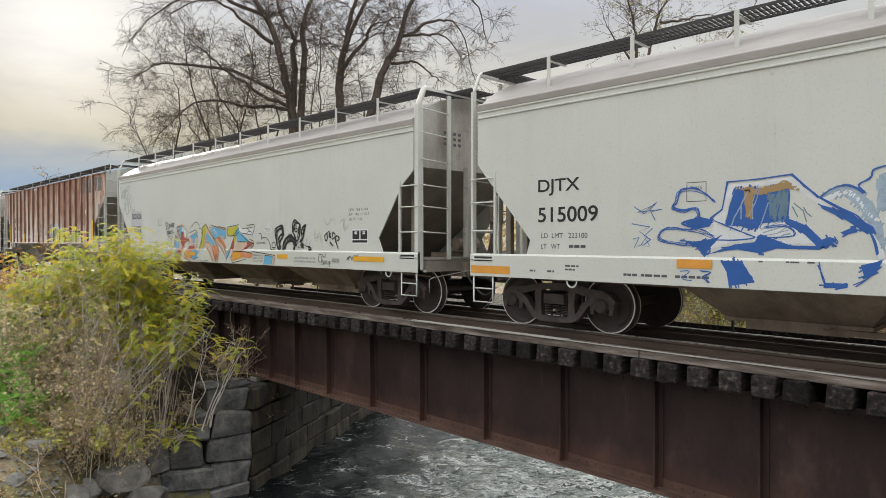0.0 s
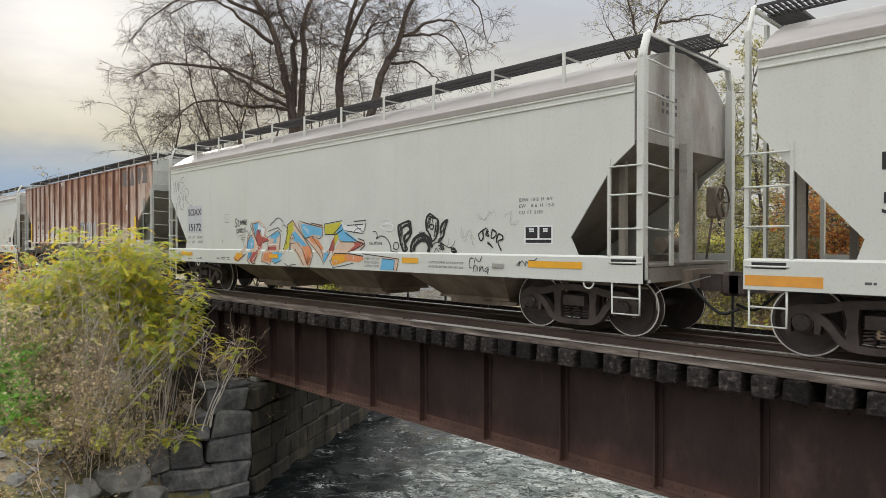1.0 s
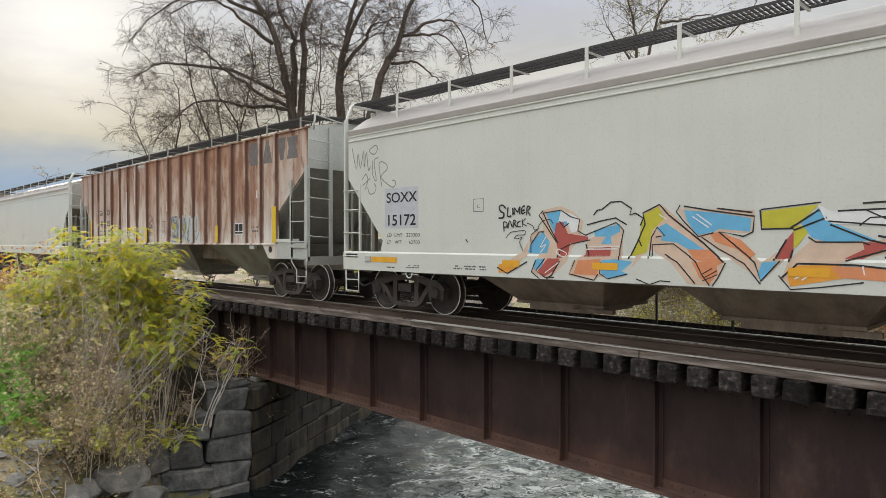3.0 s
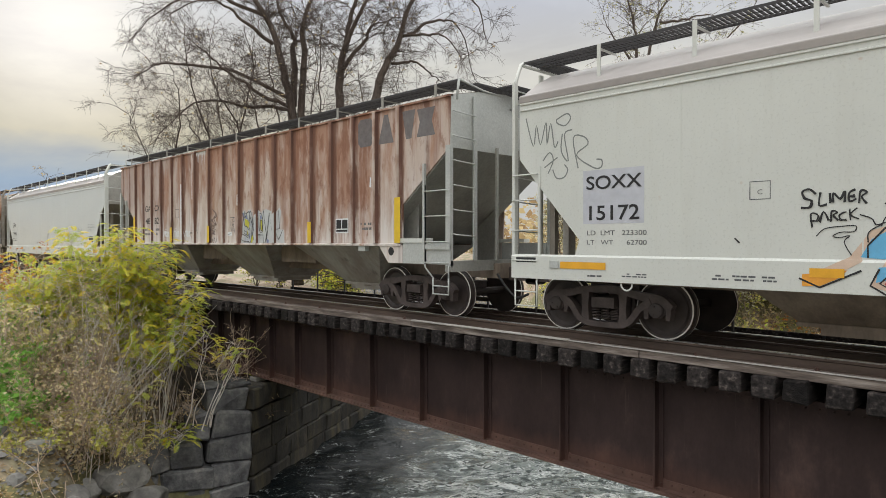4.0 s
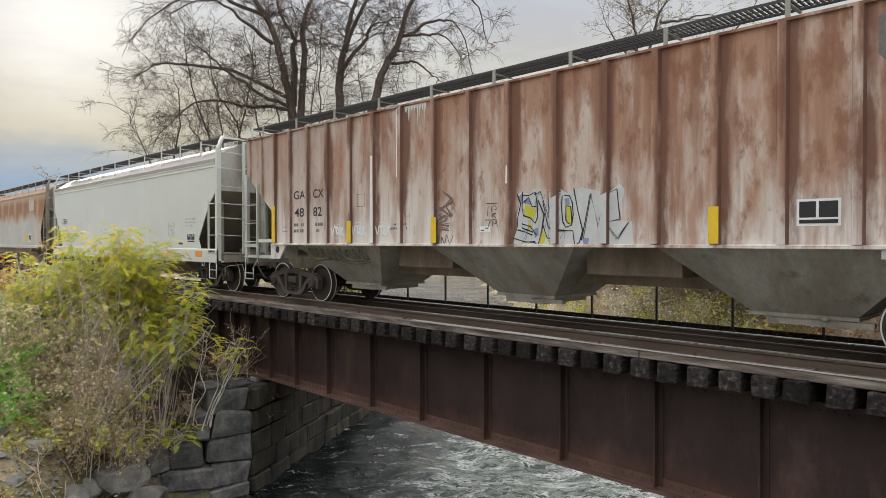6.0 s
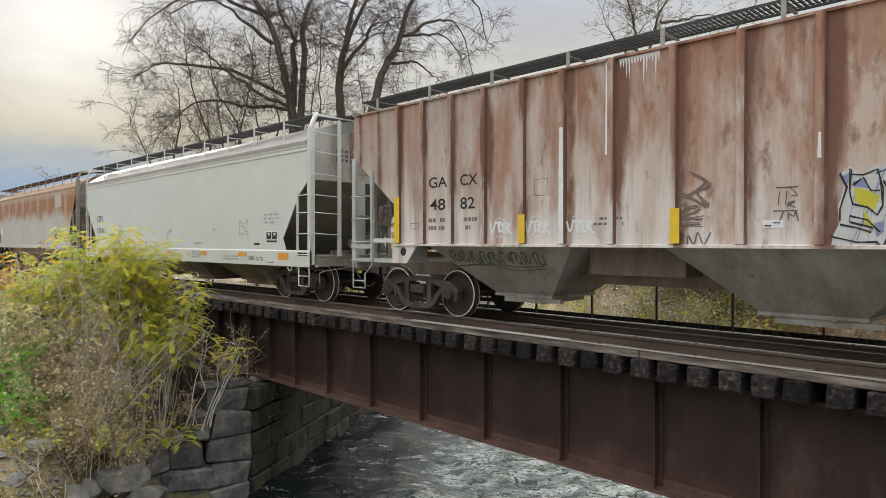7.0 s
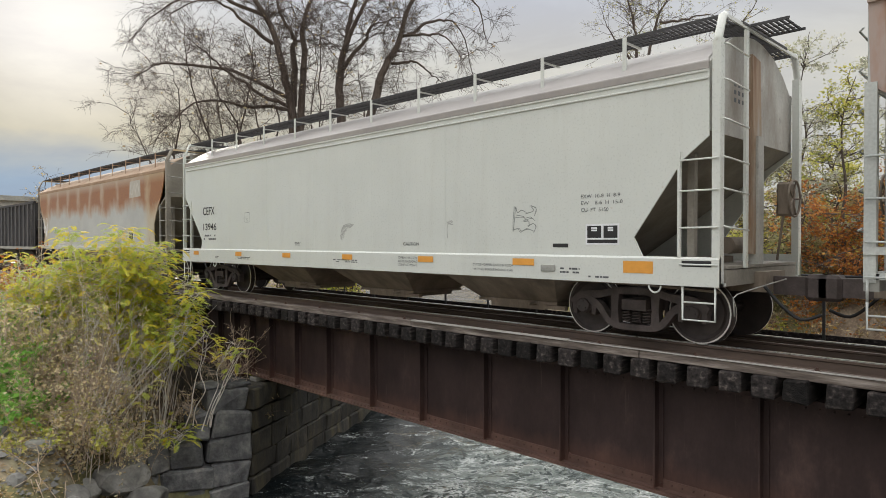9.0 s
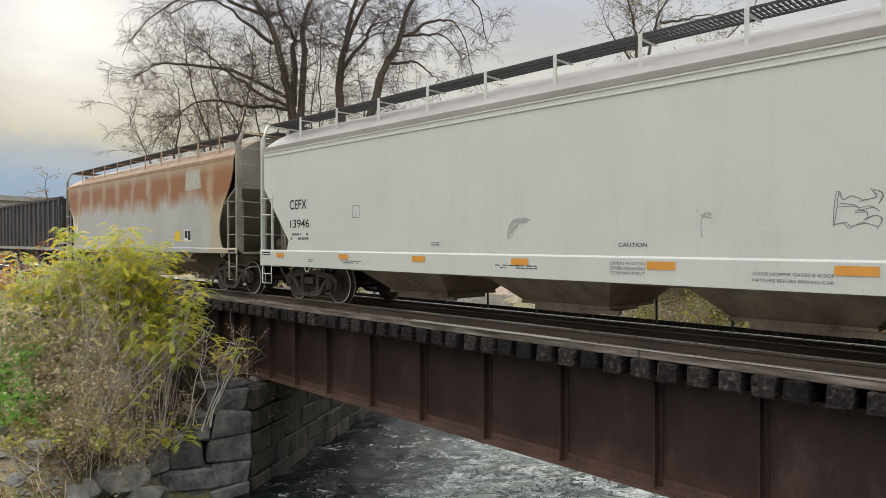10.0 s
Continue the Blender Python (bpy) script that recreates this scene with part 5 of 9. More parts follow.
blocked("blue", 3, 8, [(-12.1, 1.31), (-11.75, 1.44), (-11.51, 1.47), (-11.44, 1.57), (-11.28, 1.5), (-11.09, 1.43), (-10.71, 1.42), (-10.78, 1.38), (-11.25, 1.39), (-11.44, 1.33), (-11.75, 1.38)])
blocked("blue", 3, 130, [(-11.18, 1.78), (-10.91, 1.66), (-10.76, 1.5), (-10.68, 1.53), (-10.6, 1.5), (-10.71, 1.39), (-10.81, 1.42), (-10.94, 1.56), (-11.15, 1.69)])
blocked("blue", 3, 145, [(-10.79, 1.91), (-10.5, 1.81), (-10.25, 1.64), (-10.22, 1.57), (-10.31, 1.56), (-10.5, 1.71), (-10.76, 1.86)])
blocked("blue", 3, 20, [(-10.57, 1.58), (-10.42, 1.65), (-10.4, 1.58), (-10.53, 1.55)])
blocked("blue", 3, 20, [(-12.4, 1.72), (-12.19, 1.8), (-12.03, 1.76), (-12.07, 1.67), (-12.27, 1.64)])
blocked("blue", 3, 30, [(-12.47, 1.51), (-12.3, 1.47), (-12.11, 1.5), (-11.94, 1.53), (-12.07, 1.39), (-12.14, 1.27), (-12.23, 1.39)])
blocked("pale_blue", 1, 60, [(-10.79, 1.99), (-10.61, 2.11), (-10.42, 2.08), (-10.25, 1.9), (-10.16, 1.65), (-10.13, 1.34), (-10.23, 1.52), (-10.39, 1.87), (-10.56, 2.01)])
blocked("pale_blue", 1, 75, [(-10.2, 2.21), (-10.07, 2.26), (-10.07, 1.8), (-10.22, 1.82)])
blocked("chalk_mist", 1, 40, [(-12.01, 1.71), (-11.88, 1.66), (-11.54, 1.6), (-11.44, 1.67), (-11.12, 1.71), (-10.84, 1.46), (-11.25, 1.45), (-11.51, 1.49), (-11.82, 1.46), (-12.07, 1.37)])
blocked("chalk_mist", 1, 60, [(-11.86, 2.18), (-11.75, 2.15), (-11.84, 1.92), (-11.88, 1.69), (-12.03, 1.74), (-11.9, 1.91)])
blocked("blue", 2, 108, [(-11.92, 1.23), (-11.65, 1.23), (-11.49, 0.97), (-11.81, 0.91), (-11.84, 1.09)])
blocked("blue", 2, 30, [(-10.36, 1.21), (-10.15, 1.27), (-10.21, 1.14), (-10.32, 1.06)])
blocked("blue", 2, 10, [(-10.73, 1.0), (-10.48, 1.0), (-10.49, 0.95), (-10.73, 0.94)])
paint(car_d, "graffiti_hatching", scrub([(-11.82, 2.0), (-11.4, 2.08), (-11.36, 1.72), (-11.8, 1.72)], 0.016, 0.10, 76, r_, 0.12) + scrub([(-11.42, 1.66), (-11.14, 1.72), (-11.08, 1.56), (-11.4, 1.52)], 0.014, 0.035, 20, r_, 0.05), "pale_blue", 5)
paint(car_d, "graffiti_hatching", scrub([(-11.1, 1.95), (-10.95, 1.9), (-10.85, 1.72), (-11.05, 1.75)], 0.012, 0.05, 125, r_, 0.05), "slate_blue", 5)
lines = sketchy(crown[:7], 0.013, r_, 4, 0.007, False) + sketchy(crown[6:], 0.014, r_, 5, 0.009)
lines += sketchy([(-12.01, 2.01), (-12.12, 2.09), (-12.27, 2.17), (-12.46, 2.16), (-12.52, 2.03), (-12.57, 1.93), (-12.42, 1.9), (-12.25, 1.91), (-12.22, 1.82), (-12.33, 1.76), (-12.44, 1.72), (-12.31, 1.67), (-12.15, 1.73), (-12.03, 1.75)], 0.011, r_, 6, 0.014)
lines += sketchy([(-12.0, 1.53), (-12.19, 1.62), (-12.38, 1.65), (-12.62, 1.67), (-12.74, 1.6), (-12.76, 1.5), (-12.58, 1.46), (-12.38, 1.44), (-12.19, 1.46)], 0.008, r_, 6, 0.018)
lines += sketchy([(-12.19, 1.38), (-12.03, 1.48), (-11.75, 1.50), (-11.51, 1.52), (-11.6, 1.58), (-11.75, 1.64), (-12.01, 1.74)], 0.014, r_, 2, 0.008)
lines += sketchy([(-11.38, 1.65), (-11.14, 1.66), (-11.06, 1.54), (-11.48, 1.53)], 0.014, r_, 2, 0.008)
lines += sketchy([(-10.79, 1.99), (-10.7, 2.05), (-10.59, 2.11), (-10.47, 2.11), (-10.36, 2.04), (-10.34, 2.01), (-10.39, 2.11), (-10.28, 2.18), (-10.23, 2.28), (-9.9, 2.3), (-9.5, 2.0), (-9.2, 1.5)], 0.011, r_, 3, 0.007)
lines += sketchy([(-10.79, 1.22), (-10.75, 1.07), (-10.7, 0.95)], 0.014, r_, 2) + sketchy([(-10.2, 1.24), (-10.27, 1.09), (-10.42, 0.97)], 0.014, r_, 2)
lines += sketchy([(-12.44, 1.06), (-12.33, 1.08), (-12.44, 0.96), (-12.29, 0.95)], 0.012, r_, 1) + sketchy([(-12.18, 1.09), (-12.04, 1.06), (-12.14, 1.02), (-12.06, 0.94)], 0.014, r_, 2)
paint(car_d, "graffiti_outline", lines, "blue", 6)
paint(car_d, "stencil", bars(-11.6, -10.7, 1.21, 1.25, 1, 14, 0.6), "faded", 1)
tag = stroke([(-13.15, 1.97), (-13.0, 1.87), (-12.83, 1.99), (-13.1, 1.89), (-12.73, 1.92), (-13.04, 1.86), (-12.81, 2.02), (-12.91, 1.92), (-12.83, 1.77)], 0.012)
tag += stroke([(-13.19, 1.73), (-12.91, 1.68), (-13.07, 1.62), (-12.91, 1.51), (-13.0, 1.55), (-12.87, 1.66)], 0.012)
tag += stroke([(-13.17, 1.51), (-13.07, 1.54), (-13.15, 1.39), (-13.04, 1.43), (-12.98, 1.52), (-12.91, 1.41), (-13.03, 1.41), (-12.89, 1.51)], 0.013)
paint(car_d, "graffiti_tag", tag, "blue", 1)

# -- white hopper with the many-coloured graffiti --
SHIFT[0] = -0.06
car_b = hopper_car(14.19, 16.4, "off-white covered hopper car with multicoloured spray graffiti", M["white"], CUT_F, CUT_R, roof_mat=M["roof_dust"])
paint(car_b, "painted_patch", [rect(-14.97, -13.97, 1.74, 2.54)], "patch", 1)
letters(car_b, "SOXX", -14.91, -14.0, 2.25, 2.45, M["black"], SIDE_Y - 0.004)
letters(car_b, "15172", -14.86, -14.04, 1.79, 2.01, M["black"], SIDE_Y - 0.004)
letters(car_b, "LD  LMT   223300", -14.9, -13.93, 1.57, 1.64, M["faded"])
letters(car_b, "LT   WT      62700", -14.9, -13.93, 1.43, 1.5, M["faded"])
framed(car_b, -12.54, -12.3, 2.0, 2.22)
letters(car_b, "C", -12.45, -12.39, 2.06, 2.12, M["faded"])
letters(car_b, "CAUTION", -6.13, -5.72, 1.41, 1.47, M["black"], bold=0.008)
for i, w_ in enumerate(("OPEN HATCH", "BEFORE UNLOADING", "COMPARTMENT")):
    letters(car_b, w_, -6.24, -5.75, 1.10 - 0.075 * i, 1.145 - 0.075 * i, M["faded"], SILL_Y - 0.012)
letters(car_b, "CLOSE HOPPER GATES & ROOF", -4.3, -3.4, 1.07, 1.11, M["faded"], SILL_Y)
letters(car_b, "HATCHES BEFORE MOVING CAR", -4.3, -3.4, 0.99, 1.03, M["faded"], SILL_Y)
letters(car_b, "EXW  10-8  H  8-9", -2.16, -1.5, 2.13, 2.185, M["faded"])
letters(car_b, "EW    8-6  H  15-0", -2.16, -1.46, 2.03, 2.085, M["faded"])
letters(car_b, "CU  FT  5150", -2.16, -1.69, 1.925, 1.98, M["faded"])
data_panel(car_b, -2.06, 1.43)
paint(car_b, "stencil", bars(-13.0, -12.2, 0.97, 1.06, 2, 12) + bars(-15.0, -14.6, 0.94, 0.99, 1, 2) + bars(-14.3, -13.9, 0.96, 1.03, 2, 7), "faded", 1)
sill_marks(car_b, 16.26, [(-15.36, 0.80), (-11.85, 0.36), (-10.1, 0.42), (-7.4, 0.45), (-5.05, 0.46), (-1.95, 1.02)], "amber", 1.06, 1.165)

def spray(mat, poly):
    """One sprayed field, each a hair above the last."""
    FIELDS[0] += 1
    paint(car_b, "graffiti_fill", [poly], mat, 1 + 0.12 * FIELDS[0])


FIELDS, ink, shine, scrawl = [0], [], [], []
r_ = random.Random(6)
spray("peach", [(-11.07, 1.97), (-10.69, 2.03), (-10.46, 1.93), (-10.28, 1.78), (-10.34, 1.55), (-10.49, 1.36), (-10.56, 1.17), (-10.88, 0.89), (-11.24, 0.97), (-11.15, 1.16), (-11.04, 1.36), (-11.13, 1.55), (-11.27, 1.45), (-11.32, 1.25), (-11.56, 1.1), (-11.71, 0.94), (-11.93, 0.99), (-11.85, 1.09), (-11.45, 1.3), (-11.24, 1.6), (-11.03, 1.67)])
spray("peach", [(-10.2, 1.5), (-9.7, 1.75), (-9.62, 1.68), (-9.62, 1.23), (-9.84, 1), (-10.13, 0.9), (-10.54, 0.96), (-10.46, 1.17), (-10.27, 1.27)])
spray("peach", [(-9.47, 1.1), (-9.3, 1.54), (-9.27, 1.91), (-9.03, 1.99), (-8.85, 1.84), (-8.42, 1.46), (-8.17, 1.17), (-8.24, 0.97), (-8.35, 0.9), (-8.64, 0.91), (-8.88, 1.2), (-9.21, 1.37)])
spray("peach", [(-8.81, 1.92), (-7.8, 1.87), (-7.81, 1.58), (-8.24, 1.6), (-7.7, 1.22), (-7.39, 1.46), (-7.43, 1.27), (-7.7, 0.99), (-7.91, 1.14), (-8.51, 1.54)])
spray("peach", [(-7.39, 1.27), (-7.15, 1.5), (-6.64, 1.46), (-6.3, 1.53), (-6.28, 1.39), (-6.64, 1.28), (-6.99, 1.2), (-7.37, 0.93), (-7.47, 1.04)])
spray("sky_blue", [(-10.97, 1.92), (-10.69, 1.96), (-10.53, 1.79), (-10.77, 1.55), (-10.87, 1.7)])
spray("chalk", [(-10.69, 1.96), (-10.46, 1.89), (-10.36, 1.81), (-10.38, 1.64), (-10.49, 1.61), (-10.59, 1.79), (-10.74, 1.78)])
spray("red", [(-10.78, 1.77), (-10.65, 1.78), (-10.56, 1.6), (-10.2, 1.55), (-10.2, 1.49), (-10.52, 1.45), (-10.56, 1.26), (-10.71, 1.21), (-10.77, 1.44), (-10.82, 1.57)])
spray("sky_blue", [(-11.34, 1.3), (-11.24, 1.5), (-11.03, 1.63), (-10.9, 1.47), (-10.95, 1.3), (-11.13, 1.28)])
spray("red", [(-10.92, 1.21), (-10.69, 1.21), (-10.79, 1.02), (-11.01, 0.91), (-11.11, 1.01)])
spray("sky_blue", [(-11.16, 1.19), (-10.97, 1.21), (-11.05, 1.06), (-11.19, 1.02)])
spray("sky_blue", [(-10.1, 1.64), (-9.66, 1.73), (-9.66, 1.62), (-9.81, 1.55), (-9.8, 1.44), (-9.98, 1.44), (-9.89, 1.55), (-10.08, 1.55)])
spray("red", [(-10.22, 1.36), (-9.81, 1.4), (-9.82, 1.26), (-10.25, 1.25)])
spray("coral", [(-10.36, 1.19), (-9.96, 1.22), (-10.03, 0.97), (-10.44, 0.98)])
spray("sky_blue", [(-9.96, 1.2), (-9.73, 1.22), (-9.45, 1.19), (-9.62, 1.05), (-9.51, 1.01), (-9.84, 0.94), (-9.96, 1.01)])
spray("lime", [(-9.3, 1.85), (-9.07, 1.96), (-8.98, 1.8), (-9.16, 1.63), (-9.25, 1.32), (-9.49, 1.26), (-9.37, 1.5)])
spray("sky_blue", [(-9.11, 1.65), (-8.96, 1.73), (-8.37, 1.33), (-8.51, 1.29), (-8.8, 1.46), (-9.09, 1.5)])
spray("peach", [(-9.18, 1.37), (-9.11, 1.67), (-9, 1.56), (-9.06, 1.46)])
spray("coral", [(-8.66, 1.37), (-8.37, 1.37), (-8.15, 1.22), (-8.26, 1.16), (-8.57, 1.25)])
spray("coral", [(-8.59, 1.21), (-8.26, 1.21), (-8.24, 1.07), (-8.35, 0.92), (-8.48, 1)])
spray("sky_blue", [(-8.71, 1.9), (-8.28, 1.85), (-7.84, 1.77), (-7.85, 1.6), (-8.24, 1.64), (-8.31, 1.6), (-8.53, 1.56), (-8.66, 1.75)])
spray("coral", [(-8.36, 1.58), (-8.24, 1.6), (-7.97, 1.5), (-7.78, 1.32), (-7.87, 1.26), (-8.01, 1.38), (-8.28, 1.47)])
spray("sky_blue", [(-7.7, 1.22), (-7.52, 1.24), (-7.71, 0.99), (-7.75, 1.07)])
spray("lime", [(-7.71, 1.85), (-7.08, 1.91), (-7.35, 1.63), (-7.71, 1.65)])
spray("lime", [(-7.35, 1.65), (-7.21, 1.68), (-7.19, 1.59), (-7.31, 1.42), (-7.39, 1.38)])
spray("sky_blue", [(-7.27, 1.69), (-7.08, 1.87), (-6.99, 1.72), (-6.5, 1.49), (-7, 1.47), (-7.15, 1.52)])
spray("chalk", [(-7.09, 1.91), (-6.96, 1.83), (-6.33, 1.84), (-6.3, 1.81), (-6.31, 1.65), (-6.93, 1.68), (-7, 1.72)])
spray("red", [(-7.43, 1.5), (-7.35, 1.6), (-7.35, 1.38), (-7.4, 1.27), (-7.55, 1.26), (-7.51, 1.38)])
spray("red", [(-6.64, 1.47), (-6.33, 1.46), (-6.5, 1.35), (-6.64, 1.28), (-6.82, 1.28), (-6.62, 1.39)])
spray("orange_spray", [(-7.33, 1.19), (-6.84, 1.21), (-6.8, 1.06), (-7.37, 0.94), (-7.41, 1.04)])
spray("coral", [(-6.95, 1.19), (-6.49, 1.19), (-6.29, 1.15), (-6.27, 1.1), (-6.42, 1.04), (-6.84, 1.06)])
spray("orange_spray", [(-11.93, 1.09), (-11.46, 1.15), (-11.56, 1.05), (-11.74, 0.96), (-11.93, 0.95)])
ink += sketchy([(-11.27, 1.3), (-11.27, 1.43), (-11.11, 1.63), (-11, 1.63)], 0.020, r_, 1, 0.003, False)
ink += sketchy([(-11.03, 1.97), (-11.11, 1.9), (-10.95, 1.7), (-10.77, 1.47)], 0.020, r_, 1, 0.003, False)
ink += sketchy([(-11.03, 1.93), (-10.69, 1.97), (-10.51, 1.86), (-10.35, 1.81), (-10.38, 1.64)], 0.020, r_, 1, 0.003, False)
ink += sketchy([(-11.03, 1.93), (-10.9, 1.7), (-10.74, 1.45)], 0.020, r_, 1, 0.003, False)
ink += sketchy([(-10.71, 1.79), (-10.64, 1.7), (-10.54, 1.76)], 0.020, r_, 1, 0.003, False)
ink += sketchy([(-10.38, 1.64), (-10.24, 1.57), (-9.98, 1.66), (-9.73, 1.75), (-9.6, 1.64), (-9.66, 1.37), (-9.67, 1.2)], 0.020, r_, 1, 0.003, False)
ink += sketchy([(-10.22, 1.72), (-9.98, 1.78), (-9.73, 1.82), (-9.55, 1.71)], 0.020, r_, 1, 0.003, False)
ink += sketchy([(-10.1, 1.87), (-10.04, 1.94), (-9.96, 1.95), (-9.81, 2.05), (-9.64, 2.05), (-9.48, 1.94), (-9.51, 1.86), (-9.42, 1.88), (-9.3, 1.81), (-9.34, 1.7)], 0.020, r_, 1, 0.003, False)
ink += sketchy([(-10.74, 1.21), (-10.69, 1.36), (-10.49, 1.44), (-10.16, 1.5)], 0.020, r_, 1, 0.003, False)
ink += sketchy([(-10.97, 1.21), (-11.15, 1.01), (-10.97, 0.91), (-10.79, 0.91)], 0.020, r_, 1, 0.003, False)
ink += sketchy([(-10.69, 1.17), (-10.84, 0.95), (-11.01, 0.84), (-11.24, 0.99), (-11.15, 1.18)], 0.020, r_, 1, 0.003, False)
ink += sketchy([(-11.96, 1.04), (-11.74, 0.94), (-11.32, 1.15)], 0.020, r_, 1, 0.003, False)
ink += sketchy([(-10.41, 1.19), (-10.51, 0.98), (-10.08, 0.9), (-10.01, 0.99)], 0.020, r_, 1, 0.003, False)
ink += sketchy([(-10.24, 1.44), (-10.17, 1.25)], 0.020, r_, 1, 0.003, False)
ink += sketchy([(-9.96, 1.18), (-9.98, 1.01), (-9.84, 0.93), (-9.53, 1.01)], 0.020, r_, 1, 0.003, False)
ink += sketchy([(-9.51, 1.23), (-9.37, 1.5), (-9.27, 1.72), (-9.3, 1.88), (-9.06, 1.99), (-8.92, 1.84), (-8.42, 1.44), (-8.16, 1.21)], 0.020, r_, 1, 0.003, False)
ink += sketchy([(-9.21, 1.24), (-9.17, 1.54), (-9.09, 1.67), (-8.98, 1.56), (-9.11, 1.54)], 0.020, r_, 1, 0.003, False)
ink += sketchy([(-9.16, 1.26), (-9.16, 1.44), (-8.85, 1.44), (-8.54, 1.21), (-8.45, 1.04), (-8.34, 0.9)], 0.020, r_, 1, 0.003, False)
ink += sketchy([(-8.98, 1.3), (-8.78, 1.2), (-8.54, 0.92)], 0.020, r_, 1, 0.003, False)
ink += sketchy([(-8.15, 1.2), (-8.24, 1.01), (-8.31, 0.9)], 0.020, r_, 1, 0.003, False)
ink += sketchy([(-8.76, 1.97), (-8.81, 1.88), (-8.71, 1.75), (-8.51, 1.54), (-8.31, 1.59)], 0.020, r_, 1, 0.003, False)
ink += sketchy([(-8.71, 1.95), (-8.28, 1.87), (-7.8, 1.79), (-7.81, 1.6), (-7.93, 1.54), (-8.24, 1.6), (-7.78, 1.22), (-7.71, 0.99), (-7.49, 1.24)], 0.020, r_, 1, 0.003, False)
ink += sketchy([(-8.26, 1.9), (-7.82, 1.84)], 0.020, r_, 1, 0.003, False)
ink += sketchy([(-8.46, 1.54), (-8.24, 1.38), (-7.91, 1.2), (-7.71, 0.95)], 0.020, r_, 1, 0.003, False)
ink += sketchy([(-7.73, 1.87), (-7.06, 1.93)], 0.020, r_, 1, 0.003, False)
ink += sketchy([(-7.73, 1.87), (-7.71, 1.63), (-7.35, 1.63)], 0.020, r_, 1, 0.003, False)
ink += sketchy([(-7.39, 1.63), (-7.08, 1.85), (-7, 1.75), (-7.35, 1.61)], 0.020, r_, 1, 0.003, False)
ink += sketchy([(-6.99, 1.71), (-6.33, 1.65), (-6.27, 1.74), (-6.22, 1.87)], 0.020, r_, 1, 0.003, False)
ink += sketchy([(-6.89, 1.83), (-6.33, 1.84)], 0.020, r_, 1, 0.003, False)
ink += sketchy([(-6.64, 1.9), (-6.23, 1.93)], 0.020, r_, 1, 0.003, False)
ink += sketchy([(-6.67, 1.66), (-6.57, 1.74), (-6.4, 1.75)], 0.020, r_, 1, 0.003, False)
ink += sketchy([(-6.61, 1.83), (-6.5, 1.77), (-6.33, 1.68)], 0.020, r_, 1, 0.003, False)
ink += sketchy([(-7.19, 1.53), (-7.11, 1.47), (-6.64, 1.47), (-6.57, 1.44)], 0.020, r_, 1, 0.003, False)
ink += sketchy([(-6.96, 1.67), (-6.57, 1.49), (-6.26, 1.42)], 0.020, r_, 1, 0.003, False)
ink += sketchy([(-6.49, 1.54), (-6.3, 1.49), (-6.26, 1.39), (-6.43, 1.3)], 0.020, r_, 1, 0.003, False)
ink += sketchy([(-6.8, 1.26), (-6.5, 1.35), (-6.3, 1.42)], 0.020, r_, 1, 0.003, False)
ink += sketchy([(-7.29, 1.22), (-6.7, 1.21), (-6.29, 1.17)], 0.020, r_, 1, 0.003, False)
ink += sketchy([(-7.51, 1.07), (-7.37, 0.9), (-7.06, 0.94), (-6.62, 1.02)], 0.020, r_, 1, 0.003, False)
ink += sketchy([(-7.47, 1.04), (-7.29, 1.22)], 0.020, r_, 1, 0.003, False)
ink += sketchy([(-7.43, 1.5), (-7.57, 1.24)], 0.020, r_, 1, 0.003, False)
ink += sketchy([(-7.35, 1.38), (-7.39, 1.23)], 0.020, r_, 1, 0.003, False)
ink += sketchy([(-9.38, 0.94), (-9.19, 0.88), (-9.03, 0.94), (-8.88, 0.93)], 0.020, r_, 1, 0.003, False)
ink += sketchy([(-9.37, 1.5), (-9.32, 1.41)], 0.020, r_, 1, 0.003, False)
ink += stroke([(-8.42, 1), (-8.25, 1.1)], 0.012)
ink += stroke([(-8.44, 0.96), (-8.24, 1.05)], 0.012)
ink += stroke([(-8.46, 1.04), (-8.31, 1.13)], 0.012)
spray("peach", [(-6.2, 1.22), (-5.62, 1.18), (-5.14, 1.15), (-5.2, 0.9), (-5.3, 0.9), (-5.3, 1.1)])
spray("sky_blue", [(-5.66, 1.14), (-5.27, 1.12), (-5.31, 0.91), (-5.73, 0.9), (-5.70, 1.0)])
ink += stroke([(-6.3, 1.22), (-5.62, 1.17), (-5.15, 1.13), (-5.22, 0.9)], 0.018) + stroke([(-5.66, 1.13), (-5.27, 1.11), (-5.31, 0.9)], 0.014)
paint(car_b, "graffiti_outline", ink, "black", 6)
shine += stroke(curve([(-8.59, 1.81), (-8.37, 1.66)]), 0.016)
shine += stroke(curve([(-8.53, 1.84), (-8.33, 1.69)]), 0.016)
shine += stroke(curve([(-10.97, 1.55), (-11.08, 1.39), (-10.97, 1.43), (-11.08, 1.3)]), 0.016)
shine += stroke(curve([(-7.33, 1.03), (-7.21, 1.1)]), 0.016)
shine += stroke(curve([(-7.25, 1.02), (-7.12, 1.12)]), 0.016)
shine += stroke(curve([(-10.97, 0.98), (-10.71, 1.15)]), 0.016)
shine += stroke(curve([(-7.08, 1.89), (-7, 1.72)]), 0.016)
shine += stroke(curve([(-9.06, 1.85), (-8.95, 1.78)]), 0.016)
shine += stroke(curve([(-10.74, 1.36), (-10.59, 1.3), (-10.61, 1.24), (-10.77, 1.3), (-10.74, 1.36)]), 0.016)
shine += stroke(curve([(-6.63, 1.2), (-6.61, 1.1)]), 0.016)
shine += stroke(curve([(-10.19, 1.4), (-9.66, 1.41)]), 0.016)
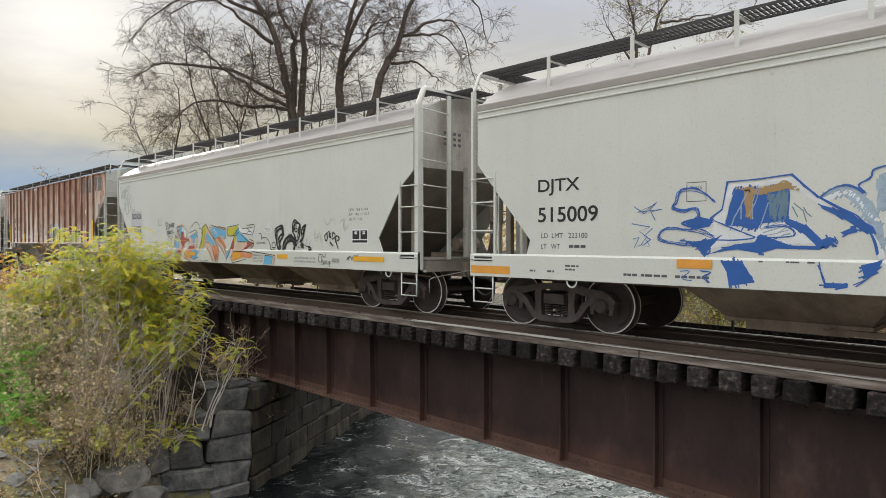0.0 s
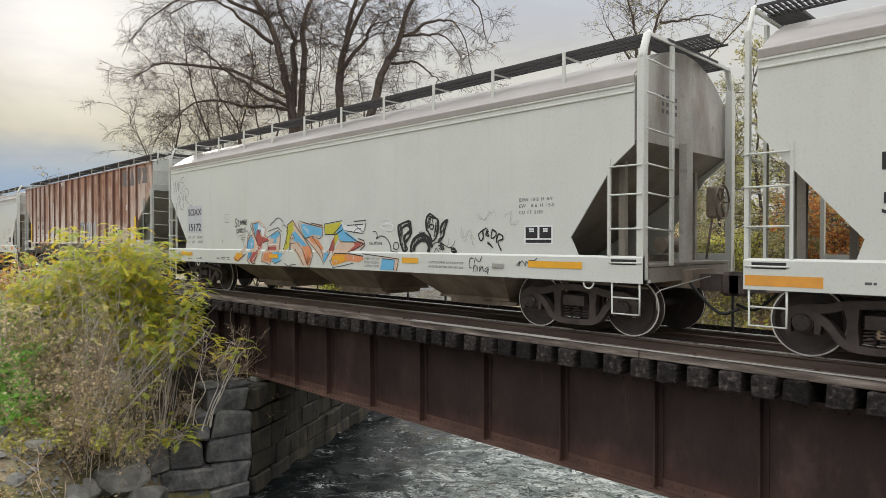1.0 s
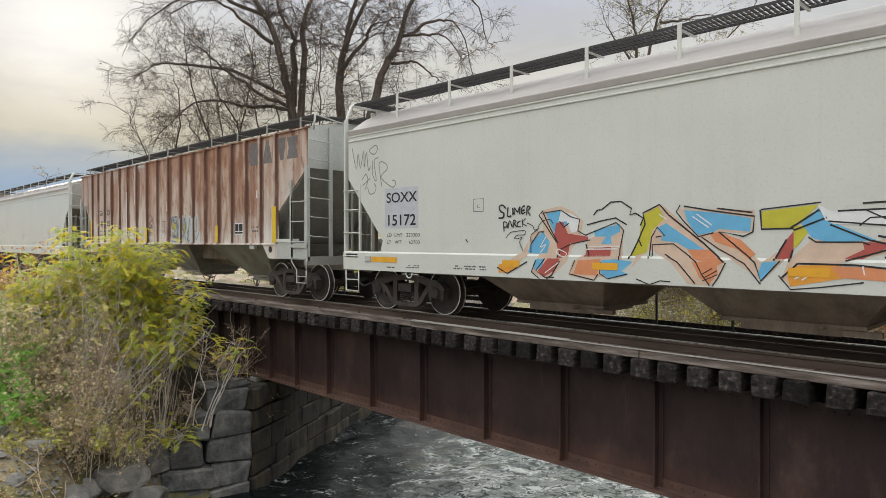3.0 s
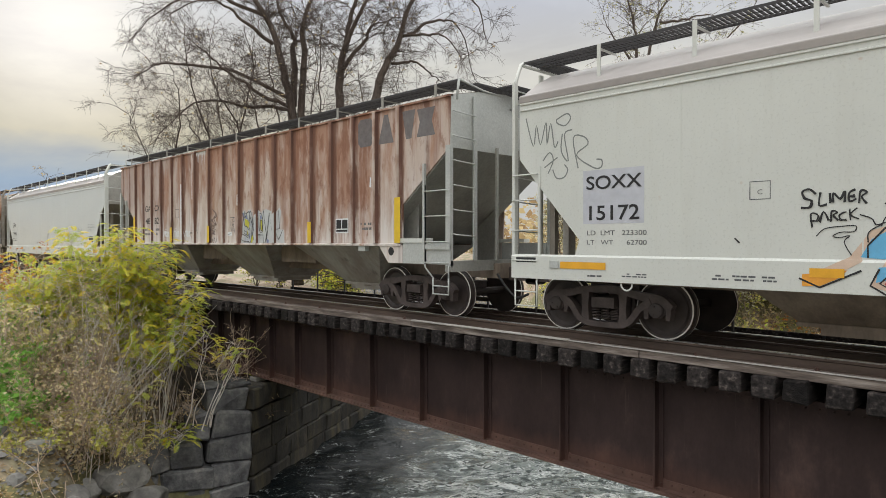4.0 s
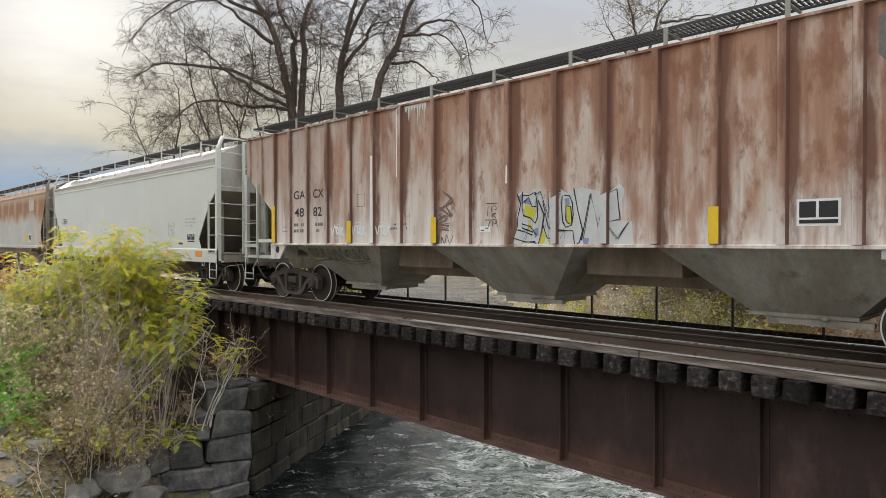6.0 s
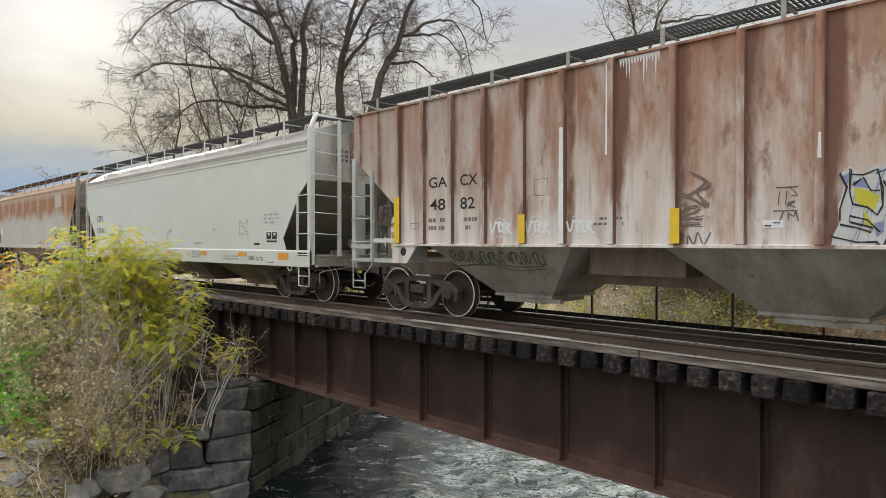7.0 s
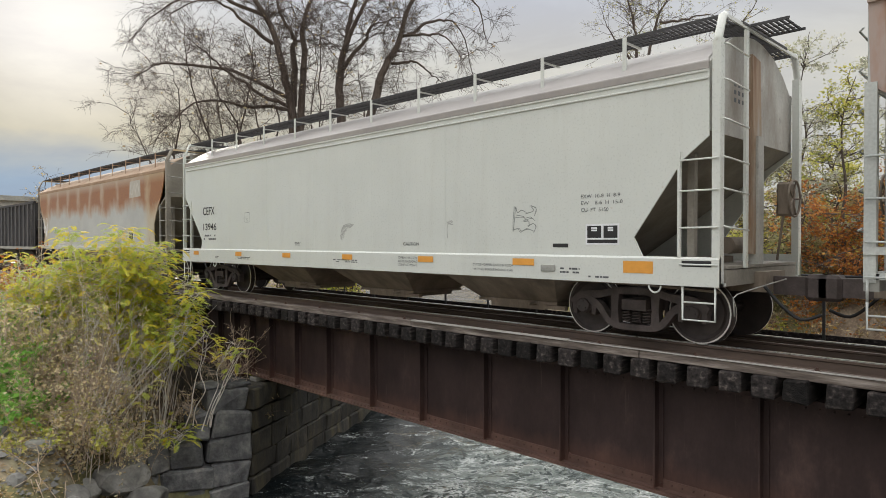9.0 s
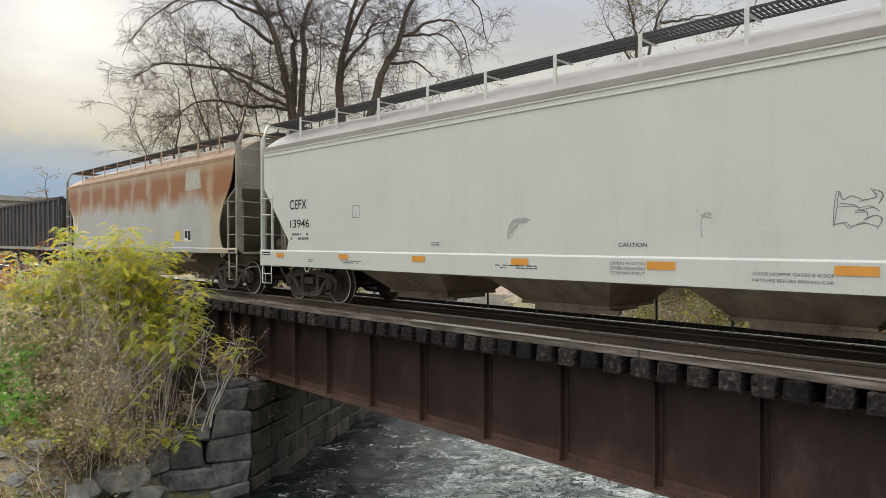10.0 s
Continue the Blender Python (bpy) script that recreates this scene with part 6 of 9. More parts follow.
shine += stroke(curve([(-10.22, 1.36), (-9.7, 1.37)]), 0.016)
shine += sketchy([(-5.75, 1.8), (-5.6, 1.72), (-5.42, 1.7), (-5.35, 1.78), (-5.5, 1.84), (-5.7, 1.82)], 0.022, r_, 3, 0.012)
shine += sketchy([(-5.72, 1.88), (-5.6, 1.92), (-5.55, 1.86), (-5.5, 1.92), (-5.42, 1.88)], 0.018, r_, 2, 0.012)
paint(car_b, "graffiti_hatching", shine, "chalk", 7)
scrawl += sketchy([(-6, 1.68), (-5.9, 1.68), (-5.84, 1.6), (-5.87, 1.53), (-5.74, 1.59), (-5.6, 1.57), (-5.49, 1.48), (-5.43, 1.37), (-5.42, 1.28)], 0.022, r_, 1, 0.005)
scrawl += sketchy([(-5.34, 1.42), (-5.29, 1.46), (-5.21, 1.44), (-5.19, 1.36), (-5.26, 1.31), (-5.34, 1.35), (-5.34, 1.42)], 0.024, r_, 1, 0.005)
scrawl += sketchy([(-5.43, 1.28), (-5.35, 1.27), (-5.18, 1.27)], 0.014, r_, 1, 0.005)
scrawl += sketchy([(-5.2, 1.78), (-5.08, 1.83), (-4.95, 1.86), (-4.84, 1.86), (-4.83, 1.79), (-4.8, 1.66), (-4.84, 1.57), (-4.92, 1.51), (-4.98, 1.42), (-4.94, 1.31), (-5.06, 1.29), (-5.12, 1.46), (-5.18, 1.65), (-5.2, 1.78)], 0.03, r_, 3, 0.014)
scrawl += sketchy([(-5.09, 1.74), (-4.99, 1.78), (-4.88, 1.79), (-4.86, 1.68), (-4.95, 1.62), (-5.01, 1.55), (-5.01, 1.44)], 0.035, r_, 3, 0.014)
scrawl += sketchy([(-4.84, 1.27), (-4.8, 1.42), (-4.68, 1.55), (-4.5, 1.61), (-4.35, 1.58), (-4.27, 1.48), (-4.24, 1.38)], 0.05, r_, 3, 0.014)
scrawl += sketchy([(-4.73, 1.29), (-4.7, 1.38), (-4.6, 1.48), (-4.46, 1.51), (-4.36, 1.46), (-4.32, 1.35), (-4.35, 1.29)], 0.05, r_, 3, 0.014)
scrawl += sketchy([(-4.37, 1.69), (-4.4, 1.85), (-4.32, 1.99), (-4.18, 1.93), (-4.07, 1.86), (-4.09, 1.7), (-4.14, 1.55), (-4.22, 1.48), (-4.29, 1.58), (-4.37, 1.69)], 0.03, r_, 3, 0.014)
scrawl += sketchy([(-4.28, 1.72), (-4.29, 1.78), (-4.24, 1.8), (-4.19, 1.77), (-4.21, 1.71), (-4.27, 1.7)], 0.03, r_, 1, 0.005)
scrawl += sketchy([(-4, 1.63), (-3.98, 1.77), (-3.84, 1.86), (-3.88, 1.7), (-3.93, 1.58), (-4.02, 1.51), (-4.06, 1.49)], 0.03, r_, 3, 0.014)
scrawl += sketchy([(-4.24, 1.38), (-4.14, 1.46), (-4.02, 1.46), (-3.91, 1.41), (-3.79, 1.36), (-3.65, 1.35), (-3.59, 1.29)], 0.016, r_, 2, 0.005)
scrawl += sketchy([(-3.99, 1.4), (-3.95, 1.41), (-3.92, 1.36), (-3.95, 1.33), (-3.99, 1.36)], 0.014, r_, 1, 0.005)
scrawl += sketchy([(-3.86, 1.38), (-3.8, 1.44), (-3.79, 1.53)], 0.008, r_, 1, 0.005)
scrawl += sketchy([(-3.77, 1.36), (-3.67, 1.42), (-3.63, 1.51)], 0.008, r_, 1, 0.005)
scrawl += sketchy([(-3.72, 1.34), (-3.63, 1.33), (-3.6, 1.28), (-3.7, 1.28), (-3.72, 1.34)], 0.02, r_, 1, 0.005)
scrawl += sketchy([(-4.16, 1.28), (-4.13, 1.36), (-4.05, 1.28)], 0.014, r_, 1, 0.005)
scrawl += sketchy([(-4.6, 1.65), (-4.52, 1.66), (-4.41, 1.64)], 0.014, r_, 1, 0.005)
scrawl += sketchy([(-3.07, 1.6), (-3, 1.65), (-2.88, 1.71)], 0.022, r_, 2, 0.005)
scrawl += sketchy([(-2.97, 1.68), (-2.95, 1.54), (-3.01, 1.49), (-3.06, 1.59)], 0.022, r_, 2, 0.005)
scrawl += sketchy([(-2.85, 1.69), (-2.89, 1.59), (-2.82, 1.57), (-2.86, 1.63), (-2.82, 1.65)], 0.022, r_, 2, 0.005)
scrawl += sketchy([(-2.75, 1.69), (-2.77, 1.54), (-2.69, 1.55), (-2.66, 1.63), (-2.75, 1.68)], 0.022, r_, 2, 0.005)
scrawl += sketchy([(-2.66, 1.46), (-2.62, 1.6), (-2.53, 1.58), (-2.52, 1.51), (-2.62, 1.47), (-2.54, 1.32)], 0.022, r_, 2, 0.005)
scrawl += sketchy([(-2.85, 1.46), (-2.73, 1.38)], 0.022, r_, 2, 0.005)
scrawl += sketchy([(-3.15, 1.18), (-3.23, 1.17), (-3.25, 1.04), (-3.18, 1.02)], 0.014, r_, 1, 0.005)
scrawl += sketchy([(-3.12, 1.15), (-3.17, 0.94)], 0.014, r_, 1, 0.005)
scrawl += sketchy([(-3.15, 1.02), (-3.09, 1.07), (-3.1, 0.94)], 0.014, r_, 1, 0.005)
scrawl += sketchy([(-3.05, 1.04), (-3.07, 0.95)], 0.014, r_, 1, 0.005)
scrawl += sketchy([(-3, 1.06), (-3.01, 0.95), (-2.95, 1.06), (-2.92, 0.95)], 0.014, r_, 1, 0.005)
scrawl += sketchy([(-2.81, 1.04), (-2.88, 1), (-2.86, 0.96), (-2.81, 1.02), (-2.83, 0.91)], 0.014, r_, 1, 0.005)
scrawl += sketchy([(-3.11, 1.19), (-3.06, 1.14), (-3, 1.14), (-2.95, 1.21)], 0.014, r_, 1, 0.005)
scrawl += sketchy([(-2.2, 1.08), (-2.12, 1.14), (-2.15, 1.07), (-2.07, 1.15), (-2.01, 1.08), (-1.99, 1.16), (-1.92, 1.1), (-1.91, 1.17), (-1.8, 1.16), (-1.87, 1.12), (-1.77, 1.21)], 0.016, r_, 1, 0.005)
scrawl += scrub([(-4.84, 1.28), (-4.78, 1.45), (-4.62, 1.58), (-4.4, 1.6), (-4.26, 1.46), (-4.34, 1.45), (-4.5, 1.52), (-4.65, 1.46), (-4.72, 1.28)], 0.022, 0.03, 60, r_, 0.03)
scrawl += scrub([(-4.37, 1.72), (-4.39, 1.86), (-4.31, 1.97), (-4.2, 1.92), (-4.26, 1.78)], 0.022, 0.035, 70, r_, 0.03)
scrawl += scrub([(-4.16, 1.85), (-4.09, 1.84), (-4.1, 1.7), (-4.2, 1.52), (-4.2, 1.66)], 0.022, 0.03, 75, r_, 0.03)
scrawl += scrub([(-3.98, 1.76), (-3.86, 1.83), (-3.9, 1.68), (-4, 1.6)], 0.022, 0.03, 60, r_, 0.03)
scrawl += scrub([(-5.2, 1.76), (-5.08, 1.82), (-5.06, 1.5), (-5, 1.3), (-5.08, 1.3)], 0.022, 0.035, 85, r_, 0.03)
scrawl += scrub([(-3.72, 1.34), (-3.62, 1.33), (-3.6, 1.28), (-3.7, 1.28)], 0.022, 0.016, 10, r_, 0.03)
scrawl += scrub([(-4.05, 1.44), (-3.92, 1.4), (-3.92, 1.33), (-4.02, 1.33)], 0.022, 0.025, 30, r_, 0.03)
scrawl += sketchy([(-11.8, 2.03), (-11.86, 2.09), (-11.94, 2.06), (-11.91, 1.99), (-11.84, 1.95), (-11.86, 1.88), (-11.96, 1.88)], 0.02, r_, 2, 0.006)
scrawl += sketchy([(-11.75, 2.05), (-11.76, 1.9), (-11.68, 1.91)], 0.02, r_, 2, 0.006)
scrawl += sketchy([(-11.65, 2.03), (-11.65, 1.92)], 0.02, r_, 2, 0.006)
scrawl += sketchy([(-11.61, 1.93), (-11.61, 2.03), (-11.54, 1.97), (-11.5, 2.05), (-11.5, 1.92)], 0.02, r_, 2, 0.006)
scrawl += sketchy([(-11.39, 2.05), (-11.45, 2.03), (-11.45, 1.94), (-11.38, 1.95)], 0.02, r_, 2, 0.006)
scrawl += sketchy([(-11.45, 1.99), (-11.4, 1.99)], 0.02, r_, 2, 0.006)
scrawl += sketchy([(-11.36, 1.92), (-11.35, 2.04), (-11.29, 2.03), (-11.34, 1.97), (-11.28, 1.9)], 0.02, r_, 2, 0.006)
scrawl += sketchy([(-11.84, 1.64), (-11.85, 1.79), (-11.77, 1.79), (-11.78, 1.72), (-11.84, 1.72)], 0.014, r_, 2, 0.006)
scrawl += sketchy([(-11.75, 1.7), (-11.71, 1.82), (-11.66, 1.72)], 0.014, r_, 2, 0.006)
scrawl += sketchy([(-11.64, 1.71), (-11.63, 1.82), (-11.57, 1.81), (-11.62, 1.77), (-11.56, 1.72)], 0.014, r_, 2, 0.006)
scrawl += sketchy([(-11.5, 1.82), (-11.55, 1.78), (-11.54, 1.72), (-11.48, 1.73)], 0.014, r_, 2, 0.006)
scrawl += sketchy([(-11.45, 1.84), (-11.44, 1.71)], 0.014, r_, 2, 0.006)
scrawl += sketchy([(-11.38, 1.85), (-11.44, 1.78), (-11.36, 1.73)], 0.014, r_, 2, 0.006)
scrawl += sketchy([(-11.79, 1.54), (-11.7, 1.62), (-11.54, 1.65), (-11.39, 1.65), (-11.41, 1.59), (-11.54, 1.59), (-11.62, 1.54), (-11.54, 1.52), (-11.44, 1.54), (-11.5, 1.46), (-11.43, 1.32)], 0.013, r_, 1, 0.004)
scrawl += sketchy([(-11.35, 1.78), (-11.24, 1.73), (-11.19, 1.66), (-11.1, 1.69)], 0.013, r_, 1, 0.004)
scrawl += sketchy([(-11.14, 1.65), (-11.11, 1.74), (-11.01, 1.81), (-10.9, 1.82), (-10.83, 1.75)], 0.013, r_, 1, 0.004)
scrawl += sketchy([(-11.27, 1.46), (-11.26, 1.58), (-11.14, 1.66)], 0.013, r_, 1, 0.004)
scrawl += stroke([(-12.72, 1.52), (-12.66, 1.46)], 0.02)
paint(car_b, "graffiti_tag", scrawl, "black", 8)
paint(car_b, "graffiti_tag", sketchy([(-3.5, 1.7), (-3.4, 1.5), (-3.3, 1.65), (-3.2, 1.45)], 0.008, r_, 3, 0.04) + sketchy([(-3.1, 1.95), (-2.95, 1.85), (-2.8, 1.98), (-2.7, 1.9)], 0.007, r_, 3, 0.03) + sketchy([(-2.5, 1.9), (-2.3, 1.95), (-2.35, 1.75), (-2.2, 1.8)], 0.006, r_, 3, 0.03), "pencil", 1)
part("card_holder", Mesher().block(-2.78, -2.53, -1.655, -1.6315, 1.03, 1.11, 0.006), M["steel_grey"], car_b)
wire = []
wire += stroke(curve([(-16.06, 3.48), (-15.91, 3.01), (-15.85, 3.34), (-15.77, 3.02), (-15.66, 3.37), (-15.64, 3.02), (-15.57, 3.34), (-15.5, 2.96), (-15.43, 3.04)]), 0.021)
wire += stroke(curve([(-15.46, 3.38), (-15.27, 3.45), (-15.2, 3.37), (-15.3, 3.27), (-15.44, 3.32), (-15.46, 3.38)]), 0.021)
wire += stroke(curve([(-15.35, 3.15), (-15.37, 2.88), (-15.24, 2.72), (-15.31, 3.13), (-15.17, 3.19)]), 0.021)
wire += stroke(curve([(-15.06, 2.59), (-15.15, 3.06), (-14.96, 3.06), (-14.89, 2.94), (-15.09, 2.79), (-14.79, 2.58), (-14.66, 2.58), (-14.65, 2.68), (-14.74, 2.7)]), 0.021)
wire += stroke(curve([(-15.72, 2.76), (-15.59, 2.88), (-15.52, 2.75), (-15.62, 2.55)]), 0.021)
wire += stroke(curve([(-15.69, 2.65), (-15.44, 2.79)]), 0.021)
wire += stroke(curve([(-15.53, 2.61), (-15.46, 2.47), (-15.32, 2.47), (-15.25, 2.58), (-15.31, 2.67)]), 0.021)
paint(car_b, "graffiti_tag", wire, "tag_grey", 1)

part("card_holder", Mesher().block(-15.62, -15.45, -1.655, -1.6315, 1.06, 1.18, 0.006), M["grey"], car_b)

# -- clean white hopper --
SHIFT[0] = 0.0
car_c = hopper_car(-22.3, 16.4, "clean pale grey covered hopper car with orange reflectors", M["white"], CUT_F, CUT_R, roof_mat=M["roof_dust"])
letters(car_c, "CEFX", -15.04, -14.3, 2.24, 2.47, M["black"])
letters(car_c, "13946", -15.02, -14.19, 1.80, 2.0, M["black"])
framed(car_c, -12.54, -12.3, 1.99, 2.24)
letters(car_c, "C", -12.45, -12.39, 2.03, 2.09, M["faded"])
letters(car_c, "CAUTION", -6.18, -5.73, 1.40, 1.46, M["black"], bold=0.008)
for i, w_ in enumerate(("OPEN HATCH", "BEFORE UNLOADING", "COMPARTMENT")):
    letters(car_c, w_, -6.3, -5.75, 1.14 - 0.07 * i, 1.185 - 0.07 * i, M["faded"], SILL_Y)
letters(car_c, "CLOSE HOPPER GATES & ROOF", -4.3, -3.4, 1.06, 1.10, M["faded"], SILL_Y)
letters(car_c, "HATCHES BEFORE MOVING CAR", -4.3, -3.4, 0.98, 1.02, M["faded"], SILL_Y)
letters(car_c, "EXW  10-8  H  8-9", -2.1, -1.44, 2.13, 2.185, M["faded"])
letters(car_c, "EW    8-6  H  15-0", -2.1, -1.4, 2.03, 2.085, M["faded"])
letters(car_c, "CU  FT  5150", -2.1, -1.63, 1.925, 1.98, M["faded"])
data_panel(car_c, -2.02, 1.43)
sill_marks(car_c, 16.4, [(-15.6, 0.34), (-13.0, 0.34), (-10.6, 0.36), (-8.15, 0.36), (-5.72, 0.42), (-3.4, 0.44)], "orange", 1.09, 1.20)
paint(car_c, "reflector", [rect(-1.37, -0.91, 1.03, 1.20)], "orange", 3)
paint(car_c, "stencil", bars(-15.0, -14.2, 1.5, 1.7, 2, 5) + bars(-10.1, -9.85, 1.38, 1.47, 3, 3, 1.0) + bars(-8.5, -7.6, 1.02, 1.1, 2, 6) + bars(-12.9, -12.2, 1.0, 1.08, 2, 8) + bars(-14.2, -13.9, 1.0, 1.08, 2, 4), "faded", 1)
part("end_plate", Mesher().ext([(-0.30, 1.3), (0.06, 1.3), (0.02, 2.9), (-0.05, 4.1), (-0.36, 4.15), (-0.30, 2.8)], 0, -0.150, -0.06), M["end_rust"], car_c, "rust-streaked plate on the car end")
part("card_holder", Mesher().block(-2.82, -2.55, -1.655, -1.6315, 1.01, 1.11, 0.006), M["steel_grey"], car_c)
paint(car_c, "stencil_panel", [rect(-2.62, -2.33, 1.385, 1.445)], "black", 1)
paint(car_c, "stencil", bars(-2.46, -2.1, 0.98, 1.09, 2, 31) + bars(-1.95, -1.55, 0.93, 0.98, 1, 32), "faded", 1)
smudge, doodle = [], []
r_ = random.Random(12)
smudge += scrub([(-8.22, 1.72), (-8.12, 1.84), (-7.8, 1.85), (-7.84, 1.80), (-8.02, 1.76), (-8.1, 1.66), (-8.18, 1.52), (-8.24, 1.6)], 0.022, 0.022, 30, r_, 0.05)
smudge += sketchy([(-8.22, 1.52), (-8.24, 1.66), (-8.14, 1.8), (-7.95, 1.83), (-7.8, 1.83)], 0.016, r_, 3, 0.012)
smudge += sketchy([(-4.95, 1.55), (-4.98, 1.7), (-4.92, 1.84), (-4.84, 1.83)], 0.012, r_, 2, 0.01) + scrub([(-4.97, 1.78), (-4.84, 1.78), (-4.84, 1.85), (-4.95, 1.85)], 0.016, 0.02, 10, r_, 0.03)
for pts in ([(-3.42, 1.66), (-3.40, 1.85), (-3.38, 2.05), (-3.32, 1.95), (-3.24, 2.0), (-3.15, 1.94)], [(-3.15, 1.94), (-3.0, 1.96), (-3.05, 2.06), (-2.95, 2.0), (-2.98, 1.9)], [(-3.36, 1.9), (-3.2, 1.88), (-3.16, 1.84), (-3.05, 1.86), (-2.96, 1.8)], [(-3.42, 1.66), (-3.3, 1.7), (-3.25, 1.64), (-3.12, 1.68), (-3.0, 1.63)], [(-3.0, 1.63), (-2.95, 1.72), (-3.02, 1.75), (-3.12, 1.72)], [(-3.2, 1.8), (-3.1, 1.82), (-3.08, 1.75)]):
    doodle += sketchy(pts, 0.009, r_, 2, 0.012)
paint(car_c, "smudge", smudge, "pencil", 1)
paint(car_c, "graffiti_tag", doodle, "tag_grey", 1)

# -- rust-capped hopper with rounded end cut-outs --
arc_f = curve([(-0.22, 3.83), (-0.28, 3.4), (-0.5, 2.95), (-0.85, 2.5), (-1.05, 2.1), (-1.1, 1.8), (-1.04, 1.5), (-0.92, 1.29)], 3)
car_r = hopper_car(-39.95, 15.6, "covered hopper car with orange rust over faded grey paint", M["capped"], arc_f, [(-x * -1, z) for x, z in arc_f], (1.15, 1.30), M["rust_roof"], end_mat=M["slope"], beads=False)
paint(car_r, "painted_patch", [[(-3.32, 3.02), (-2.25, 3.04), (-2.28, 3.62), (-3.28, 3.60)]], "old_patch", 1, sill=None)
paint(car_r, "emblem", sketchy([(-3.15, 3.5), (-3.2, 3.2), (-3.0, 3.15), (-2.95, 3.35), (-2.8, 3.5), (-2.75, 3.2), (-2.55, 3.5), (-2.4, 3.2)], 0.06, random.Random(3), 1, 0.01), "capped_pale", 2, sill=None)
paint(car_r, "stencil_panel", [rect(-3.42, -2.92, 1.48, 1.84)], "chalk", 1, sill=None)
paint(car_r, "stencil_panel", [rect(-3.38, -3.18, 1.58, 1.81), rect(-3.15, -2.96, 1.52, 1.81)], "black", 2, sill=None)
paint(car_r, "graffiti_tag", sketchy([(-14.6, 2.6), (-14.5, 1.9), (-14.3, 2.2), (-14.2, 1.7), (-14.0, 2.3), (-14.1, 2.6)], 0.05, random.Random(4), 3, 0.05), "chalk", 1, sill=None)
paint(car_r, "reflector", [rect(-4.1, -3.7, 1.5, 1.8)], "yellow", 1, sill=None)


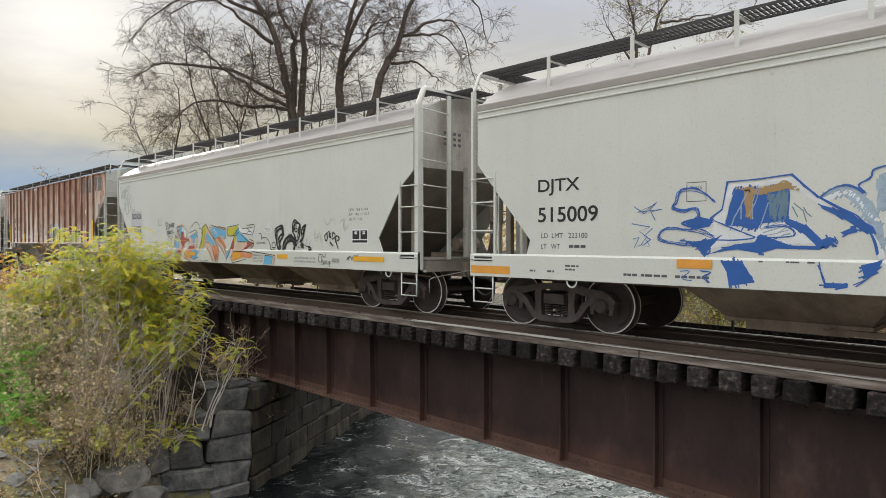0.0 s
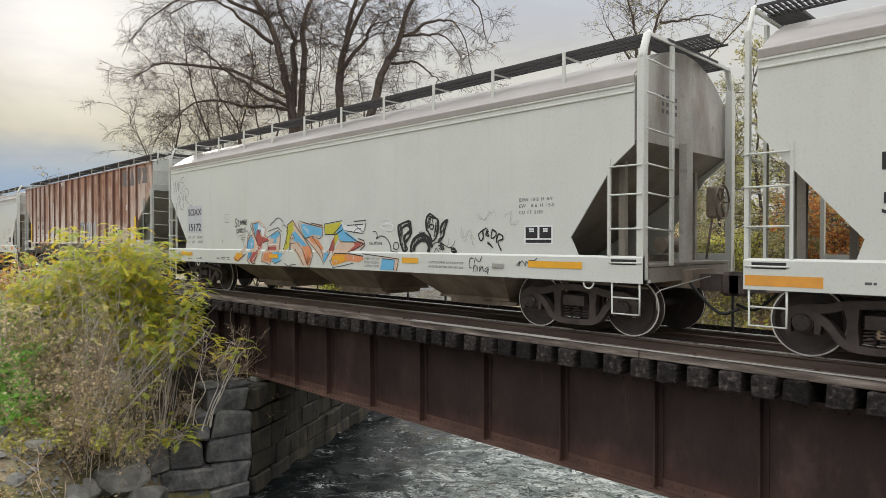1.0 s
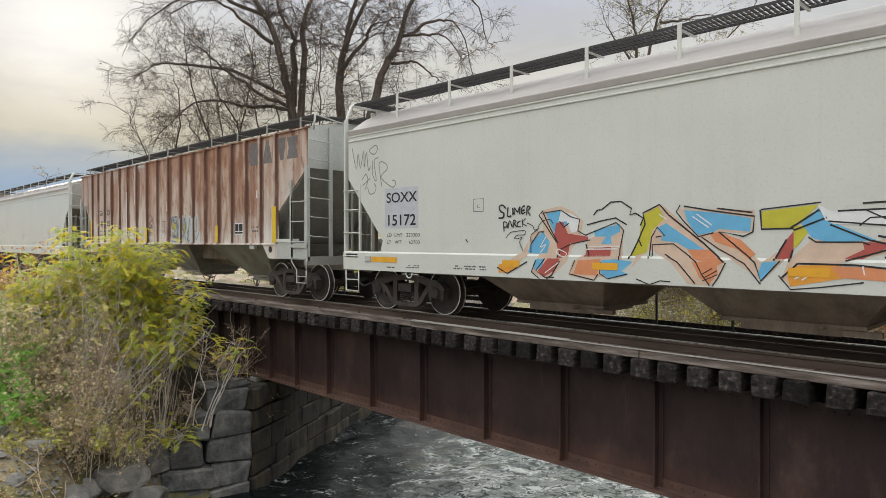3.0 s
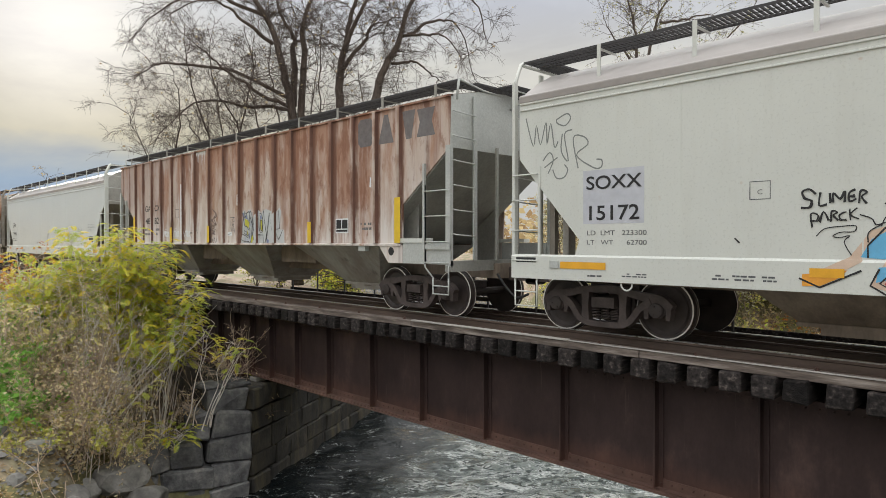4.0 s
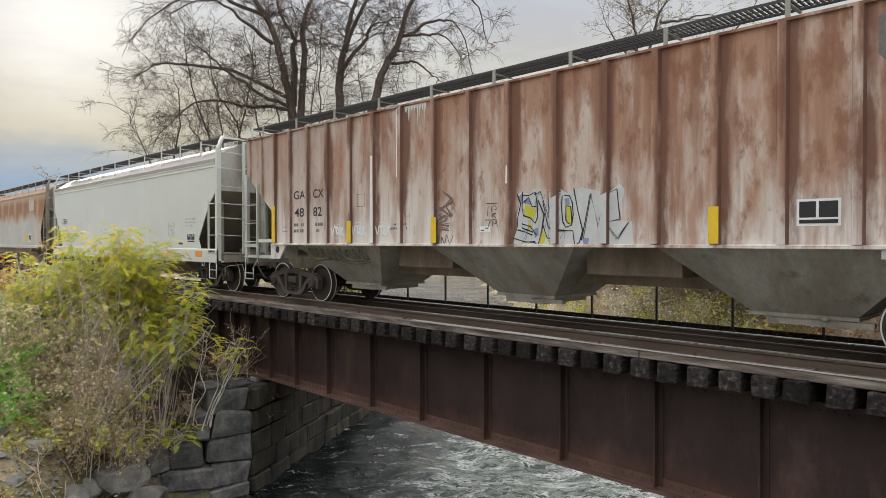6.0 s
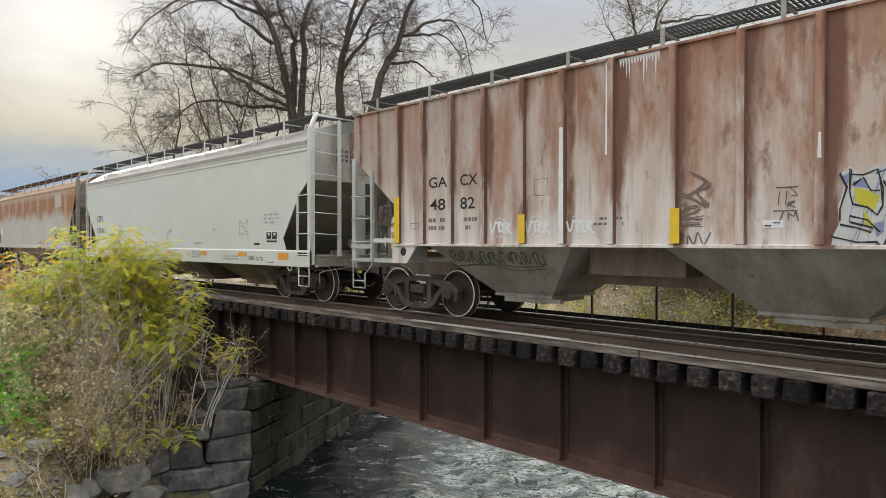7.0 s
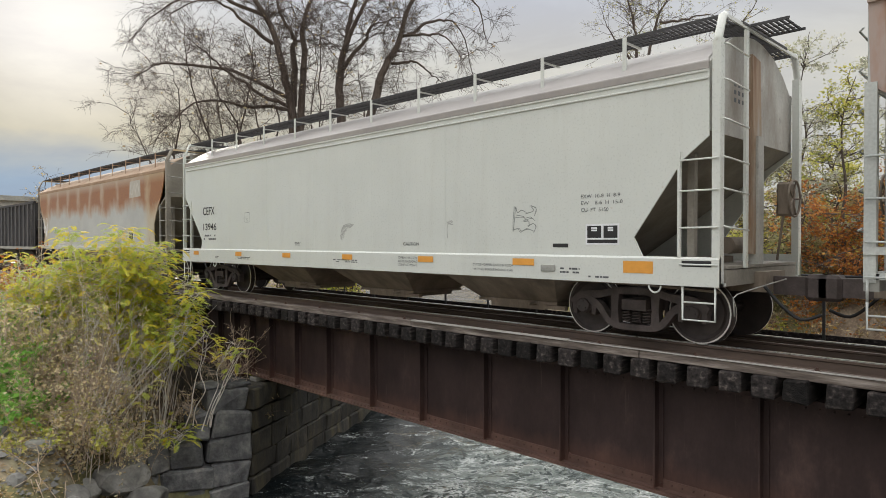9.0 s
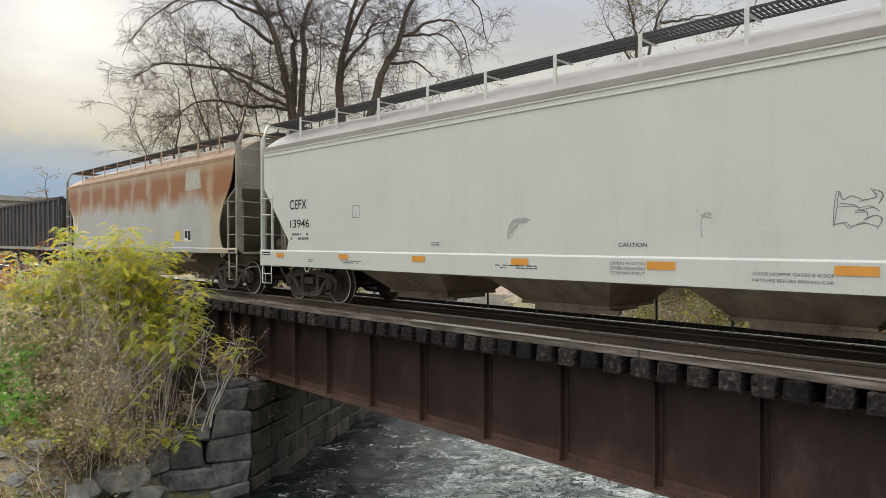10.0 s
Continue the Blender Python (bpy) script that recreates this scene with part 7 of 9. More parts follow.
# -- rib-sided rusty hopper --
def rib_car(front, L):
    car = thing("rib_sided_hopper_car", "rusty brown rib-sided covered hopper car with faded lettering", "freight car", group="train")
    TRAIN.append((car, front))
    out = [(-0.02, 4.17), (-0.05, 3.22), (-1.35, 2.21), (-1.37, 1.40), (-L + 1.37, 1.40), (-L + 1.35, 2.21), (-L + 0.05, 3.22), (-L + 0.02, 4.17)]
    for s in (-1, 1):
        part("side_panel", Mesher().ext(out, 1, s * 1.56, s * 1.53), M["rusty"], car)
        for x in RIBS:
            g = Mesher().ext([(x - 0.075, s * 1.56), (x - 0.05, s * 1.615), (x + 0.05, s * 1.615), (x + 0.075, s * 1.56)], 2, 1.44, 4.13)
            # the +x flank is coloured with rust and shade together
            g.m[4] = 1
            part("rib", g, (M["rusty"], M["rib_rust_shade"]), car)
        part("bottom_chord", Mesher().ext([(s * 1.56, 1.39), (s * 1.625, 1.39), (s * 1.625, 1.425), (s * 1.56, 1.44)], 0, -L + 1.37, -1.37), M["rusty"], car)
        part("top_chord", Mesher().ext([(s * 1.50, 4.13), (s * 1.60, 4.13), (s * 1.60, 4.165), (s * 1.50, 4.18)], 0, -L + 0.02, -0.02), M["rusty"], car)
        y0, y1 = sorted((s * 0.86, s * 1.36))
        grating(car, -L + 0.05, -0.02, y0, y1, 4.47)
        for k in range(11):
            x = -0.6 - (L - 1.2) * k / 10
            part("board_bracket", Mesher().box(x - 0.03, x + 0.03, s * 1.384 - 0.010, s * 1.384 + 0.010, 4.15, 4.475).box(x - 0.02, x + 0.02, min(s * 0.9, s * 1.37), max(s * 0.9, s * 1.37), 4.395, 4.415), M["steel_grey"], car)
    part("roof", Mesher().ext([(-1.55, 4.17), (-0.8, 4.33), (0, 4.40), (0.8, 4.33), (1.55, 4.17), (1.5, 4.12), (-1.5, 4.12)], 0, -L + 0.03, -0.03), M["slope"], car)
    for x, s in ((0.0, 1), (-L, -1)):
        lo, hi = (lambda a, b: (min(x - s * a, x - s * b), max(x - s * a, x - s * b)))(0.02, 0.06)
        e = Mesher().ext([(-1.55, 4.16), (-0.8, 4.32), (0, 4.39), (0.8, 4.32), (1.55, 4.16), (1.55, 3.2), (-1.55, 3.2)], 0, lo, hi)
        part("end_wall", e, M["grey"], car)
        part("slope_sheet", Mesher().ext([(x - s * 0.08, 3.24), (x - s * 0.03, 3.2), (x - s * 2.34, 1.41), (x - s * 2.40, 1.47)], 1, -1.528, 1.528), M["steel_grey"], car)
        for y in (-1.60, 1.60):
            sg = 1 if y > 0 else -1
            part("corner_post", Mesher().box(min(x, x - s * 0.12), max(x, x - s * 0.12), min(y, y - sg * 0.08), max(y, y - sg * 0.08), 1.02, 3.24), M["grey"], car)
            part("end_stile", Mesher().box(min(x, x + s * 0.05), max(x, x + s * 0.05), sg * 0.32 - 0.022, sg * 0.32 + 0.022, 1.1, 3.3), M["steel_grey"], car)
            br = Mesher().ext([(x - s * 1.33, 1.40), (x - s * 1.33, 1.05), (x - s * 1.75, 1.05), (x - s * 2.05, 1.40)], 1, min(y, y - sg * 0.04), max(y, y - sg * 0.04))
            part("bolster_plate", br, M["rusty"], car, "pale plate with a round hole")
            hole = Mesher().spin([(0, 0.085), (0.004, 0.085)], 18, (x - s * 1.66, y + sg * 0.002, 1.28), 1)
            part("hole", hole, M["black"], car)
            part("side_sill", Mesher().box(min(x - s * 0.12, x - s * 1.33), max(x - s * 0.12, x - s * 1.33), min(y - sg * 0.02, y - sg * 0.16), max(y - sg * 0.02, y - sg * 0.16), 1.05, 1.45 if s > 0 else 1.13), M["grey"], car)
            part("sill_ledge", Mesher().box(min(x - s * 0.66, x - s * 1.4), max(x - s * 0.66, x - s * 1.4), min(y, y - sg * 0.2), max(y, y - sg * 0.2), 1.455, 1.54), M["white"], car)
            part("shear_plate", Mesher().box(min(x - s * 1.30, x - s * 1.9), max(x - s * 1.30, x - s * 1.9), sg * 1.18 - 0.01, sg * 1.18 + 0.01, 1.05, 2.3), M["steel_grey"], car)
        ladder(car, x, x - s * 0.66, -1.585, -0.95, [2.42, 1.95, 1.47, 1.08], [3.85, 3.4, 2.95, 2.5, 2.05, 1.6], M["grey"], s)
        part("ladder_stile", Mesher().box(min(x - s * 0.66, x - s * 0.71), max(x - s * 0.66, x - s * 0.71), -1.63, -1.58, 1.05, 2.95), M["grey"], car)
        part("sill_bar", Mesher().box(min(x, x - s * 0.66), max(x, x - s * 0.66), -1.62, -1.58, 1.33, 1.42), M["grey"], car)
        stirrup(car, x - s * 0.04, x - s * 0.45, -1.60, 0.50, 0.80, M["grey"])
        part("step_hanger", Mesher().tube([(x - s * 0.68, -1.6, 1.06), (x - s * 0.66, -1.6, 0.98), (x - s * 0.45, -1.6, 0.80)], 0.016, 6), M["grey"], car)
        part("step_hanger", Mesher().tube([(x - s * 0.04, -1.6, 0.8), (x - s * 0.04, -1.6, 1.05)], 0.016, 6), M["grey"], car)
        part("end_sill", Mesher().box(min(x, x - s * 0.15), max(x, x - s * 0.15), -1.58, 1.58, 0.92, 1.12), M["steel_grey"], car)
        grating(car, min(x + s * 0.02, x - s * 0.4), max(x + s * 0.02, x - s * 0.4), -0.88, 0.88, 4.47, False)
        if s > 0:
            grating(car, 0.03, 0.5, -0.3, 0.6, 4.47, True)
        part("end_brace", Mesher().tube([(x, -1.36, 4.47), (x, -0.7, 4.36), (x - s * 0.05, 0.2, 4.34)], 0.02, 5).tube([(x - s * 0.03, -1.4, 4.1), (x, -1.37, 4.47)], 0.025, 5).tube([(x + s * 0.4, 0.5, 4.44), (x, 0.1, 4.1)], 0.02, 5), M["grey"], car)
    bays(car, [-3.8, -8.4, -13.15], 1.62, 0.62, 1.40, 0.50, M["bay_grey"], 1.5, 0.62)
    for x in (-6.1, -10.75):
        part("saddle", Mesher().box(x - 0.8, x + 0.8, -0.95, 0.95, 0.95, 1.39), M["under"], car)
    g = Mesher()
    g.box(-2.73, -2.5, -1.60, -1.5, 1.28, 1.38)
    part("routing_board", g, M["grey"], car)
    underframe(car, L)
    hand_brake(car, -L, -1)
    truck(car, -1.55)
    truck(car, -L + 1.5)
    yel = [(-1.54, 0.17, 0.90), (-4.64, 0.13, 0.48), (-9.87, 0.13, 0.48), (-12.5, 0.13, 0.47), (-15.63, 0.14, 0.9)]
    for x, w, h in yel:
        g = Mesher().box(x, x + w, -1.622, -1.612, 1.45, 1.45 + h)
        part("reflector", g, M["yellow"], car)

    def low(name, shapes, mat, layer=1):
        """Paint on the panels between the ribs."""
        q = Mesher()
        for k, poly in enumerate(shapes):
            lift = poly[0][2] if len(poly[0]) > 2 else 0.0006 * (k % 5)
            q.add([(v[0], -1.5615 - 0.0022 * layer - lift, v[1]) for v in poly], [tuple(range(len(poly)))])
            if len(shapes) <= 14:
                part(name, q, M[mat], car)
                q = Mesher()
        if q.f:
            tagged(part(name, q, M[mat], car), kind="stuff")
    letters(car, "GA", -14.69, -14.2, 2.28 + 0.2, 2.68, M["black"], -1.56)
    letters(car, "CX", -13.87, -13.45, 2.28 + 0.2, 2.68, M["black"], -1.56)
    letters(car, "48", -14.66, -14.25, 2.06, 2.27, M["black"], -1.56)
    letters(car, "82", -13.87, -13.52, 2.06, 2.27, M["black"], -1.56)
    low("stencil", bars(-14.7, -14.25, 1.66, 1.95, 2, 3) + bars(-13.85, -13.45, 1.66, 1.95, 2, 6) + bars(-11.1, -10.6, 1.7, 1.86, 2, 7) + bars(-2.7, -2.15, 1.7, 1.9, 2, 8), "ghost")
    low("stencil_frame", stroke([(-12.2, 2.22), (-11.94, 2.22), (-11.94, 2.48), (-12.2, 2.48), (-12.2, 2.22)], 0.012) + stroke([(-15.2, 1.72), (-14.98, 1.72), (-14.98, 1.83), (-15.2, 1.83), (-15.2, 1.72)], 0.012), "faded")
    low("stencil_panel", [rect(-3.6, -3.13, 1.66, 1.98)], "chalk")
    low("stencil_panel", [rect(-3.57, -3.39, 1.76, 1.95), rect(-3.36, -3.16, 1.76, 1.95), rect(-3.57, -3.16, 1.69, 1.735)], "black", 2)
    # worn company emblem, four plain blocks
    low("emblem", [[(-2.7, 3.46), (-2.36, 3.46), (-2.27, 3.55), (-2.27, 3.95), (-2.36, 4.04), (-2.7, 4.04), (-2.78, 3.95), (-2.78, 3.55)]], "ghost")
    low("emblem", [[(-2.1, 3.46), (-1.62, 3.46), (-1.8, 4.04), (-1.92, 4.04)]], "ghost")
    low("emblem", [[(-1.36, 4.03), (-0.98, 4.03), (-1.09, 3.48), (-1.25, 3.48)]], "ghost")
    low("emblem", [[(-0.93, 4.01), (-0.43, 4.01), (-0.52, 3.76), (-0.43, 3.48), (-0.94, 3.48), (-0.85, 3.76)]], "ghost")
    r2 = random.Random(8)
    low("graffiti_fill", [[(-7.94, 1.4), (-7.92, 1.54), (-7.85, 1.69), (-7.87, 1.88), (-7.8, 2.09), (-7.85, 2.25), (-7.75, 2.33), (-7.62, 2.23), (-7.52, 2.32), (-7.38, 2.31), (-7.35, 2.2), (-7.23, 2.03), (-7.23, 2.29), (-6.98, 2.29), (-6.83, 2.2), (-6.75, 2.29), (-6.47, 2.26), (-6.46, 1.42)]], "silver")
    low("graffiti_fill", [[(-6.64, 2.31), (-6.16, 2.19), (-5.96, 2.32), (-5.88, 2.22), (-5.99, 1.77), (-5.77, 1.77), (-5.73, 1.44), (-6.88, 1.44)]], "silver", 1.6)
    for x in RIBS:
        if -7.9 < x < -5.75:
            part("graffiti_fill", Mesher().add([(x - 0.05, -1.6162, 1.45), (x + 0.05, -1.6162, 1.45), (x + 0.05, -1.6162, 2.2), (x - 0.05, -1.6162, 2.16)], [(0, 1, 2, 3)]), M["silver"], car)
    low("graffiti_fill", [[(-7.83, 2.22), (-7.75, 2.26), (-7.75, 2.16), (-7.8, 2.11)]], "violet", 2.5)
    low("graffiti_fill", [[(-6.92, 2.14), (-6.83, 2.15), (-6.82, 2.05), (-6.9, 2.04)]], "violet", 2.5)
    low("graffiti_fill", [[(-7.09, 2.24), (-6.99, 2.24), (-7.05, 2.02), (-7.07, 1.67)]], "violet", 2.5)
    low("graffiti_fill", [[(-7.52, 1.68), (-7.42, 1.7), (-7.42, 1.58), (-7.49, 1.53)]], "violet", 2.5)
    low("graffiti_fill", [[(-6.58, 1.54), (-6.47, 1.52), (-6.5, 1.43), (-6.58, 1.45)]], "violet", 2.5)
    low("graffiti_fill", [[(-7.72, 2.16), (-7.59, 2.18), (-7.57, 2.07), (-7.7, 2.1)]], "violet", 2.5)
    low("graffiti_fill", [[(-7.7, 2.09), (-7.55, 2.04), (-7.46, 1.97), (-7.52, 1.82), (-7.6, 1.86), (-7.7, 1.93)]], "lime", 3.2)
    low("graffiti_fill", [[(-6.88, 2.03), (-6.83, 2.04), (-6.76, 1.81), (-6.8, 1.73), (-6.87, 1.78)]], "lime", 3.2)
    low("graffiti_fill", [[(-7.37, 1.56), (-7.31, 1.66), (-7.27, 1.56), (-7.33, 1.43), (-7.39, 1.45)]], "lime", 3.2)
    low("graffiti_fill", [[(-7.23, 1.51), (-7.09, 1.51), (-7.11, 1.43), (-7.21, 1.43)]], "lime", 3.2)
    low("graffiti_fill", [[(-7.62, 1.84), (-7.55, 1.73), (-7.5, 1.63), (-7.6, 1.67)]], "lime", 3.2)
    sc = []
    sc += sketchy([(-7.85, 2.25), (-7.78, 2.09), (-7.85, 1.85), (-7.85, 1.71)], 0.014, r2, 2, 0.006, False)
    sc += sketchy([(-7.74, 2.3), (-7.75, 2.05), (-7.72, 1.89), (-7.58, 1.86), (-7.48, 1.77), (-7.43, 1.87), (-7.44, 2.07), (-7.48, 2.28), (-7.62, 2.22), (-7.74, 2.24)], 0.014, r2, 2, 0.006, False)
    sc += sketchy([(-7.72, 2.12), (-7.62, 2.19), (-7.55, 2.04), (-7.46, 2.04)], 0.014, r2, 2, 0.006, False)
    sc += sketchy([(-7.5, 2.23), (-7.38, 2.28), (-7.21, 1.85), (-7.23, 2.27), (-6.98, 2.27)], 0.014, r2, 2, 0.006, False)
    sc += sketchy([(-7.43, 2.14), (-7.31, 1.9), (-7.35, 1.66), (-7.42, 1.43)], 0.014, r2, 2, 0.006, False)
    sc += sketchy([(-7.07, 1.66), (-7.12, 2.05), (-7.09, 2.24)], 0.014, r2, 2, 0.006, False)
    sc += sketchy([(-6.95, 2.19), (-6.97, 2.01), (-6.94, 1.79), (-6.89, 1.71), (-6.79, 1.73), (-6.75, 1.88), (-6.78, 2.07), (-6.83, 2.19), (-6.92, 2.2)], 0.014, r2, 2, 0.006, False)
    sc += sketchy([(-6.89, 2.04), (-6.89, 1.82), (-6.84, 1.75), (-6.77, 1.77), (-6.8, 2.01), (-6.89, 2.04)], 0.014, r2, 2, 0.006, False)
    sc += sketchy([(-6.75, 2.29), (-6.67, 1.94), (-6.58, 1.65), (-6.64, 1.45), (-6.74, 1.41)], 0.014, r2, 2, 0.006, False)
    sc += sketchy([(-7.06, 1.66), (-6.77, 1.65), (-6.73, 1.41)], 0.014, r2, 2, 0.006, False)
    sc += sketchy([(-7.85, 1.67), (-7.68, 1.63), (-7.55, 1.58), (-7.52, 1.63), (-7.75, 1.7), (-7.75, 1.77), (-7.58, 1.72), (-7.46, 1.58)], 0.014, r2, 2, 0.006, False)
    sc += sketchy([(-7.94, 1.54), (-7.68, 1.46), (-7.49, 1.47), (-7.45, 1.41)], 0.014, r2, 2, 0.006, False)
    sc += sketchy([(-7.33, 2.13), (-7.23, 1.69), (-7.09, 1.69), (-7.09, 1.53), (-7.24, 1.53), (-7.33, 1.76)], 0.014, r2, 2, 0.006, False)
    sc += sketchy([(-6.6, 1.5), (-6.45, 2.2), (-6.3, 1.7), (-6.2, 2.15), (-6.0, 2.25), (-5.95, 1.8), (-6.2, 1.75), (-6.0, 1.5), (-5.8, 1.75)], 0.014, r2, 2, 0.01, False)
    low("graffiti_outline", sc, "black", 4)
    low("graffiti_hatching", scrub([(-7.7, 2.15), (-7.0, 2.2), (-6.9, 1.5), (-7.8, 1.5)], 0.010, 0.07, 75, r2, 0.15), "violet", 2)
    wt = []
    for x0 in (-13.15, -12.38, -11.58):
        for pts in ([(0.0, 1.80), (0.05, 1.62), (0.12, 1.82)], [(0.14, 1.79), (0.26, 1.80), (0.20, 1.79), (0.19, 1.63)], [(0.33, 1.79), (0.25, 1.75), (0.31, 1.71), (0.24, 1.66), (0.34, 1.63)], [(0.37, 1.62), (0.37, 1.79), (0.44, 1.76), (0.38, 1.71), (0.48, 1.60)]):
            wt += sketchy([(x0 + u, v) for u, v in pts], 0.026, r2, 3, 0.010)
        wt += sketchy([(x0 + 0.12, 1.60), (x0 + 0.2, 1.54), (x0 + 0.3, 1.58)], 0.012, r2, 1, 0.01) + sketchy([(x0 + 0.1, 1.85), (x0 + 0.2, 1.88), (x0 + 0.32, 1.84)], 0.010, r2, 1, 0.01)
    low("graffiti_tag", wt, "chalk", 2)
    bt, dk = [], []
    bt += sketchy([(-9.83, 2.2), (-9.7, 2.07), (-9.43, 2.26), (-9.61, 2.39), (-9.34, 2.21), (-9.52, 2.14), (-9.38, 1.94), (-9.74, 2.11), (-9.79, 1.95), (-9.65, 1.99)], 0.016, r2, 4, 0.025)
    bt += sketchy([(-9.74, 1.83), (-9.6, 1.93), (-9.47, 1.88), (-9.7, 1.78), (-9.47, 1.76)], 0.016, r2, 4, 0.025)
    bt += sketchy([(-9.69, 1.69), (-9.47, 1.7)], 0.016, r2, 4, 0.025)
    dk += sketchy([(-9.79, 1.42), (-9.79, 1.58), (-9.69, 1.54), (-9.77, 1.47), (-9.66, 1.42), (-9.64, 1.56), (-9.56, 1.44), (-9.51, 1.6), (-9.44, 1.46), (-9.41, 1.44), (-9.34, 1.6)], 0.014, r2, 2, 0.006)
    dk += sketchy([(-8.53, 2.13), (-8.29, 2.13)], 0.013, r2, 1, 0.004)
    dk += sketchy([(-8.49, 2.09), (-8.51, 1.91)], 0.013, r2, 1, 0.004)
    dk += sketchy([(-8.42, 2.09), (-8.43, 1.92)], 0.013, r2, 1, 0.004)
    dk += sketchy([(-8.37, 2.12), (-8.29, 2.03), (-8.38, 2.03)], 0.013, r2, 1, 0.004)
    dk += sketchy([(-8.42, 1.9), (-8.32, 1.96), (-8.4, 1.94), (-8.32, 1.88)], 0.013, r2, 1, 0.004)
    dk += sketchy([(-8.57, 1.85), (-8.29, 1.85)], 0.013, r2, 1, 0.004)
    dk += sketchy([(-8.45, 1.84), (-8.49, 1.74)], 0.013, r2, 1, 0.004)
    dk += sketchy([(-8.39, 1.74), (-8.39, 1.83), (-8.34, 1.78), (-8.31, 1.83), (-8.29, 1.72)], 0.013, r2, 1, 0.004)
    low("graffiti_tag", bt, "umber", 2)
    low("graffiti_tag", dk, "faded", 2)
    low("sticker", [rect(-8.69, -8.45, 1.64, 1.74)], "chalk")
    low("stencil", bars(-8.67, -8.48, 1.655, 1.725, 2, 5), "faded", 2)
    # white lime runs
    for x, w, z0, z1 in ((-11.66, 0.05, 1.45, 3.25), (-10.86, 0.016, 2.75, 4.1), (-8.05, 0.022, 2.45, 2.75), (-2.3, 0.03, 2.6, 2.8)):
        part("lime_run", Mesher().ext([(x - w, z0), (x + w, z0), (x + w * 0.7, z1), (x - w * 0.5, z1)], 1, -1.6185, -1.6155), M["chalk"], car)
    drips = []
    for k in range(14):
        x = -10.66 + 0.045 * k
        drips.append([(x - 0.024, 4.12), (x + 0.024, 4.12), (x + 0.008, 4.06 - r2.uniform(0.5, 1.0) * (0.75 if k == 8 else 0.34 if k in (2, 3, 9, 12) else 0.10)), (x - 0.006, 4.04)])
    low("lime_run", drips, "chalk", 1)
    scr = []
    for a in range(9):
        x = -14.35 + 0.24 * a
        scr += sketchy([(x, 1.08), (x + 0.04, 1.26), (x + 0.14, 1.28), (x + 0.10, 1.16), (x + 0.17, 1.10), (x + 0.22, 1.24)], 0.022, r2, 2, 0.02)
    scr += sketchy([(-14.4, 1.02), (-13.6, 1.04), (-12.9, 1.0), (-12.3, 1.04)], 0.016, r2, 2, 0.02)
    q = Mesher()
    for poly in scr:
        q.add([(u, -1.5 + (1.40 - w) * 0.9778 - 0.006 - lift, w) for u, w, lift in poly], [tuple(range(len(poly)))])
    tagged(part("graffiti_tag", q, M["scribble"], car, "dark green scribble across the hopper bay"), kind="stuff")
    return car


car_g = rib_car(-3.67, 17.04)


# -- black open hopper at the far end --
def open_hopper(front, L):
    car = thing("open_hopper_car", "black ribbed open-top hopper car", "freight car", group="train")
    TRAIN.append((car, front))
    for s in (-1, 1):
        part("side_panel", Mesher().box(-L, 0, min(s * 1.56, s * 1.53), max(s * 1.56, s * 1.53), 1.2, 3.42), M["gondola"], car)
        part("top_chord", Mesher().box(-L, 0, min(s * 1.50, s * 1.63), max(s * 1.50, s * 1.63), 3.38, 3.5), M["gondola"], car)
        part("side_sill", Mesher().box(-L, 0, min(s * 1.50, s * 1.63), max(s * 1.50, s * 1.63), 1.08, 1.22), M["steel_grey"], car)
        for i in range(17):
            x = -0.3 - (L - 0.6) * i / 16
            part("rib", Mesher().box(x - 0.06, x + 0.06, min(s * 1.56, s * 1.63), max(s * 1.56, s * 1.63), 1.22, 3.38), M["rib_black"], car)
    for x, s in ((0.0, 1), (-L, -1)):
        part("end_wall", Mesher().box(min(x, x - s * 0.04), max(x, x - s * 0.04), -1.53, 1.53, 2.2, 3.42), M["gondola"], car)
        part("slope_sheet", Mesher().ext([(x - s * 0.04, 2.25), (x - s * 0.04, 2.2), (x - s * 2.6, 0.95), (x - s * 2.65, 1.02)], 1, -1.52, 1.52), M["gondola"], car)
        part("end_sill", Mesher().box(min(x, x - s * 0.15), max(x, x - s * 0.15), -1.5, 1.5, 0.92, 1.15), M["gondola"], car)
        ladder(car, x, x - s * 0.5, -1.6, -1.0, [3.0, 2.55, 2.1, 1.65, 1.3], [3.0, 2.55, 2.1, 1.65], M["gondola"], s)
    bays(car, [-3.6, -7.0, -10.4], 1.5, 0.5, 1.2, 0.45, M["gondola"])
    underframe(car, L)
    truck(car, -1.5)
    truck(car, -L + 1.5)
    return car


car_k = open_hopper(-56.4, 14.2)


# ---- trees and undergrowth ----
VIEW = 45.254                                # the trees are laid out square to the line of sight


def gz(x, y):
    return float(land(np.array([x]), np.array([y]))[0])


def sprig(g, pts, r0, r1, n=3):
    """A thin tapered twig."""
    base, m = len(g.v), len(pts)
    for i, p in enumerate(pts):
        q = pts[min(i + 1, m - 1)] - pts[max(i - 1, 0)]
        a = q.orthogonal().normalized()
        b = q.cross(a).normalized()
        r = r0 + (r1 - r0) * i / (m - 1)
        for k in range(n):
            t = 6.2832 * k / n
            g.v.append(tuple(p + (a * math.cos(t) + b * math.sin(t)) * r))
    for i in range(m - 1):
        for k in range(n):
            g.f.append((base + i * n + k, base + i * n + (k + 1) % n, base + (i + 1) * n + (k + 1) % n, base + (i + 1) * n + k))
    c = (m - 1) * n
    g.m += [0] * c
    g.smooth += [True] * c


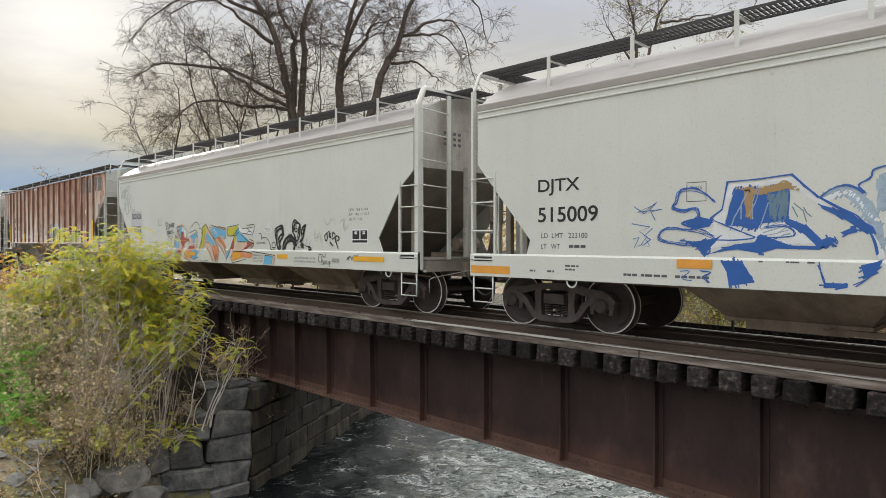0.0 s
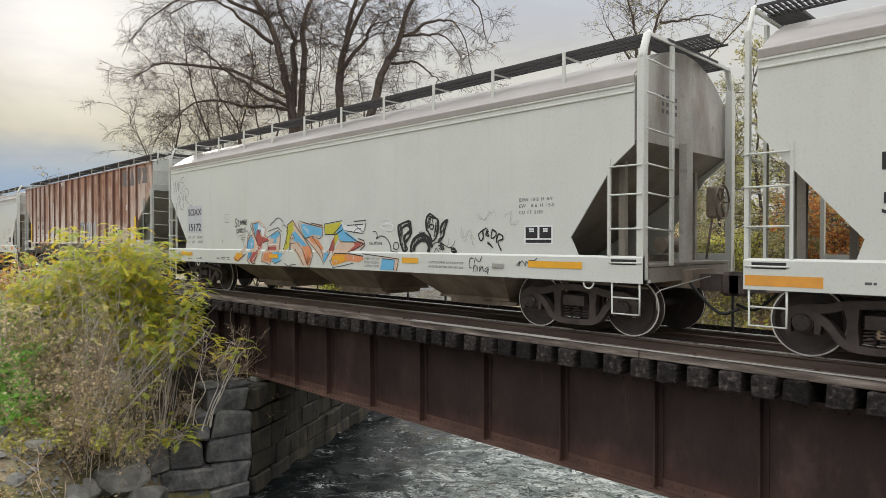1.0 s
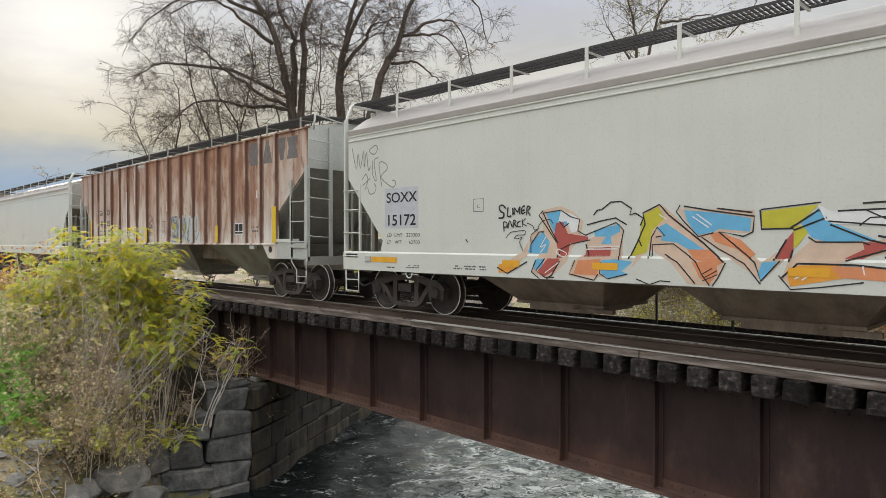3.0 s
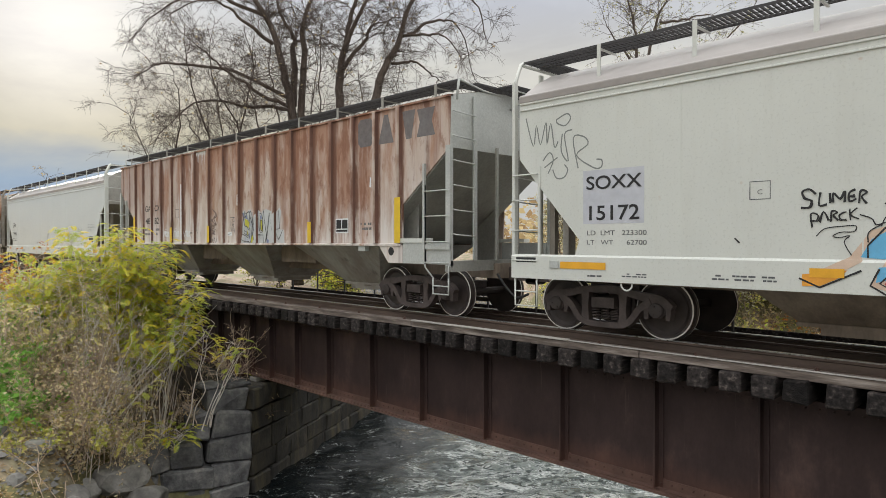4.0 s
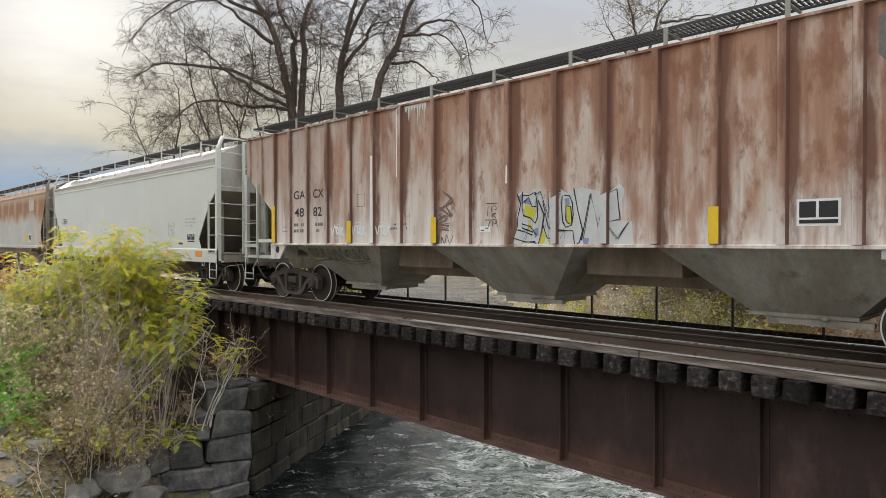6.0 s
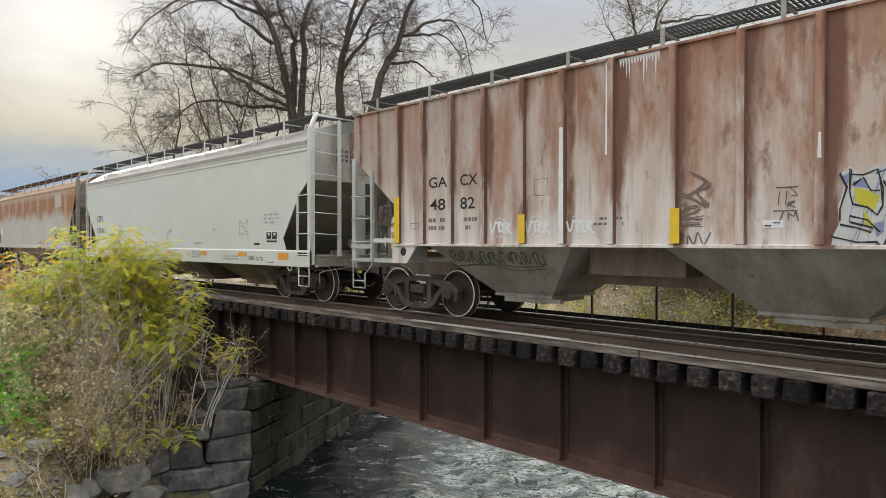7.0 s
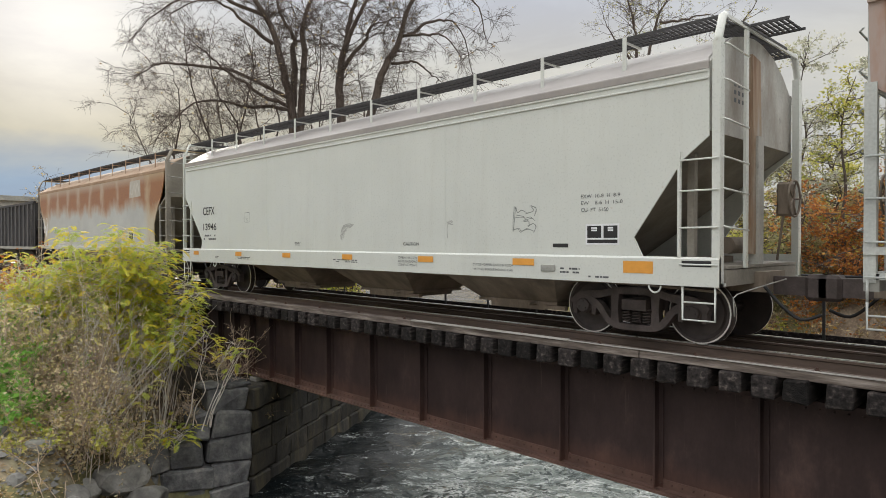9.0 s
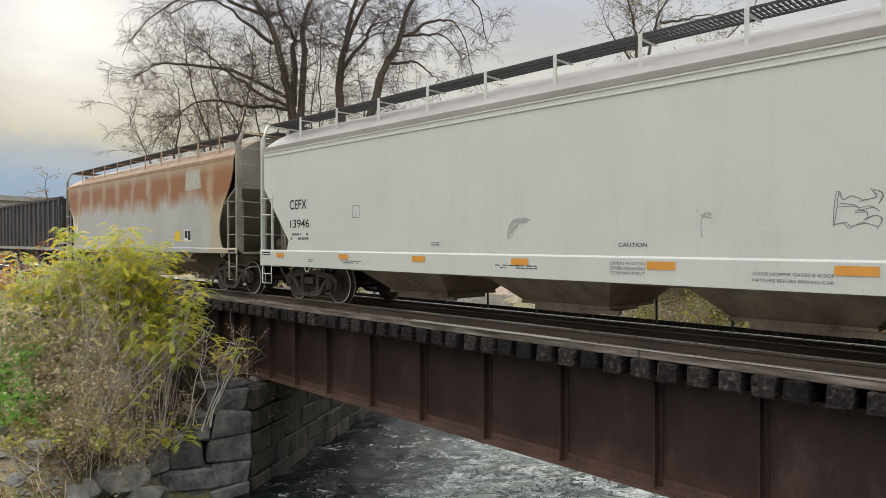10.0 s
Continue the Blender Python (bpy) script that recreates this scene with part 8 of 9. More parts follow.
def grow(g, rng, p, d, length, r, level, droop, spread=0.8, tips=None, kids=(5, 5, 4, 3)):
    """A branch with its twigs; droop bends the ends down."""
    n = 5 if level else 4
    pts, q, v = [p.copy()], p.copy(), d.normalized()
    for i in range(n):
        v = (v + Vector((rng.gauss(0, 0.16), rng.gauss(0, 0.16), rng.gauss(0, 0.12) - droop * (0.3 + i / n)))).normalized()
        q = q + v * length / n
        pts.append(q.copy())
    sprig(g, pts, r, max(r * 0.35, 0.0035), 5 if r > 0.03 else 3)
    if level > 0:
        for k in range(kids[level]):
            f = rng.uniform(0.15, 1.0)
            i = min(int(f * n), n - 1)
            b = pts[i].lerp(pts[i + 1], f * n - i)
            w = (pts[i + 1] - pts[i]).normalized()
            side = Vector((rng.gauss(0, 1), rng.gauss(0, 1), rng.gauss(0.15, 0.7))).normalized()
            grow(g, rng, b, w * 0.75 + side * spread, length * rng.uniform(0.35, 0.62), max(r * 0.5, 0.005), level - 1, droop * 1.15, spread, tips, kids)
    elif tips is not None:
        tips += pts[2:]


def leaf(g, rng, p, size, flat=0.5):
    """One leaf: a folded pair of triangles."""
    a = Vector((rng.gauss(0, 1), rng.gauss(0, 1), rng.gauss(0, flat))).normalized()
    b = a.orthogonal().normalized()
    b = (b * math.cos(rng.uniform(0, 6.28)) + a.cross(b) * math.sin(rng.uniform(0, 6.28))).normalized()
    o = len(g.v)
    g.v += [tuple(p), tuple(p + a * size * 0.5 + b * size * 0.3), tuple(p + a * size), tuple(p + a * size * 0.5 - b * size * 0.3)]
    g.f += [(o, o + 1, o + 2), (o, o + 2, o + 3)]
    g.m += [0, 0]
    g.smooth += [False, False]


def frond(g, rng, p, d, length, pairs, size):
    """A feathered leaf: leaflets along a drooping rib, all joined."""
    v, q = d.normalized(), p.copy()
    side = v.cross(Vector((0, 0, 1)))
    side = side.normalized() if side.length > 0.05 else Vector((1, 0, 0))
    last = None
    for i in range(pairs + 1):
        o = len(g.v)
        g.v += [tuple(q + side * 0.004), tuple(q - side * 0.004)]
        if last is not None:
            g.f.append((last, o, o + 1, last + 1))
        last = o
        ln = size * (0.6 + 0.8 * math.sin(math.pi * min(1.0, (i + 0.6) / (pairs + 0.8))))
        for k, s in ((0, 1), (1, -1)):
            t = (side * s * 0.9 + v * 0.55 + Vector((0, 0, rng.uniform(-0.55, 0.05)))).normalized()
            w = t.cross(v).cross(t).normalized()
            m = len(g.v)
            c = q + side * s * 0.004
            g.v += [tuple(c + t * ln * 0.5 + w * ln * 0.25), tuple(c + t * ln), tuple(c + t * ln * 0.5 - w * ln * 0.25)]
            g.f += [(o + k, m, m + 1), (o + k, m + 1, m + 2)]
        v = (v + Vector((rng.gauss(0, 0.03), rng.gauss(0, 0.03), -0.13))).normalized()
        q = q + v * length / pairs
    n = len(g.f) - len(g.m)
    g.m += [0] * n
    g.smooth += [False] * n


def bare_tree(name, label, at, base_z, limbs, seed, droop=0.10, leaves=0, leaf_mat=None, depth=2.0, branch=2.3, dens=1.25, level=3, kids=(5, 5, 4, 3)):
    """A leafless tree: limbs are (thickness, points of (across, up)); side branches and twigs grow from them."""
    rng = random.Random(seed)
    tree = thing(name, label, "tree", pose(at[0], at[1], 0, 0, 0, VIEW))
    trunk, crown, tips = Mesher(), Mesher(), []
    for li, (r, pts) in enumerate(limbs):
        off = rng.uniform(-depth, depth) * (0.25 if li < 3 else 1.0)
        line = [(u, off * (i / max(len(pts) - 1, 1)) + rng.uniform(-0.1, 0.1), h) for i, (u, h) in enumerate(pts)]
        line = [Vector(q) for q in curve(line, 6)]
        wob = Vector((0, 0, 0))
        for i in range(1, len(line)):
            wob = wob * 0.72 + Vector((rng.gauss(0, 1), rng.gauss(0, 1), rng.gauss(0, 1))) * (0.03 if r > 0.2 else 0.045 if r > 0.065 else 0.07)
            line[i] += wob
        trunk.tube([tuple(q) for q in line], r, 8, r1=max(r * 0.12, 0.012))
        run = sum((b - a).length for a, b in zip(line, line[1:]))
        for k in range(int(run * dens) + 2):
            f = rng.uniform(0.08 if r < 0.15 else 0.3, 1.0) * (len(line) - 1)
            i = min(int(f), len(line) - 2)
            b = line[i].lerp(line[i + 1], f - i)
            w = (line[i + 1] - line[i]).normalized()
            side = Vector((rng.gauss(0, 1), rng.gauss(0, 1), rng.gauss(0.25, 0.6))).normalized()
            grow(crown, rng, b, w * 0.7 + side, branch * rng.uniform(0.5, 1.1), 0.026 if r > 0.1 else 0.018, level - 1, droop, 0.8, tips, kids)
    part("trunk", trunk, M["bark"], tree)
    tagged(part("crown", crown, M["bark"], tree), kind="stuff")
    if leaves:
        lv = Mesher()
        for k in range(leaves):
            leaf(lv, rng, rng.choice(tips) + Vector((rng.gauss(0, 0.06), rng.gauss(0, 0.06), rng.gauss(0, 0.06))), rng.uniform(0.08, 0.17))
        tagged(part("foliage", lv, leaf_mat, tree), kind="stuff")
    return tree


STEMS = [(0.3, [(-6.9, -0.6), (-6.9, 4), (-7.1, 7.6), (-7.5, 9.7), (-8.3, 12), (-9.6, 14), (-10.5, 16.5)]),
        (0.28, [(-5.2, -0.6), (-5, 4), (-4.9, 8), (-4.8, 9.7), (-4.7, 11), (-4.4, 12.3), (-3.9, 14), (-3.4, 17)]),
        (0.26, [(-5, -0.6), (-4.2, 4), (-3.1, 8.4), (-2.7, 9.6), (-2.1, 10.9), (-1.6, 12.5), (-0.6, 14), (0.4, 16)]),
        (0.22, [(-6.9, 3), (-6.7, 7.1), (-6.6, 10.2), (-6.6, 11.8), (-6, 13.8), (-5.8, 16.5)]),
        (0.17, [(-7.1, 7.9), (-7.1, 10.7), (-7.2, 11.5), (-8, 13), (-8.2, 15.5)])]
FORKS = [(0.12, [(-4.80, 9.7), (-3.80, 10.8), (-3.30, 11.5), (-1.90, 12)]),
        (0.12, [(-4.70, 10.5), (-3.80, 12.1), (-2.80, 14), (-2.40, 15.5)]),
        (0.08, [(-2.40, 9.9), (-1.40, 10), (-0.70, 9.6), (0.00, 9.1)]),
        (0.08, [(-1.90, 11.2), (-0.80, 11.2), (0.21, 10.9), (0.98, 9.6)]),
        (0.09, [(-1.70, 11.3), (-0.60, 11.9), (0.63, 12), (1.61, 9.8)]),
        (0.09, [(-1.10, 13), (0.28, 13.8), (1.61, 13.2), (2.24, 11.3)])]
LEFT_LIMBS = [(0.10, [(-7.20, 8.2), (-9.95, 9.6), (-12.89, 10), (-14.17, 10.1), (-15.24, 9.4)]),
        (0.1, [(-7.30, 7.9), (-9.26, 8.8), (-10.53, 9.7), (-11.91, 11)]),
        (0.1, [(-7.99, 10.8), (-9.26, 11.7), (-10.33, 12.3), (-12.10, 11.3)]),
        (0.1, [(-7.20, 7.7), (-9.46, 8), (-12.10, 8.1), (-14.45, 6.2)]),
        (0.1, [(-8.37, 12.1), (-10.73, 13.2), (-12.89, 12.7), (-14.17, 11.3)])]
SHOOTS = [(0.07, [(-9.5, 3), (-9.8, 6), (-9.2, 9.5), (-9.6, 12)]),
        (0.07, [(-10.5, 3), (-10.8, 6), (-11.4, 8.5), (-11.3, 11)]),
        (0.06, [(-8.6, 3), (-8.4, 6.5), (-8.9, 8.8)]),
        (0.06, [(-12, 2), (-12.4, 5.5), (-12, 8), (-12.6, 10.2)]),
        (0.05, [(-13.2, 2), (-13.4, 5), (-13.9, 7.2)]),
        (0.06, [(-10, 2), (-10.2, 5), (-10.3, 9)]),
        (0.05, [(-6, 4), (-5.7, 8), (-5.5, 11.5)]),
        (0.05, [(-3.9, 4), (-3.8, 7), (-4, 10)]),
        (0.06, [(-9, 3), (-9.2, 6), (-10.2, 8.6), (-10.6, 11)]),
        (0.05, [(-11.2, 3), (-11.5, 5.5), (-12.6, 7.4), (-13.4, 8)]),
        (0.05, [(-8, 4), (-7.8, 7), (-8.2, 10), (-8, 12)]),
        (0.05, [(-2.8, 4), (-2.6, 7), (-2.0, 9)]),
        (0.05, [(-5.9, 4), (-6.2, 7.5), (-5.9, 10.5)])]
BIG = STEMS + FORKS + LEFT_LIMBS + SHOOTS
bare_tree("willow_tree", "large bare many-stemmed willow tree with drooping twigs", (-22.02, 11.75), 0, BIG, 3, 0.10, 700, M["leaf_dry"], 2.4, 1.8, 2.7, 3, (5, 7, 6, 3))
bare_tree("alder_tree", "bare tree with a few pale autumn leaves", (-28.4, 18.1), 0,
          [(0.2, [(11.9, -0.6), (12.0, 6.0), (11.8, 12.0), (11.6, 15.0), (11.0, 17.5)]), (0.12, [(12.0, 9.5), (12.8, 14.3), (13.6, 16.0), (14.6, 17.5)]), (0.09, [(11.8, 12.0), (10.6, 14.0), (9.8, 15.0)]), (0.09, [(13.2, 14.8), (14.6, 15.0), (16.0, 15.4), (17.4, 15.0)]), (0.09, [(12.1, 7.0), (14.5, 11.0), (18.0, 14.6), (19.2, 16.8)])], 9, 0.03, 1500, M["leaf_pale"], 1.5, 2.2, 2.0)


def leafy_tree(name, label, at, z0, height, seed, mat, count, width=0.35, thick=0.12, size=(0.10, 0.2)):
    """A slim tree or tall bush with leaves held in loose clumps on its twigs."""
    rng = random.Random(seed)
    tree = thing(name, label, "tree" if height > 4 else "shrub", pose(at[0], at[1], z0, 0, 0, rng.uniform(0, 360)))
    trunk, crown, tips = Mesher(), Mesher(), []
    stems = 1 if height > 6 else 5
    for s in range(stems):
        ln = [Vector((rng.gauss(0, 0.05) * k * (1 if stems == 1 else 4), rng.gauss(0, 0.05) * k * (1 if stems == 1 else 4), height * k / 6 * (1 if stems == 1 else rng.uniform(0.7, 1)))) for k in range(7)]
        trunk.tube([tuple(q) for q in curve([tuple(q) for q in ln], 3)], thick / (1 if stems == 1 else 3), 7, r1=0.015)
        for k in range(26 if stems == 1 else 9):
            f = rng.uniform(0.18, 1.0) * 6
            i = min(int(f), 5)
            b = ln[i].lerp(ln[i + 1], f - i)
            side = Vector((rng.gauss(0, 1), rng.gauss(0, 1), rng.gauss(0.5, 0.4))).normalized()
            grow(crown, rng, b, side, height * width * rng.uniform(0.5, 1.0) * (1.15 - f / 9), 0.03 if stems == 1 else 0.016, 2, 0.03, 0.9, tips, (4, 4, 4, 3))
    part("trunk", trunk, M["bark"], tree)
    tagged(part("crown", crown, M["bark"], tree), kind="stuff")
    lv = Mesher()
    for k in range(count):
        leaf(lv, rng, rng.choice(tips) + Vector((rng.gauss(0, 0.10), rng.gauss(0, 0.10), rng.gauss(0, 0.10))), rng.uniform(*size))
    tagged(part("foliage", lv, mat, tree), kind="stuff")
    return tree


for i, (x, y, h, mt, n) in enumerate([(-14.6, 26.0, 11.0, "leaf_ash", 3000), (-12.6, 25.5, 12.5, "leaf_pale", 3200), (-10.4, 24.6, 11.5, "leaf_ash", 3400), (-8.4, 24.2, 10.0, "leaf_olive", 2600), (-6.2, 23.6, 10.5, "leaf_ash", 3200), (-17.5, 28.5, 8.0, "leaf_pale", 1800)]):
    leafy_tree("poplar_tree", {"leaf_olive": "slim tree with thinning yellow-green autumn leaves", "leaf_pale": "slim tree with sparse pale autumn leaves", "leaf_ash": "slim twiggy tree with sparse ash-pale leaves"}[mt], (x, y), -1.0, h, 20 + i, M[mt], n, 0.27, 0.12)
for i, (x, y, h, mt) in enumerate([(-8.6, 22.4, 5.2, "leaf_orange"), (-6.9, 22.0, 5.4, "leaf_orange"), (-5.2, 21.6, 4.6, "leaf_orange"), (-10.4, 22.9, 3.6, "leaf_pale"), (-12.2, 23.2, 3.4, "leaf_olive"), (-14.4, 23.8, 3.2, "leaf_pale"), (-17.0, 24.5, 3.0, "leaf_olive"), (-3.6, 20.2, 4.2, "leaf_olive")]):
    leafy_tree("autumn_shrub", "bushy shrub in rusty orange autumn leaf" if mt == "leaf_orange" else "bushy shrub with dull yellow-green leaves", (x, y), -1.1, h, 40 + i, M[mt], 2600, 0.42, 0.1, (0.09, 0.2))
for i, (x, y, h, mt) in enumerate([(-27.0, 6.0, 2.6, "leaf_olive"), (-25.0, 8.4, 2.4, "leaf_pale"), (-23.4, 7.2, 1.8, "leaf_olive"), (-28.5, 10.0, 3.0, "leaf_pale"), (-22.4, 6.0, 1.6, "leaf_yellow"), (-31.0, 7.0, 2.8, "leaf_olive"), (-34.5, 6.0, 2.6, "leaf_dry"), (-26.0, 11.5, 2.6, "leaf_olive")]):
    leafy_tree("bank_shrub", "low shrub with yellow-green leaves behind the track", (x, y), -0.9, h, 60 + i, M[mt], 1500, 0.5, 0.08, (0.07, 0.15))

for i in range(5, 13):
    rg = random.Random(700 + i)
    x = -34.0 + 2.5 * i
    leafy_tree("thicket_tree", "bare twiggy thicket tree with few straw-coloured leaves", (x, 29.5 + rg.uniform(-2, 3) - 0.16 * (x + 34)), -1.0, rg.uniform(5.5, 8.5), 720 + i, M["leaf_pale"] if i % 3 else M["leaf_dry"], 1500, 0.36, 0.09, (0.09, 0.18))

for i, (x, y) in enumerate([(-33.0, 36.5), (-35.5, 40.5), (-30.5, 34.0), (-28.0, 31.5), (-38.5, 44.5), (-31.5, 39.0), (-41.5, 49.0)]):
    rg = random.Random(740 + i)
    leafy_tree("thicket_tree", "slim twiggy tree with sparse ash-pale leaves", (x, y), gz(x, y) - 0.1, rg.uniform(6.5, 9.0), 742 + i, M["leaf_ash" if i % 2 else "leaf_pale"], 1900, 0.4, 0.09, (0.10, 0.2))

for i in range(8):
    rg = random.Random(760 + i)
    leafy_tree("thicket_tree", "young leafy thicket tree in pale autumn colour", (-15.5 + 1.5 * i, 28.0 + rg.uniform(-1.0, 2.5)), -1.0, rg.uniform(5.0, 7.5), 780 + i, M[("leaf_pale", "leaf_olive", "leaf_dry")[i % 3]], 3000, 0.42, 0.08, (0.10, 0.22))

# low growth on the slope of the far bank
rng = random.Random(88)
bt, bw = {k: Mesher() for k in ("leaf_ash", "leaf_pale", "leaf_olive", "leaf_dry", "leaf_orange", "leaf_yellow")}, Mesher()
for k in range(820):
    j = rng.choice((3, 4, 4, 4, 4, 4, 5, 5, 6))
    (ax, ay), (bx, by) = RIGHT_SHORE[j], RIGHT_SHORE[j + 1]
    f, off = rng.random(), 0.15 + 5.0 * rng.random() ** 1.6
    run = math.hypot(bx - ax, by - ay)
    x, y = ax + (bx - ax) * f - (by - ay) / run * off, ay + (by - ay) * f + (bx - ax) / run * off
    z = gz(x, y)
    if z < -5.3 or (abs(y) < 3.2):
        continue
    p, tips = Vector((x, y, z)), []
    h = rng.uniform(0.6, 2.6)
    for a in range(3):
        grow(bw, rng, p, Vector((rng.gauss(0, 0.5), rng.gauss(0, 0.5), 1)), h * rng.uniform(0.6, 1.1), 0.012, 1, 0.03, 0.8, tips, (3, 5, 4, 3))
    g = bt[rng.choice(("leaf_ash", "leaf_ash", "leaf_pale", "leaf_olive", "leaf_yellow", "leaf_dry") if x < -10.6 else ("leaf_orange", "leaf_orange", "leaf_orange", "leaf_dry") if x < -7.6 else ("leaf_dry", "leaf_olive", "leaf_orange"))]
    for a in range(75):
        leaf(g, rng, rng.choice(tips) + Vector((rng.gauss(0, 0.14), rng.gauss(0, 0.14), rng.gauss(0, 0.16))), rng.uniform(0.09, 0.22))
thick = thing("bank_thicket", "dense autumn brush on the far river bank", "brush", kind="stuff")
tagged(part("stem", bw, M["brown_stem"], thick), kind="stuff")
for k, g in bt.items():
    tagged(part("foliage", g, M[k], thick), kind="stuff")

# far woods along the horizon
fw, rng = Mesher(), random.Random(77)
for k in range(11000):
    a = rng.uniform(-100, 40)
    r = rng.uniform(95, 170)
    p = Vector((r * math.sin(radians(a)), r * math.cos(radians(a)), rng.uniform(-1, 11.0 if a > -55 else 7.0) * rng.uniform(0.3, 1)))
    leaf(fw, rng, p, rng.uniform(1.0, 2.4))
solid("far_woods", fw, M["leaf_dry"], "distant brown autumn woods on the horizon", "woods", "stuff")


def feather_shrub(at, z0, height, stems, seed, fronds, mat, label, lean=(0, 0), spread=0.9, flen=(0.35, 0.6), start=0.55):
    """An arching many-stemmed shrub with feathered leaves towards its stem ends."""
    rng = random.Random(seed)
    sh = thing("feather_leaf_shrub", label, "shrub", pose(at[0], at[1], z0))
    st, lv = Mesher(), Mesher()
    for s in range(stems):
        az = rng.uniform(0, 6.28)
        out = rng.uniform(0.25, 1.0) * spread
        h = height * rng.uniform(0.6, 1.0)
        pts = []
        for k in range(7):
            f = k / 6
            pts.append((0.3 * math.cos(az) * rng.uniform(0.5, 1) + math.cos(az) * out * f ** 1.5 + lean[0] * f + rng.gauss(0, 0.04), 0.3 * math.sin(az) + math.sin(az) * out * f ** 1.5 + lean[1] * f + rng.gauss(0, 0.04), h * (f * 1.1 - 0.1 * f * f)))
        line = [Vector(q) for q in curve(pts, 3)]
        sprig(st, line, 0.015, 0.005, 5)
        for k in range(int(fronds * 1.35)):
            f = rng.uniform(start, 1.0) * (len(line) - 1)
            i = min(int(f), len(line) - 2)
            b = line[i].lerp(line[i + 1], f - i)
            t = rng.uniform(0, 6.28)
            d = Vector((math.cos(t), math.sin(t), rng.uniform(0.0, 0.75)))
            tw = b + d * rng.uniform(0.05, 0.35)
            sprig(st, [b, b.lerp(tw, 0.5) + Vector((0, 0, 0.02)), tw], 0.006, 0.004)
            frond(lv, rng, tw, d, rng.uniform(*flen), rng.randint(8, 12), rng.uniform(0.038, 0.066))
    tagged(part("stem", st, M["twig"], sh), kind="stuff")
    tagged(part("foliage", lv, mat, sh), kind="stuff")
    return sh


def twiggy(name, label, at, z0, height, n, seed, mat, leaf_mat, leaves, spread=1.0, size=(0.03, 0.08), r=0.008):
    """Dry, tangled stems with a few small leaves."""
    rng = random.Random(seed)
    ob = thing(name, label, "undergrowth", pose(at[0], at[1], z0))
    st, lv, tips = Mesher(), Mesher(), []
    for k in range(n):
        p = Vector((rng.gauss(0, spread * 0.6), rng.gauss(0, spread * 0.6), 0))
        grow(st, rng, p, Vector((rng.gauss(0, 0.35), rng.gauss(0, 0.35), 1)), height * rng.uniform(0.5, 1.1), r * rng.uniform(0.7, 1.3), 2, 0.02, 0.6, tips, (3, 4, 4, 3))
    tagged(part("stem", st, mat, ob), kind="stuff")
    for k in range(leaves):
        leaf(lv, rng, rng.choice(tips) + Vector((rng.gauss(0, 0.04), rng.gauss(0, 0.04), rng.gauss(0, 0.04))), rng.uniform(*size), 0.7)
    if leaves:
        tagged(part("foliage", lv, leaf_mat, ob), kind="stuff")
    return ob


YG = "tall shrub with feathery yellow-green autumn leaves on pale stems"
for i, (x, y, h, st, fr, mt) in enumerate([(-16.9, -4.6, 4.4, 15, 40, "leaf_yellow"), (-16.4, -3.9, 4.0, 12, 34, "leaf_yellow"), (-17.6, -5.1, 4.3, 14, 38, "leaf_yellow"), (-18.0, -4.2, 4.0, 12, 34, "leaf_yellow"), (-17.2, -3.4, 3.8, 11, 22, "leaf_yellow"), (-18.4, -5.6, 3.6, 11, 24, "leaf_yellow"), (-18.9, -6.2, 2.8, 10, 18, "leaf_yellow"), (-16.8, -5.9, 2.9, 5, 10, "leaf_olive"), (-17.6, -6.3, 2.3, 6, 12, "leaf_olive"), (-15.9, -5.2, 2.0, 4, 9, "leaf_olive")]):
    feather_shrub((x, y), gz(x, y) - 0.1, h, st, 100 + i, fr, M[mt], YG if mt == "leaf_yellow" else "arching shrub with olive feathery leaves and pale stems", (0.2, 0.1), 0.9, (0.2, 0.4), 0.66 if mt == "leaf_yellow" else 0.7)
feather_shrub((-15.2, -3.3), -3.0, 2.6, 6, 131, 6, M["leaf_yellow"], "thin sapling with feathery leaves growing behind the wing wall", (0.5, 0.4), 0.5, (0.2, 0.4), 0.7)
feather_shrub((-15.45, -4.0), -3.45, 0.6, 5, 132, 6, M["leaf_yellow"], "small fern-like seedling growing on the stones", (0.2, -0.1), 0.4, (0.2, 0.4), 0.3)
feather_shrub((-15.6, -4.9), -3.4, 0.8, 6, 133, 6, M["leaf_olive"], "small feathery plant among the boulders", (0.1, -0.2), 0.5, (0.2, 0.4), 0.3)
feather_shrub((-15.6, -6.2), gz(-15.6, -6.2), 0.7, 4, 134, 5, M["leaf_olive"], "small feathery plant among the dead leaves", (0.1, -0.2), 0.4, (0.2, 0.35), 0.3)
for i in range(15):
    rg = random.Random(300 + i)
    x, y = -15.0 - 0.28 * i + rg.uniform(-0.4, 0.4), -6.8 + rg.uniform(-0.3, 1.2) + 0.06 * i
    low = x > -17.2
    twiggy("dry_undergrowth", "low tangle of dry brown stems with withered leaves" if low else "tall tangle of dry brown stems with withered leaves", (x, y), gz(x, y) - 0.05, rg.uniform(0.5, 1.2) if low else rg.uniform(1.2, 2.3), 11 if low else 13, 310 + i, M["brown_stem"] if i % 2 else M["twig"], M["leaf_olive"] if i % 3 == 0 else M["leaf_straw"], 620 if low else 800, 1.0, (0.05, 0.12))
